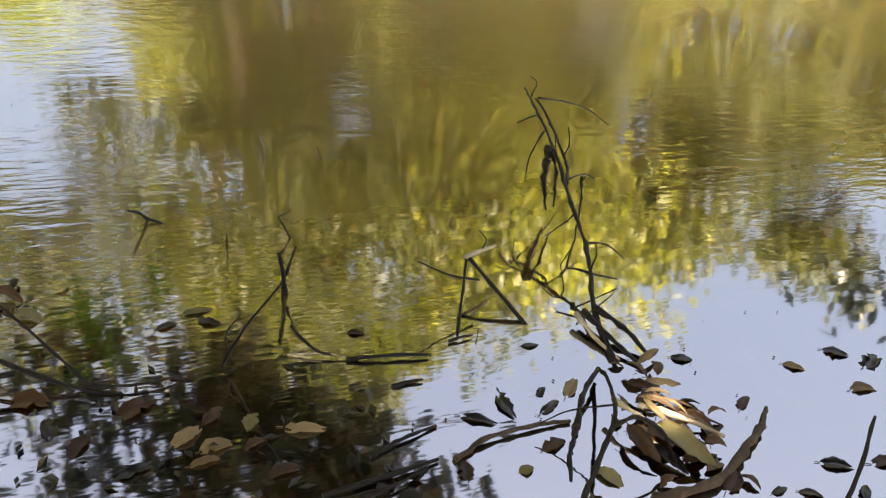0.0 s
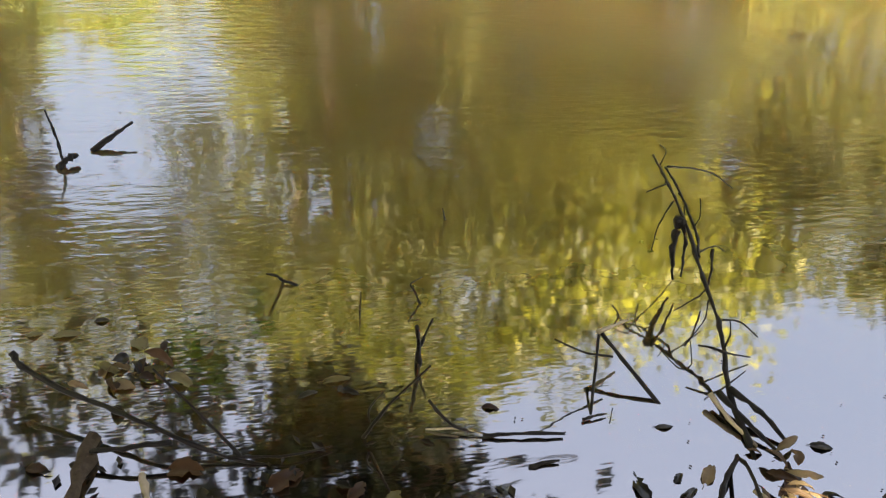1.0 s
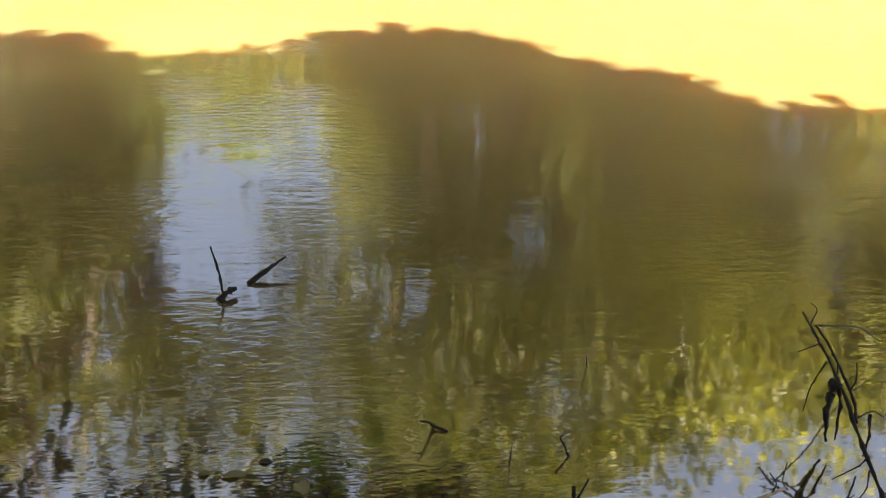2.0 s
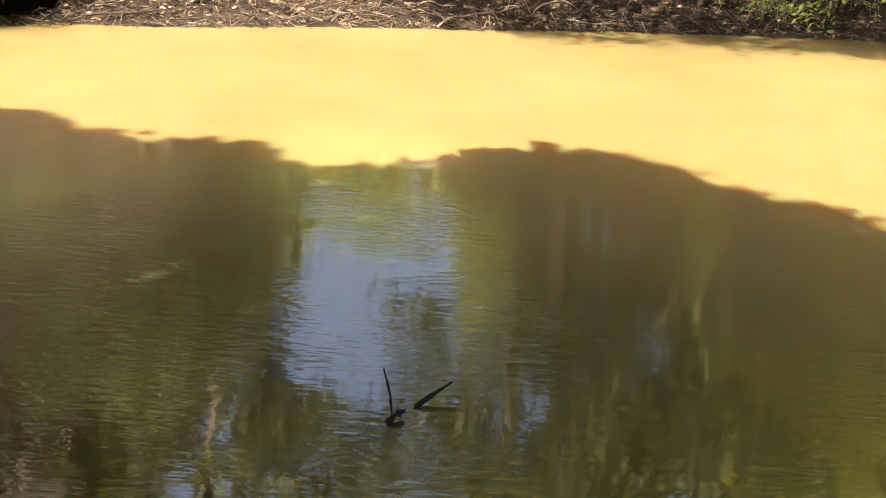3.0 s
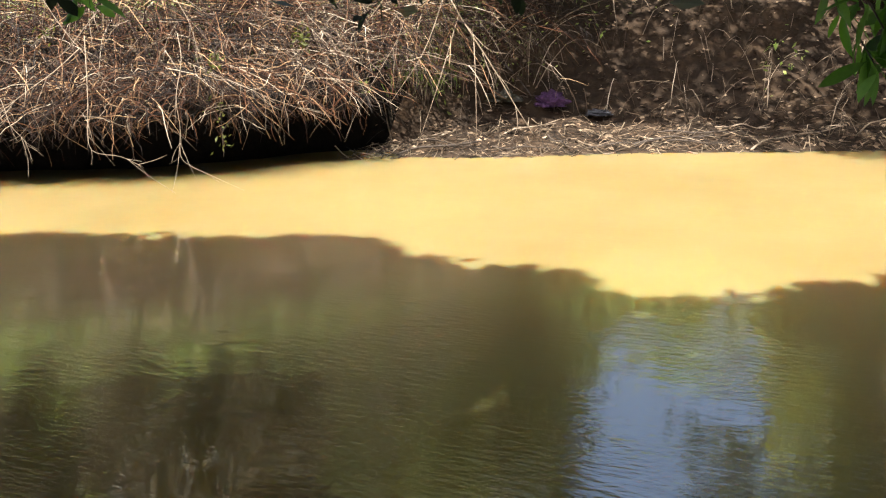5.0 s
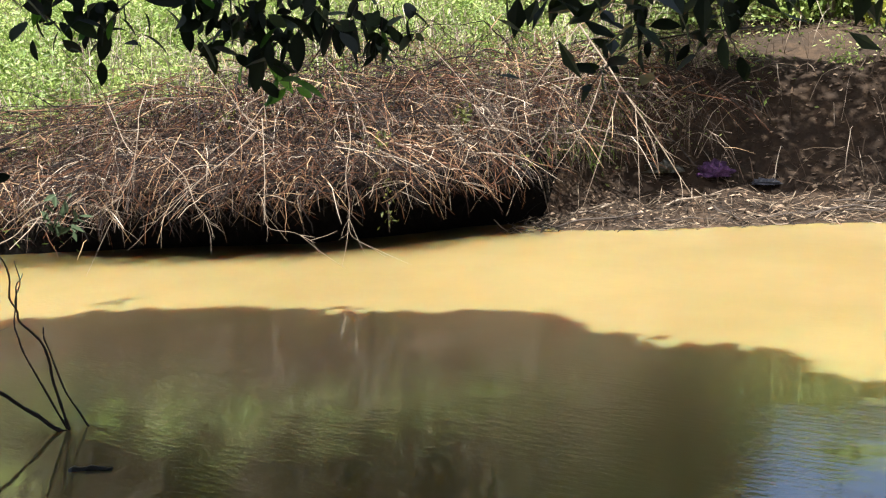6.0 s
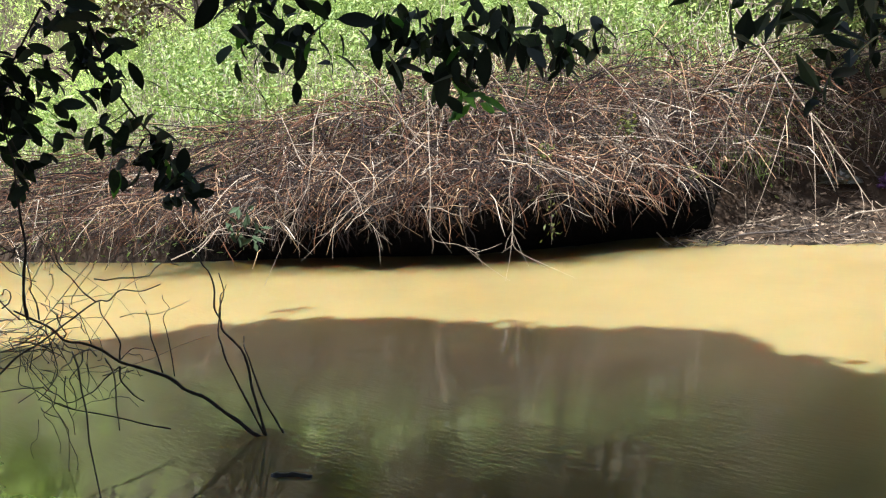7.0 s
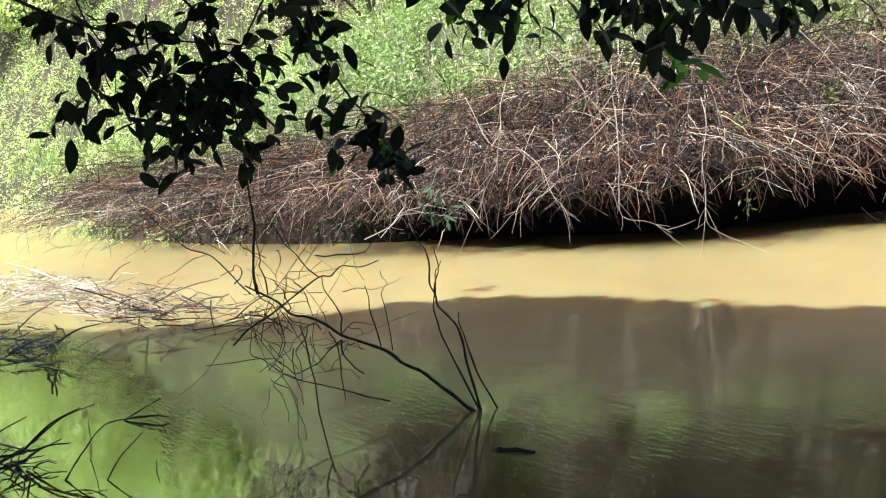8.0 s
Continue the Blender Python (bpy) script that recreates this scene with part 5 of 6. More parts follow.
spray((-5.51, 2.10, 1.73), (-5.59, 2.06, 1.66), 7)
spray((-5.50, 2.13, 1.69), (-5.45, 2.12, 1.55), 11)
spray((-5.50, 2.13, 1.69), (-5.34, 2.19, 1.46), 7)
spray((-5.65, 1.76, 2.00), (-5.82, 1.69, 1.78), 4)
spray((-5.65, 1.76, 2.00), (-5.70, 1.54, 1.71), 4)
spray((-5.65, 1.76, 2.00), (-5.69, 1.58, 1.64), 5)
spray((-5.65, 1.76, 2.00), (-5.78, 1.73, 1.64), 6)
spray((-5.55, 2.02, 1.84), (-5.67, 1.81, 1.62), 5)
spray((-5.53, 2.05, 1.80), (-5.61, 1.89, 1.64), 6)
spray((-5.56, 1.99, 1.88), (-5.71, 1.83, 1.78), 3)
spray((-5.50, 2.13, 1.69), (-5.47, 1.94, 1.57), 2)
spray((-5.50, 2.13, 1.69), (-5.63, 1.99, 1.50), 2)
spray((-5.50, 2.13, 1.69), (-5.59, 1.87, 1.47), 1)
spray((-5.50, 2.13, 1.69), (-5.55, 1.79, 1.40), 3)
spray((-5.50, 2.13, 1.69), (-5.63, 1.95, 1.39), 6)
spray((-5.50, 2.13, 1.69), (-5.65, 2.06, 1.35), 5)
spray((-5.28, 2.22, 1.74), (-5.18, 2.27, 1.38), 7)
spray((-5.28, 2.22, 1.74), (-5.30, 2.26, 1.34), 3)
spray((-5.65, 1.76, 2.00), (-5.74, 1.44, 1.67), 3)
spray((-5.22, 2.29, 2.00), (-5.20, 2.45, 1.93), 6)
spray((-5.23, 2.27, 1.96), (-5.23, 2.39, 1.92), 4)
spray((-5.01, 2.58, 2.10), (-5.02, 2.45, 2.08), 10)
spray((-5.12, 2.39, 2.22), (-5.15, 2.50, 2.17), 6)
spray((-5.01, 2.58, 2.10), (-5.03, 2.62, 2.09), 6)
spray((-5.01, 2.62, 1.96), (-5.11, 2.56, 1.94), 6)
spray((-5.00, 2.63, 1.91), (-5.05, 2.71, 1.91), 4)
spray((-5.00, 2.65, 1.87), (-4.92, 2.73, 1.85), 4)
spray((-5.27, 2.33, 1.77), (-5.25, 2.49, 1.67), 6)
spray((-4.99, 2.66, 1.82), (-5.15, 2.59, 1.80), 4)
spray((-4.96, 2.71, 1.70), (-5.03, 2.46, 1.60), 5)
spray((-4.95, 2.73, 1.66), (-5.13, 2.64, 1.55), 4)
spray((-4.89, 2.82, 1.49), (-5.00, 2.63, 1.40), 5)
spray((-4.89, 2.82, 1.49), (-4.95, 2.73, 1.45), 7)
spray((-4.91, 2.79, 1.57), (-4.84, 2.74, 1.55), 8)
spray((-4.86, 2.85, 1.36), (-4.90, 2.88, 1.36), 10)
spray((-4.84, 2.88, 1.27), (-4.77, 2.88, 1.29), 8)
spray((-4.84, 2.88, 1.27), (-4.90, 2.94, 1.18), 6)
spray((-4.89, 2.82, 1.49), (-4.82, 2.82, 1.48), 5)
spray((-5.36, 2.09, 2.18), (-5.31, 2.21, 2.18), 4)
spray((-4.59, 3.23, 2.24), (-4.61, 3.21, 2.09), 9)
spray((-4.51, 3.31, 2.23), (-4.46, 3.31, 2.05), 21)
spray((-4.32, 3.50, 2.20), (-4.41, 3.52, 2.01), 15)
spray((-4.44, 3.38, 2.22), (-4.54, 3.35, 1.94), 4)
spray((-4.12, 3.86, 2.18), (-4.16, 3.79, 1.93), 9)
spray((-4.03, 3.93, 2.17), (-4.07, 3.84, 1.97), 12)
spray((-3.96, 3.98, 2.16), (-4.01, 4.00, 1.97), 15)
spray((-3.84, 4.06, 2.14), (-3.96, 4.13, 1.86), 12)
spray((-3.94, 4.00, 2.15), (-3.95, 4.10, 1.75), 6)
spray((-3.85, 4.06, 2.14), (-3.82, 4.09, 1.76), 6)
spray((-3.69, 4.16, 2.12), (-3.63, 4.14, 1.95), 21)
spray((-3.58, 4.22, 2.10), (-3.58, 4.33, 1.95), 6)
spray((-3.41, 4.32, 2.07), (-3.40, 4.30, 1.90), 12)
spray((-3.28, 4.39, 2.05), (-3.39, 4.44, 1.84), 6)
spray((-3.31, 4.37, 2.06), (-3.31, 4.44, 1.85), 6)
spray((-3.12, 4.46, 2.03), (-3.16, 4.47, 1.90), 4)
spray((-3.83, 4.11, 1.76), (-3.78, 4.15, 1.63), 4, True)
hanging_twig([(-1.64, 3.71, 1.95), (-1.55, 3.30, 1.80), (-1.58, 3.56, 1.71)], 0.004, 4, 1)
hanging_twig([(-1.22, 4.10, 1.75), (-1.46, 3.49, 1.70), (-1.71, 3.62, 1.66), (-1.68, 3.17, 1.53)], 0.005, 7, 1)
hanging_twig([(-1.39, 4.03, 1.96), (-1.31, 3.59, 1.74), (-1.27, 3.89, 1.59)], 0.004, 5, 1)
hanging_twig([(-1.51, 3.79, 1.95), (-1.42, 3.38, 1.78), (-1.41, 3.66, 1.64)], 0.004, 4, 1)
hanging_twig([(-0.18, 3.16, 1.66), (-0.06, 3.41, 1.52), (0.02, 2.98, 1.34)], 0.005, 12, 2)
hanging_twig([(0.04, 3.48, 1.67), (0.04, 3.04, 1.53), (0.12, 3.29, 1.41)], 0.004, 9, 2)
hanging_twig([(0.17, 3.38, 1.67), (0.28, 3.64, 1.55), (0.28, 3.20, 1.43)], 0.004, 8, 2)
hanging_twig([(-0.06, 3.42, 1.56), (0.07, 3.04, 1.53), (0.34, 3.37, 1.48)], 0.004, 9, 2)
hanging_twig([(-0.04, 2.87, 1.54), (0.04, 3.11, 1.45), (0.10, 3.35, 1.36)], 0.004, 6, 2)

# stems standing in the shallow water
stem([(-4.321, 2.885, -0.014), (-4.424, 2.790, 0.081), (-4.549, 2.682, 0.228), (-4.672, 2.569, 0.346), (-4.834, 2.410, 0.449), (-4.956, 2.296, 0.558), (-5.058, 2.200, 0.644), (-5.181, 2.084, 0.748)], 0.011)
stem([(-4.330, 2.877, -0.007), (-4.392, 2.863, 0.249), (-4.430, 2.860, 0.428), (-4.505, 2.803, 0.553), (-4.539, 2.790, 0.673), (-4.565, 2.800, 0.850), (-4.623, 2.768, 1.002)], 0.008)
stem([(-4.338, 2.870, 0.006), (-4.432, 2.819, 0.255), (-4.488, 2.790, 0.407), (-4.520, 2.784, 0.541), (-4.522, 2.810, 0.671), (-4.534, 2.835, 0.845)], 0.006)
stem([(-4.262, 2.949, -0.028), (-4.350, 2.896, 0.186), (-4.409, 2.876, 0.396), (-4.432, 2.876, 0.514)], 0.006)
stem([(-4.517, 2.802, 0.613), (-4.522, 2.822, 0.729), (-4.505, 2.853, 0.784)], 0.004)
stem([(-4.693, 2.552, 0.372), (-4.740, 2.539, 0.557), (-4.764, 2.541, 0.690)], 0.005)
stem([(-4.652, 2.592, 0.349), (-4.680, 2.599, 0.520), (-4.705, 2.597, 0.639), (-4.688, 2.628, 0.694), (-4.714, 2.613, 0.761)], 0.003)
stem([(-4.834, 2.410, 0.449), (-4.838, 2.426, 0.542), (-4.892, 2.391, 0.665), (-4.916, 2.384, 0.754)], 0.005)
stem([(-5.207, 1.990, 0.449), (-5.095, 2.144, 0.577), (-4.926, 2.373, 0.756), (-4.850, 2.469, 0.803), (-4.723, 2.615, 0.814)], 0.006)
stem([(-4.832, 2.406, 0.426), (-4.906, 2.300, 0.321), (-4.983, 2.203, 0.274), (-5.044, 2.148, 0.340), (-5.152, 2.072, 0.542)], 0.004)
stem([(-4.834, 2.411, 0.455), (-4.797, 2.464, 0.507), (-4.717, 2.548, 0.482)], 0.003)
stem([(-4.650, 2.537, 0.089), (-4.801, 2.384, 0.162), (-4.961, 2.219, 0.236), (-5.042, 2.141, 0.296), (-5.145, 2.047, 0.397), (-5.154, 2.079, 0.586)], 0.004)
stem([(-4.954, 2.288, 0.515), (-4.988, 2.223, 0.390), (-4.961, 2.220, 0.242), (-5.022, 2.160, 0.279), (-5.059, 2.107, 0.227), (-5.015, 2.136, 0.134), (-4.999, 2.132, 0.031)], 0.003)
stem([(-5.142, 2.130, 0.757), (-5.078, 2.175, 0.633), (-5.029, 2.185, 0.424), (-5.082, 2.098, 0.302)], 0.004)
stem([(-4.832, 2.406, 0.426), (-4.797, 2.419, 0.306), (-4.745, 2.463, 0.241)], 0.006)
stem([(-5.135, 2.125, 0.698), (-5.160, 2.148, 0.932), (-5.180, 2.177, 1.166), (-5.225, 2.198, 1.489), (-5.277, 2.204, 1.784)], 0.009)
stem([(-5.100, 2.164, 0.693), (-5.136, 2.155, 0.843), (-5.157, 2.165, 0.989)], 0.005)
stem([(-4.926, 2.373, 0.756), (-5.010, 2.306, 0.883), (-5.096, 2.244, 1.039), (-5.162, 2.203, 1.192)], 0.004)
stem([(-5.159, 2.099, 0.702), (-5.244, 2.032, 0.829), (-5.387, 1.899, 0.964), (-5.491, 1.811, 1.094), (-5.663, 1.686, 1.405)], 0.004)


def shrub_tangle(centre, spread, n, seed):
    """Fine crooked twigs caught among the stems."""
    rng = np.random.default_rng(seed)
    n = round(n * 0.6)
    o = np.array(drowned_shrub.location)
    c = np.array(centre) + rng.normal(0, 1, (n, 3)) * np.array(spread)
    way = random_dirs(rng, n) * np.array([1.0, 1.0, 0.8])
    k = 9
    turn = np.cumsum(rng.normal(0, 0.9, (n, k, 3)), axis=1) * 0.8
    step = (way[:, None] + turn) * (rng.uniform(0.10, 0.28, n) / k)[:, None, None]
    p = c[:, None] + np.cumsum(step, axis=1)
    p[..., 2] = np.maximum(p[..., 2], 0.01)
    v, f = tubes(p - o, taper(rng, n, k, 0.0022, 0.001), 4)
    tagged(mesh_object("twig_tangle", v, f, DARKSTEM, drowned_shrub), kind="stuff")


shrub_tangle((-5.02, 2.22, 0.75), (0.11, 0.11, 0.11), 26, 131)
shrub_tangle((-5.07, 2.12, 0.56), (0.1, 0.1, 0.1), 26, 132)
shrub_tangle((-4.89, 2.32, 0.56), (0.09, 0.09, 0.09), 18, 133)
shrub_tangle((-5.00, 2.15, 0.34), (0.08, 0.08, 0.08), 14, 134)
shrub_tangle((-5.14, 2.11, 0.85), (0.1, 0.1, 0.1), 20, 135)
shrub_tangle((-4.81, 2.39, 0.43), (0.07, 0.07, 0.07), 10, 136)


# leaves added over the near water, out of view: placed so their mirror image darkens it
def canopy(n, lo, hi, seed):
    rng = np.random.default_rng(seed)
    o = np.array(overhanging_tree.location)
    hubs = rng.uniform(lo, hi, (n // 60, 3))
    c = hubs[rng.integers(0, len(hubs), n)] + rng.normal(0, 0.16, (n, 3))
    c = c[c[:, 1] + 0.43 * c[:, 2] < 4.75]
    n = len(c)
    L = rng.uniform(0.10, 0.18, n)
    v, f = leaf_cloud(c - o, random_dirs(rng, n) + np.array([0, 0, -0.6]), random_dirs(rng, n) + np.array([0, 0, 0.5]), L, L * 0.42)
    tagged(mesh_object("leaves", v, f, SHADE, overhanging_tree, smooth=False), kind="stuff")


stick_mesh("limb", [(-4.0, 0.8, 4.2), (-1.2, 2.4, 3.4), (0.6, 3.1, 2.4), (1.9, 3.0, 2.2)], 0.03, 0.008, BARK, overhanging_tree, sides=7, rough=0.06)
canopy(1250, (0.42, 2.4, 1.95), (1.2, 3.6, 2.4), 91)
canopy(170, (1.0, 2.4, 1.95), (1.7, 3.0, 2.4), 92)
canopy(1150, (-1.7, 2.3, 1.95), (0.45, 3.9, 2.2), 93)
canopy(130, (4.75, 3.4, 2.1), (5.2, 3.85, 2.4), 94)


# ---- brush and sticks in the water ----
def drift_heap(x, y, w, d, n, seed, label, material, r=0.0042, high=0.18, long=0.7):
    rng = np.random.default_rng(seed)
    thing = base("brush_heap", x, y, 0.0, label, "driftwood", "brush heaps in the water")
    c = np.stack([rng.normal(0, w / 2.6, n), rng.normal(0, d / 2.6, n), np.abs(rng.normal(0, high / 2, n)) + 0.01], -1)
    way = rng.normal(0.25, 0.7, n)
    L = long * rng.uniform(0.25, 1.0, n)
    s = np.linspace(-0.5, 0.5, 5)
    dirs = np.stack([np.cos(way), np.sin(way), rng.normal(0, 0.22, n)], -1)
    p = c[:, None] + dirs[:, None] * (L[:, None] * s)[..., None] + np.cumsum(rng.normal(0, 0.012, (n, 5, 3)), axis=1)
    p[..., 2] = np.maximum(p[..., 2], -0.02)
    v, f = tubes(p, taper(rng, n, 5, r, r * 0.45), 4)
    tagged(mesh_object("stick_tangle", v, f, material, thing), kind="stuff")
    for k in range(8):
        a = c[k] + np.array([0, 0, 0.02])
        b = a + dirs[k] * long * 0.8 + np.array([0, 0, 0.1])
        stick_mesh("long_stick", [a + o3(thing), (a + b) / 2 + o3(thing) + np.array([0, 0, 0.03]), b + o3(thing)], r * 1.5, r * 0.6, material if k % 3 else DARKSTEM, thing, sides=5, seed=k)
    return thing


def o3(ob):
    return np.array(ob.location)


drift_heap(-8.6, 3.05, 1.5, 0.6, 150, 101, "heap of bleached twigs drifted together on the water", DRIFT)
drift_heap(-11.0, 2.95, 2.4, 0.6, 190, 102, "heap of bleached twigs drifted together on the water", PALE)
drift_heap(-8.4, 1.85, 1.1, 0.4, 50, 103, "dark wet twigs heaped in the shaded water", WET, 0.006, 0.12, 0.45)
drift_heap(-5.75, 0.95, 0.5, 0.2, 26, 104, "dark wet twigs heaped in the shaded water", WET, 0.005, 0.08, 0.4)


def lone_twig(points, r, label, material=WET, name="twig", group="twigs standing in the water"):
    x, y, _ = points[0]
    thing = base(name, x, y, 0.0, label, "twig", group)
    stick_mesh("stick", points, r * 0.75, r * 0.4, material, thing, sides=6, rough=0.2, seed=int(abs(x) * 100))
    return thing


BENT, SNAG = "thin black twig sticking out of the water", "short dark snag sticking out of the still water"
lone_twig([(-5.92, 1.64, 0.0), (-5.86, 1.72, 0.05), (-5.80, 1.82, 0.10)], 0.010, SNAG)
lone_twig([(-5.90, 1.66, 0.01), (-5.75, 1.75, 0.03), (-5.68, 1.80, 0.02)], 0.014, SNAG)
lone_twig([(-5.29, 1.10, 0.0), (-5.27, 1.18, 0.10), (-5.30, 1.32, 0.2), (-5.20, 1.45, 0.22)], 0.008, BENT)
lone_twig([(-5.11, 1.23, 0.0), (-5.10, 1.30, 0.09), (-5.05, 1.40, 0.19)], 0.008, BENT)
lone_twig([(-5.45, 1.28, 0.0), (-5.44, 1.29, 0.10), (-5.46, 1.30, 0.20)], 0.005, BENT)
lone_twig([(-5.0, 1.42, 0.0), (-5.0, 1.43, 0.06)], 0.005, BENT)
lone_twig([(-5.15, 1.05, 0.0), (-5.0, 1.12, 0.02), (-4.85, 1.15, 0.0)], 0.008, BENT)
# floating bark by the stems
lone_twig([(-3.86, 2.52, 0.003), (-3.77, 2.565, 0.008), (-3.68, 2.60, 0.002)], 0.028, "dark chunk of bark floating by the stems", WET, "bark_chunk", "floating bark")

# two dark snags further out
lone_twig([(-0.223, 2.333, 0.0), (-0.235, 2.36, 0.07), (-0.26, 2.40, 0.14)], 0.009, SNAG)
lone_twig([(-0.235, 2.32, 0.0), (-0.215, 2.34, 0.02), (-0.19, 2.36, 0.02)], 0.02, SNAG)
lone_twig([(-0.16, 2.42, 0.0), (-0.10, 2.46, 0.03), (-0.05, 2.50, 0.05)], 0.014, SNAG)
lone_twig([(0.59, 1.40, -0.02), (0.582, 1.39, 0.05), (0.572, 1.375, 0.115)], 0.012, "short dark stub standing in the shallow water")
lone_twig([(0.59, 1.40, 0.04), (0.60, 1.40, 0.08), (0.61, 1.40, 0.11)], 0.006, BENT)
lone_twig([(0.44, 1.20, 0.0), (0.48, 1.175, 0.10), (0.54, 1.13, 0.225)], 0.006, "long thin twig rising out of the dark water")
lone_twig([(0.455, 1.195, 0.02), (0.45, 1.20, 0.07), (0.475, 1.20, 0.11)], 0.004, BENT)
lone_twig([(0.57, 1.23, 0.05), (0.61, 1.19, 0.015), (0.67, 1.17, 0.005)], 0.006, BENT)
lone_twig([(0.56, 1.20, 0.004), (0.62, 1.185, 0.01), (0.67, 1.168, 0.006)], 0.003, "pale thin stalk floating on the water", FIBRE)
lone_twig([(0.665, 1.165, 0.004), (0.74, 1.155, 0.01), (0.82, 1.145, 0.008)], 0.009, "dark wet stick floating on the water")
lone_twig([(0.73, 1.08, 0.003), (0.79, 1.082, 0.006)], 0.009, "dark wet stick floating on the water")
lone_twig([(0.33, 1.72, 0.0), (0.315, 1.70, 0.03), (0.29, 1.67, 0.06)], 0.007, SNAG)
lone_twig([(0.36, 1.70, 0.0), (0.32, 1.715, 0.012)], 0.008, SNAG)
lone_twig([(0.49, 1.59, 0.0), (0.49, 1.585, 0.03), (0.488, 1.575, 0.06)], 0.004, BENT)
lone_twig([(0.63, 1.595, 0.0), (0.615, 1.60, 0.035), (0.607, 1.60, 0.055), (0.635, 1.615, 0.06)], 0.0045, BENT)
lone_twig([(0.77, 1.95, 0.0), (0.76, 1.93, 0.03), (0.75, 1.91, 0.06)], 0.004, BENT)
# the forked twig
fork = base("forked_twig", 1.05, 1.20, 0.0, "black forked twig bent over the water with its feet in it", "twig")
stick_mesh("arm", [(0.962, 1.35, 0.08), (1.0, 1.28, 0.045), (1.052, 1.20, -0.005)], 0.0056, 0.0060, WET, fork, sides=6, rough=0.12)
stick_mesh("arm", [(0.960, 1.35, 0.08), (0.925, 1.265, 0.04), (0.89, 1.18, -0.01)], 0.0040, 0.0037, WET, fork, sides=6, rough=0.12)
stick_mesh("arm", [(0.97, 1.29, 0.06), (0.90, 1.285, 0.085), (0.83, 1.28, 0.13)], 0.0032, 0.0023, WET, fork, sides=6, rough=0.12)
stick_mesh("peeled_end", [(0.955, 1.345, 0.082), (1.0, 1.365, 0.08), (1.04, 1.385, 0.075)], 0.006, 0.003, FIBRE, fork, "peeled white twig end")
stick_mesh("hook", [(1.0, 1.365, 0.082), (1.01, 1.375, 0.10), (0.995, 1.385, 0.12)], 0.0024, 0.0015, WET, fork)
lone_twig([(0.872, 1.178, 0.004), (0.90, 1.182, 0.008), (0.925, 1.185, 0.006)], 0.006, "dark wet stick floating on the water")
lone_twig([(0.925, 1.165, 0.0), (0.935, 1.185, 0.02)], 0.003, BENT)

# the large drowned branch
drowned = base("drowned_branch", 1.18, 1.06, 0.0, "dark knobbly branch leaning out of the water", "branch")
stick_mesh("limb", [(1.17, 1.02, -0.01), (1.18, 1.10, 0.01), (1.19, 1.19, 0.03), (1.22, 1.28, 0.06), (1.235, 1.36, 0.09), (1.24, 1.45, 0.125), (1.25, 1.57, 0.175), (1.25, 1.66, 0.21), (1.245, 1.72, 0.235), (1.25, 1.80, 0.25)], 0.0088, 0.0037, WET, drowned, sides=8, steps=6, rough=0.24)
stick_mesh("limb", [(1.25, 1.50, 0.145), (1.27, 1.56, 0.165), (1.272, 1.62, 0.19), (1.272, 1.70, 0.22), (1.258, 1.75, 0.245)], 0.0048, 0.0037, WET, drowned, sides=7, steps=5, rough=0.22)
TW = "side_twig"
stick_mesh(TW, [(1.26, 1.74, 0.25), (1.38, 1.81, 0.20), (1.50, 1.90, 0.13), (1.59, 1.93, 0.065)], 0.0032, 0.0019, WET, drowned, rough=0.15)
stick_mesh(TW, [(1.25, 1.51, 0.15), (1.31, 1.54, 0.145), (1.35, 1.55, 0.12)], 0.0032, 0.0019, WET, drowned, rough=0.15)
stick_mesh(TW, [(1.24, 1.34, 0.09), (1.29, 1.345, 0.075), (1.335, 1.33, 0.04)], 0.0032, 0.0019, WET, drowned, rough=0.15)
stick_mesh(TW, [(1.215, 1.27, 0.06), (1.25, 1.275, 0.045), (1.30, 1.29, 0.02)], 0.0032, 0.0019, WET, drowned, rough=0.15)
stick_mesh(TW, [(1.215, 1.27, 0.06), (1.195, 1.285, 0.062), (1.17, 1.30, 0.06)], 0.0048, 0.0023, WET, drowned, rough=0.15)
stick_mesh(TW, [(1.22, 1.28, 0.065), (1.235, 1.295, 0.09), (1.235, 1.31, 0.115)], 0.0032, 0.0015, WET, drowned, rough=0.15)
stick_mesh(TW, [(1.25, 1.70, 0.225), (1.225, 1.69, 0.225), (1.19, 1.69, 0.21)], 0.0032, 0.0015, WET, drowned, rough=0.15)
stick_mesh(TW, [(1.25, 1.66, 0.20), (1.215, 1.64, 0.15), (1.205, 1.63, 0.08)], 0.0032, 0.0015, WET, drowned, rough=0.22)
stick_mesh(TW, [(1.24, 1.42, 0.12), (1.21, 1.41, 0.10), (1.17, 1.42, 0.06)], 0.0032, 0.0015, WET, drowned, rough=0.22)
stick_mesh(TW, [(1.235, 1.40, 0.10), (1.225, 1.38, 0.06), (1.21, 1.39, 0.0)], 0.0024, 0.0015, WET, drowned, rough=0.22)
stick_mesh(TW, [(1.27, 1.58, 0.17), (1.285, 1.59, 0.20), (1.28, 1.60, 0.24)], 0.0024, 0.0015, WET, drowned, rough=0.22)
stick_mesh(TW, [(1.27, 1.68, 0.21), (1.285, 1.67, 0.19), (1.29, 1.66, 0.15)], 0.0032, 0.0015, WET, drowned, rough=0.22)
stick_mesh(TW, [(1.30, 1.53, 0.145), (1.30, 1.51, 0.09), (1.31, 1.52, 0.03)], 0.0048, 0.0023, WET, drowned, rough=0.30)
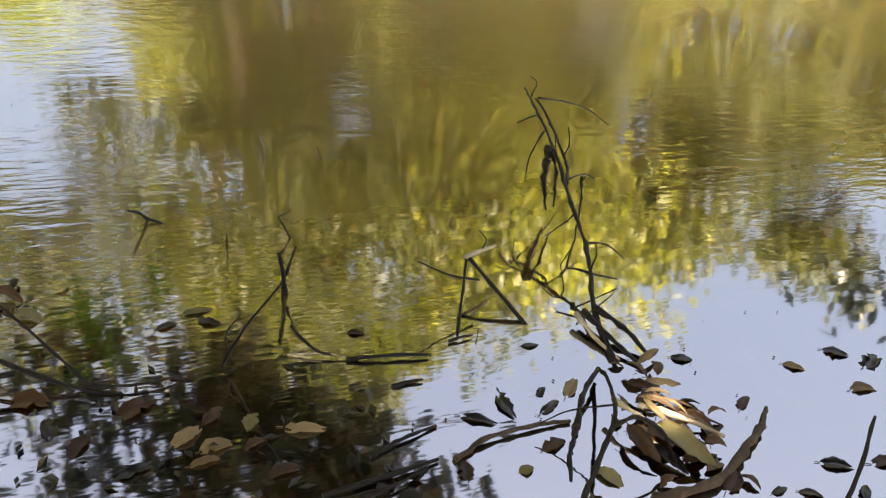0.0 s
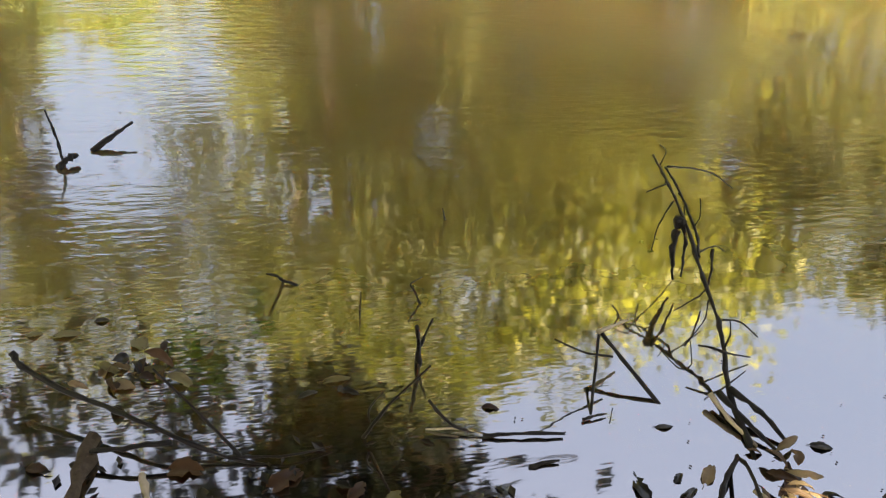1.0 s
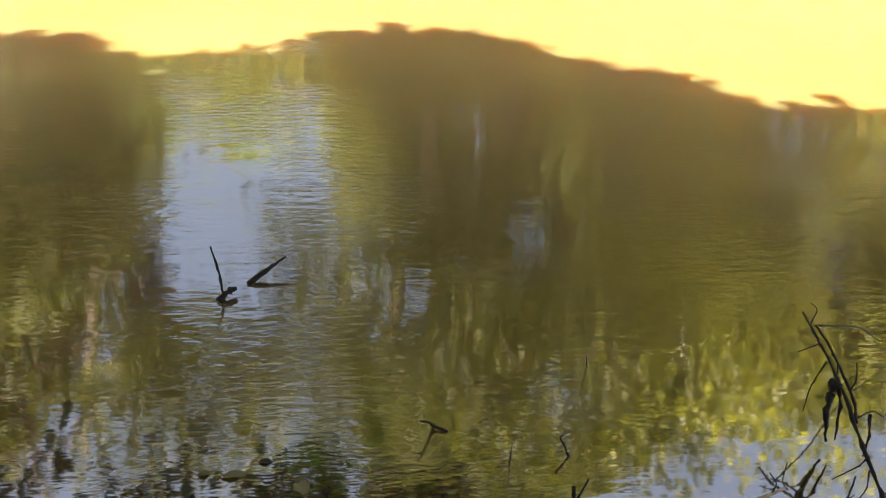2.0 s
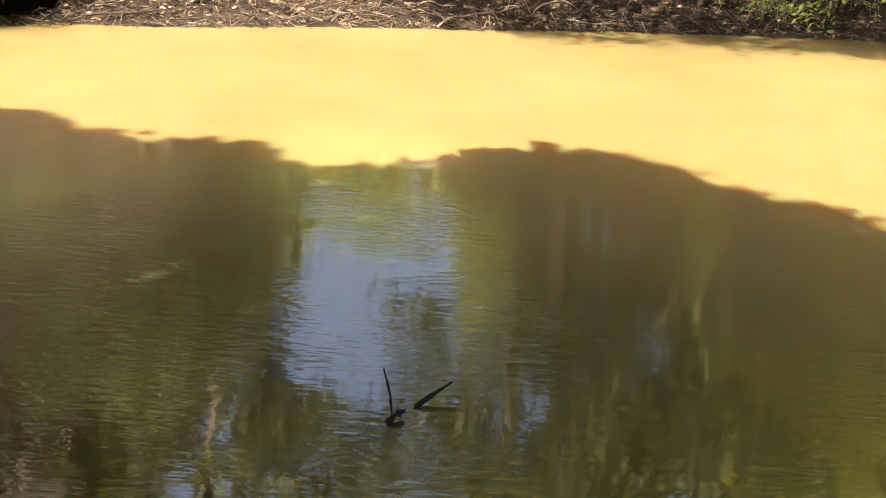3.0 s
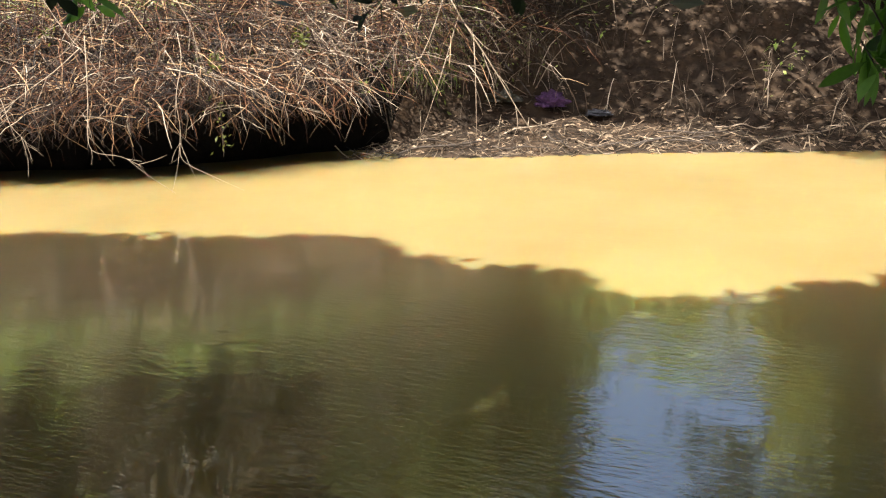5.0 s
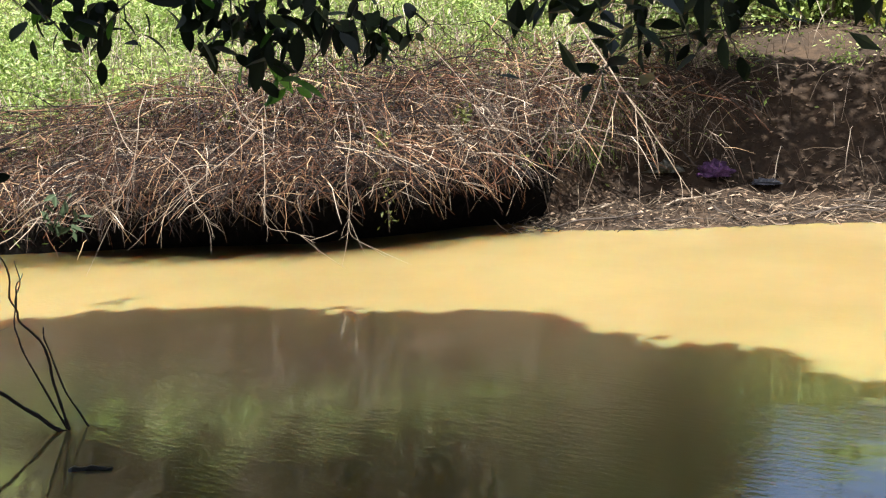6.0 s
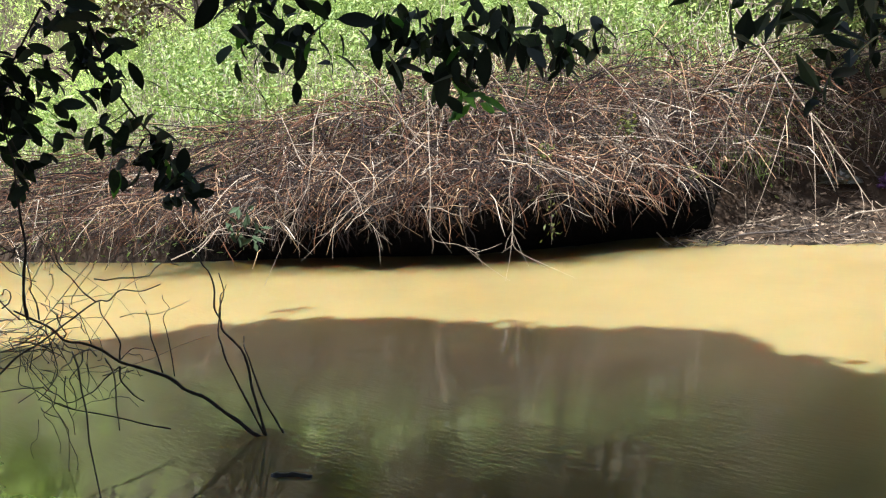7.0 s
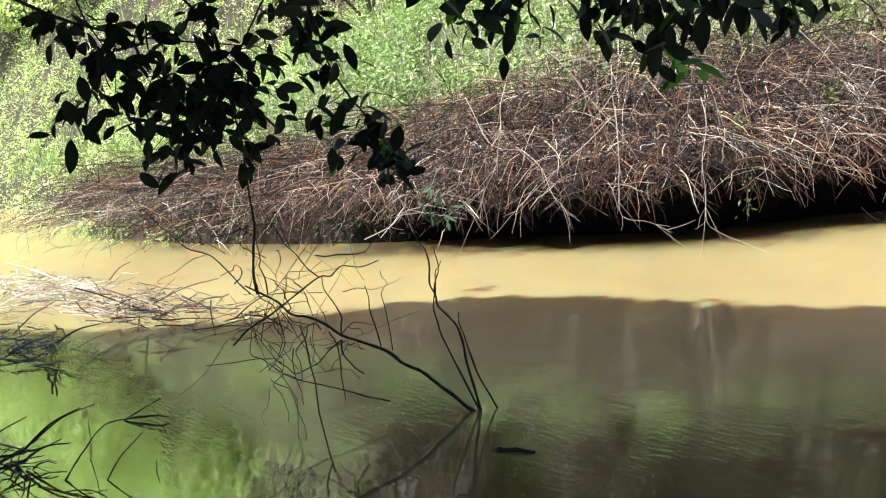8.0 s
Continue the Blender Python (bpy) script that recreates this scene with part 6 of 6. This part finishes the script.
stick_mesh(TW, [(1.25, 1.76, 0.24), (1.27, 1.78, 0.27), (1.255, 1.79, 0.285)], 0.0024, 0.0011, WET, drowned, rough=0.15)
stick_mesh("hanging_weed", [(1.24, 1.60, 0.195), (1.235, 1.59, 0.14), (1.24, 1.585, 0.08), (1.25, 1.58, 0.03)], 0.0128, 0.0037, WET, drowned, "ragged wet weed caught on the branch", rough=0.40)
stick_mesh("hanging_weed", [(1.245, 1.59, 0.19), (1.26, 1.58, 0.12), (1.265, 1.57, 0.04)], 0.0072, 0.0023, WET, drowned, "ragged wet weed caught on the branch", rough=0.40)


def split_stump():
    """Frayed wood at the foot of the drowned branch."""
    thing = base("split_wood", 1.19, 1.08, 0.0, "frayed split wood with a pale torn edge in the water", "wood")
    stick_mesh("splinter", [(1.165, 1.19, 0.03), (1.19, 1.11, 0.02), (1.225, 1.03, 0.004)], 0.009, 0.004, WET, thing, rough=0.25)
    stick_mesh("splinter", [(1.19, 1.19, 0.035), (1.225, 1.12, 0.03), (1.25, 1.06, 0.01)], 0.009, 0.005, WET, thing, rough=0.25)
    stick_mesh("splinter", [(1.15, 1.19, 0.025), (1.165, 1.12, 0.012), (1.19, 1.06, 0.003)], 0.006, 0.003, FIBRE, thing, "pale torn wood", rough=0.15)


split_stump()

# branches lying in the water on the near side
lying = base("lying_branch", 0.19, 1.18, 0.0, "thick black branch lying half in the water", "branch")
stick_mesh("limb", [(-0.19, 1.425, 0.09), (-0.165, 1.395, 0.075), (-0.09, 1.34, 0.06), (0.0, 1.28, 0.055), (0.09, 1.22, 0.045), (0.19, 1.18, 0.01), (0.31, 1.15, -0.012)], 0.0080, 0.0045, WET, lying, sides=8, rough=0.22)
stick_mesh("limb", [(-0.04, 1.21, 0.03), (0.03, 1.20, 0.04), (0.10, 1.20, 0.042)], 0.0056, 0.0067, WET, lying, rough=0.18)
stick_mesh("side_twig", [(0.215, 1.178, 0.012), (0.15, 1.24, 0.06), (0.07, 1.31, 0.12)], 0.0048, 0.0030, WET, lying, rough=0.15)
stick_mesh("side_twig", [(0.19, 1.18, 0.01), (0.30, 1.165, 0.012), (0.38, 1.18, 0.008)], 0.0040, 0.0023, WET, lying, rough=0.15)
lone_twig([(-0.045, 1.27, 0.005), (-0.06, 1.12, 0.02), (-0.075, 0.97, 0.03)], 0.022, "waterlogged brown log end under the branch", BARK, "log", "logs")
lone_twig([(0.045, 1.17, 0.0), (0.06, 1.10, 0.012), (0.07, 1.02, 0.015)], 0.009, "short broken reed stump in the water", FIBRE, "reed_stump", "reeds")
# bowed branch over the leaf pile
bow = base("bowed_branch", 0.97, 0.77, 0.0, "black branch bowed over the heaped leaves in the water", "branch")
stick_mesh("limb", [(0.965, 0.755, 0.0), (1.0, 0.79, 0.05), (1.035, 0.825, 0.09), (1.055, 0.86, 0.10), (1.10, 0.96, 0.06), (1.125, 1.03, 0.02)], 0.0064, 0.0045, WET, bow, rough=0.21)
stick_mesh("limb", [(1.035, 0.825, 0.09), (1.075, 0.82, 0.105), (1.115, 0.80, 0.085), (1.15, 0.785, 0.02)], 0.0056, 0.0037, WET, bow, rough=0.21)
stick_mesh("limb", [(1.02, 0.90, 0.01), (1.05, 0.95, 0.035), (1.10, 1.0, 0.04), (1.125, 1.03, 0.02)], 0.0072, 0.0045, WET, bow, rough=0.30)
stick_mesh("side_twig", [(1.02, 0.90, 0.02), (0.99, 0.86, 0.01), (0.965, 0.80, 0.0)], 0.0056, 0.0037, WET, bow, rough=0.30)
stick_mesh("side_twig", [(1.055, 0.86, 0.10), (1.0, 0.90, 0.06), (0.95, 0.91, 0.03)], 0.0024, 0.0015, WET, bow, rough=0.15)
lone_twig([(1.08, 0.73, 0.0), (1.20, 0.735, 0.015), (1.30, 0.79, 0.018), (1.36, 0.83, 0.015), (1.405, 0.875, 0.008)], 0.013, "thick mossy stick floating beside the leaf pile", BARK, "stick", "floating sticks")
lone_twig([(1.34, 0.60, -0.02), (1.37, 0.63, 0.10), (1.385, 0.66, 0.2)], 0.010, "upright dark stake at the water's edge", WET, "stake", "stakes")
lone_twig([(0.65, 0.92, 0.004), (0.71, 0.945, 0.008), (0.78, 0.965, 0.004)], 0.009, "dark wet stick floating on the water")
lone_twig([(0.79, 0.885, 0.004), (0.86, 0.915, 0.01), (0.96, 0.925, 0.008), (1.02, 0.925, 0.004)], 0.008, "mossy stick floating on the water", BARK)
lone_twig([(0.56, 0.86, 0.004), (0.66, 0.87, 0.008), (0.76, 0.89, 0.006)], 0.010, "dark wet stick floating on the water")
lone_twig([(0.58, 0.83, 0.004), (0.68, 0.85, 0.012), (0.74, 0.88, 0.004)], 0.007, "dark wet stick floating on the water")


# floating and heaped leaves
rng_ragged = np.random.default_rng(909)


def dead_leaf_mesh(name, length, width, curl, fold, material):
    """A dead leaf: uneven outline, wrinkled blade, bent midrib and a stalk."""
    k, half = 10, 3
    g = rng_ragged
    bend, twist = g.normal(0, 0.10), g.normal(0, 0.25)
    edge = 1 + g.normal(0, 0.10, (k + 1, 2))
    if g.random() < 0.35:
        edge[int(g.integers(3, k - 2)), int(g.integers(0, 2))] *= 0.45
    v, f = [], []
    for i in range(k + 1):
        s = i / k
        w = width * 0.5 * max(math.sin(math.pi * s ** 0.8), 0.02) ** 0.75
        for j in range(-half, half + 1):
            q = j / half
            y = q * w * edge[i, int(j > 0)] + bend * length * s * (1 - s) * 2
            z = fold * w * abs(q) ** 1.4 - curl * length * (2 * s - 1) ** 2 + g.normal(0, 0.012) * length + twist * q * w * (s - 0.5)
            v.append((length * s, y, z))
    n = 2 * half + 1
    for i in range(k):
        for j in range(n - 1):
            a = i * n + j
            f.append((a, a + 1, a + n + 1, a + n))
    m = len(v)
    r = 0.010 * length
    v += [(-0.09 * length, -r, 0), (-0.09 * length, r, 0), (0.05 * length, r, -r), (0.05 * length, -r, -r)]
    f += [(m, m + 1, m + 2, m + 3)]
    me = bpy.data.meshes.new(name)
    me.from_pydata(v, [], f)
    me.polygons.foreach_set("use_smooth", [True] * len(me.polygons))
    me.materials.append(material)
    return me


def floating_leaf(x, y, length, width, turn, material, label, z=0.002, tilt=0.0, curl=0.08, fold=0.35, roll=0.0):
    length, width = length * 0.9, width * 0.85
    me = dead_leaf_mesh("floating_leaf", length, width, curl, fold, material)
    ob = new("floating_leaf", me)
    ob.matrix_world = Matrix.Translation((x, y, z)) @ Matrix.Rotation(radians(turn), 4, "Z") @ Matrix.Rotation(radians(tilt), 4, "Y") @ Matrix.Rotation(radians(roll), 4, "X") @ Matrix.Translation((-length / 2, 0, 0.0))
    solid = ob.modifiers.new("thickness", "SOLIDIFY")
    solid.thickness = 0.0008
    return tagged(ob, label, "leaf", "fallen leaves on the water")


DRY, BRN, YEL, BLK = "pale tan dead leaf floating on the water", "wet brown dead leaf floating on the water", "yellow fallen leaf floating on the water", "blackened leaf floating on the water"
for x, y, L, W, a, m, label in (
        (0.365, 1.035, 0.075, 0.036, 35, TAN, DRY), (0.41, 1.0, 0.066, 0.036, 12, TAN, DRY), (0.39, 0.97, 0.062, 0.02, 8, TAN, DRY),
        (0.475, 0.99, 0.05, 0.022, 20, BROWN, BRN), (0.56, 1.012, 0.095, 0.03, -14, TAN, DRY), (0.475, 1.045, 0.05, 0.03, 60, YELLOW, YEL),
        (0.41, 1.075, 0.06, 0.03, 50, BROWN, BRN), (1.03, 1.14, 0.045, 0.014, -5, DARKLEAF, BLK), (1.32, 1.04, 0.055, 0.024, -20, DARKLEAF, BLK),
        (1.54, 0.97, 0.055, 0.022, -35, TAN, DRY), (1.375, 0.90, 0.06, 0.022, 35, BROWN, BRN), (1.0, 1.01, 0.035, 0.018, 40, DARKLEAF, BLK)):
    floating_leaf(x, y, L, W, a, m, label)
for x, y, L, W, a, m, label in (
        (1.06, 1.01, 0.075, 0.028, 48, TAN, DRY), (0.90, 0.84, 0.032, 0.024, 10, YELLOW, YEL), (0.97, 0.88, 0.06, 0.03, 15, BROWN, BRN),
        (0.86, 0.965, 0.085, 0.025, -30, DARKLEAF, BLK), (0.925, 0.99, 0.09, 0.03, -85, DARKLEAF, BLK), (1.45, 0.725, 0.075, 0.03, -25, DARKLEAF, BLK),
        (1.64, 0.88, 0.07, 0.03, -10, TAN, DRY), (1.03, 0.79, 0.07, 0.035, -60, YELLOW, YEL), (-0.19, 1.59, 0.035, 0.02, 10, YELLOW, YEL),
        (-0.125, 1.58, 0.07, 0.028, 5, YELLOW, YEL), (-0.06, 1.62, 0.035, 0.02, 0, DARKLEAF, BLK), (0.02, 1.53, 0.05, 0.045, -60, YELLOW, YEL)):
    floating_leaf(x, y, L, W, a, m, label)
for x, y, L, W, a, m, label in (
        (0.05, 1.445, 0.075, 0.026, 8, YELLOW, YEL), (0.0, 1.40, 0.05, 0.035, -10, TAN, DRY), (-0.13, 1.21, 0.045, 0.03, -20, BROWN, BRN),
        (0.41, 1.365, 0.075, 0.022, 5, YELLOW, YEL), (0.70, 1.24, 0.04, 0.02, -20, BROWN, BRN), (0.12, 1.165, 0.08, 0.05, -15, BROWN, BRN),
        (0.29, 1.12, 0.09, 0.05, 30, BROWN, BRN), (0.51, 0.92, 0.07, 0.03, 10, BROWN, BRN), (0.66, 0.86, 0.06, 0.035, 70, BROWN, BRN),
        (0.80, 0.86, 0.05, 0.03, 80, BROWN, BRN), (1.36, 0.68, 0.05, 0.018, -30, DARKLEAF, BLK), (1.46, 0.66, 0.05, 0.02, 50, DARKLEAF, BLK)):
    floating_leaf(x, y, L, W, a, m, label)
for x, y, L, W, a, m, label in (
        (1.31, 0.70, 0.04, 0.016, 10, DARKLEAF, BLK), (1.55, 0.70, 0.09, 0.03, -20, BROWN, BRN), (1.62, 0.75, 0.09, 0.03, 70, DARKLEAF, BLK),
        (1.72, 0.95, 0.08, 0.04, 20, DARKLEAF, BLK), (1.66, 0.99, 0.07, 0.03, -30, DARKLEAF, BLK), (1.0, 0.97, 0.07, 0.02, 30, DARKLEAF, BLK),
        (1.24, 0.74, 0.08, 0.035, 40, BROWN, BRN), (0.35, 1.33, 0.05, 0.02, 20, DARKLEAF, BLK), (0.43, 1.33, 0.06, 0.025, -30, DARKLEAF, BLK),
        (0.20, 1.05, 0.07, 0.03, 60, BROWN, BRN), (0.28, 0.98, 0.08, 0.03, 20, DARKLEAF, BLK), (0.15, 1.10, 0.06, 0.03, 100, DARKLEAF, BLK)):
    floating_leaf(x, y, L, W, a, m, label)
HEAP = "dead leaf heaped on the drowned branch"
for x, y, L, W, a, m, z, tilt, roll in (
        (1.245, 1.045, 0.075, 0.03, 20, TAN, 0.02, -8, 20), (1.20, 1.01, 0.06, 0.035, -60, TAN, 0.025, 10, -25), (1.18, 0.965, 0.07, 0.035, -40, BROWN, 0.03, -10, 15),
        (1.22, 0.955, 0.09, 0.03, -15, TAN, 0.04, 5, 10), (1.12, 0.93, 0.055, 0.03, 75, TAN, 0.03, 0, 30), (1.16, 0.84, 0.12, 0.06, -30, BROWN, 0.02, 12, -10),
        (1.11, 0.83, 0.11, 0.05, -75, BROWN, 0.03, 8, 35), (1.15, 0.80, 0.10, 0.05, -60, DARKLEAF, 0.015, 5, 0), (1.17, 0.93, 0.08, 0.035, 30, BROWN, 0.035, 10, 20)):
    floating_leaf(x, y, L * 0.9, W * 0.7, a, m, HEAP, z, tilt, 0.12, 0.4, roll)
for x, y, L, W, a, m, z, tilt, roll in (
        (1.175, 0.90, 0.09, 0.022, -38, TAN, 0.045, 4, 15), (1.205, 0.895, 0.085, 0.02, -48, TAN, 0.04, 8, -20), (1.21, 0.86, 0.095, 0.018, -42, BROWN, 0.035, 2, 10),
        (1.16, 0.885, 0.07, 0.02, -70, TAN, 0.045, 8, 30), (1.23, 0.85, 0.08, 0.016, -40, TAN, 0.03, 0, 5), (1.19, 0.925, 0.06, 0.024, -20, TAN, 0.045, 5, -10)):
    floating_leaf(x, y, L * 0.9, W * 0.7, a, m, HEAP, z, tilt, 0.12, 0.4, roll)
floating_leaf(1.187, 0.807, 0.135, 0.05, -58, YELLOW, "broad pale yellow leaf lying on the heaped leaves", 0.04, 10, 0.12, 0.35, 12)
lone_twig([(1.147, 0.914, 0.03), (1.20, 0.868, 0.035), (1.266, 0.812, 0.025)], 0.009, "bleached split reed lying over the leaf pile", FIBRE, "reed", "reeds")
lone_twig([(1.10, 0.93, 0.04), (1.12, 0.88, 0.045), (1.17, 0.83, 0.03)], 0.007, "bleached split reed lying over the leaf pile", FIBRE, "reed", "reeds")
lone_twig([(1.15, 0.90, 0.03), (1.22, 0.885, 0.03), (1.29, 0.85, 0.01)], 0.005, "brown split reed lying over the leaf pile", BROWN, "reed", "reeds")
lone_twig([(1.16, 0.92, 0.035), (1.22, 0.91, 0.03), (1.27, 0.885, 0.012)], 0.004, "brown split reed lying over the leaf pile", BROWN, "reed", "reeds")


rng_pile = np.random.default_rng(77)
for k in range(26):
    s = float(rng_pile.random())
    x, y = 1.20 + float(rng_pile.normal(0, 0.055)) + 0.03 * s, 1.02 - 0.26 * s + float(rng_pile.normal(0, 0.03))
    m = (TAN, BROWN, BROWN, TAN, BROWN, DARKLEAF)[k % 6]
    floating_leaf(x, y, float(rng_pile.uniform(0.03, 0.075)), float(rng_pile.uniform(0.014, 0.03)), float(rng_pile.uniform(-80, 80)), m, HEAP,
                  float(rng_pile.uniform(0.005, 0.03)), float(rng_pile.normal(0, 12)), 0.15, 0.45, float(rng_pile.normal(0, 25)))
for k in range(16):
    x, y = 0.03 + float(rng_pile.normal(0, 0.09)), 1.44 + float(rng_pile.normal(0, 0.05))
    m = (BROWN, TAN, DARKLEAF, BROWN, YELLOW)[k % 5]
    floating_leaf(x, y, float(rng_pile.uniform(0.03, 0.08)), float(rng_pile.uniform(0.015, 0.03)), float(rng_pile.uniform(-90, 90)), m, "dead leaf caught in the twigs on the water",
                  float(rng_pile.uniform(0.004, 0.02)), float(rng_pile.normal(0, 14)), 0.15, 0.45, float(rng_pile.normal(0, 25)))


def specks(n, seed):
    """Bits of chaff floating on the still water."""
    rng = np.random.default_rng(seed)
    x, y = rng.uniform(-2.5, 3.2, n), 0.85 + 4.5 * rng.random(n) ** 1.6
    L = rng.uniform(0.002, 0.009, n)
    flat = random_dirs(rng, n) * np.array([1, 1, 0])
    v, f = leaf_cloud(np.stack([x, y, np.full(n, 0.0025)], -1), flat, np.tile([0, 0, 1.0], (n, 1)), L, L * 0.6)
    tagged(mesh_object("floating_chaff", v, f, LITTER, smooth=False), "tiny pale chaff floating on the water", "chaff", kind="stuff")


specks(500, 111)


def mud_mat(x, y, w, d, seed, label):
    """Lumps of black mud and rotten leaves that just break the surface of the shallow water."""
    nx, ny = int(w / 0.007), int(d / 0.007)
    gx, gy = np.meshgrid(np.linspace(-w / 2, w / 2, nx), np.linspace(-d / 2, d / 2, ny))
    z = np.zeros_like(gx)
    for i in range(ny):
        for j in range(nx):
            p = Vector((gx[i, j] + seed, gy[i, j], 0))
            z[i, j] = 0.010 * noise.noise(p * 9) + 0.007 * noise.noise(p * 24) + 0.004 * noise.noise(p * 60)
    rim = (gx / (w / 2)) ** 2 + (gy / (d / 2)) ** 2
    z = z - 0.001 - 0.022 * np.clip(rim - 0.25, 0, None)
    v = np.stack([gx, gy, z], -1).reshape(-1, 3)
    i = np.arange(len(v)).reshape(gx.shape)
    f = np.stack([i[:-1, :-1], i[:-1, 1:], i[1:, 1:], i[1:, :-1]], -1).reshape(-1, 4)
    keep = (v[f][:, :, 2].max(axis=1) > -0.006)
    ob = mesh_object("mud_mat", v.tolist(), f[keep].tolist(), MUD)
    ob.location = (x, y, 0)
    return tagged(ob, label, "mud", "mud mats in the shallows")


mud_mat(0.20, 0.84, 0.40, 0.16, 8.0, "black mud and rotten leaves just breaking the water")
mud_mat(0.70, 0.80, 0.34, 0.12, 13.0, "black mud and rotten leaves just breaking the water")


def soaked_litter(n, seed):
    """Soaked leaf bits and twigs matted on the shallow near water."""
    rng = np.random.default_rng(seed)
    x = rng.uniform(-0.35, 0.75, n)
    y = rng.uniform(0.78, 1.22, n)
    L = rng.uniform(0.010, 0.035, n)
    flat = random_dirs(rng, n) * np.array([1, 1, 0.15])
    v, f = leaf_cloud(np.stack([x, y, rng.uniform(0.002, 0.008, n)], -1), flat, random_dirs(rng, n) * 0.35 + np.array([0, 0, 1.0]), L, L * rng.uniform(0.25, 0.6, n))
    tagged(mesh_object("soaked_litter", v, f, DARKLEAF, smooth=False), "soaked black leaf scraps matted on the shallow water", "leaf litter", kind="stuff")


soaked_litter(130, 121)
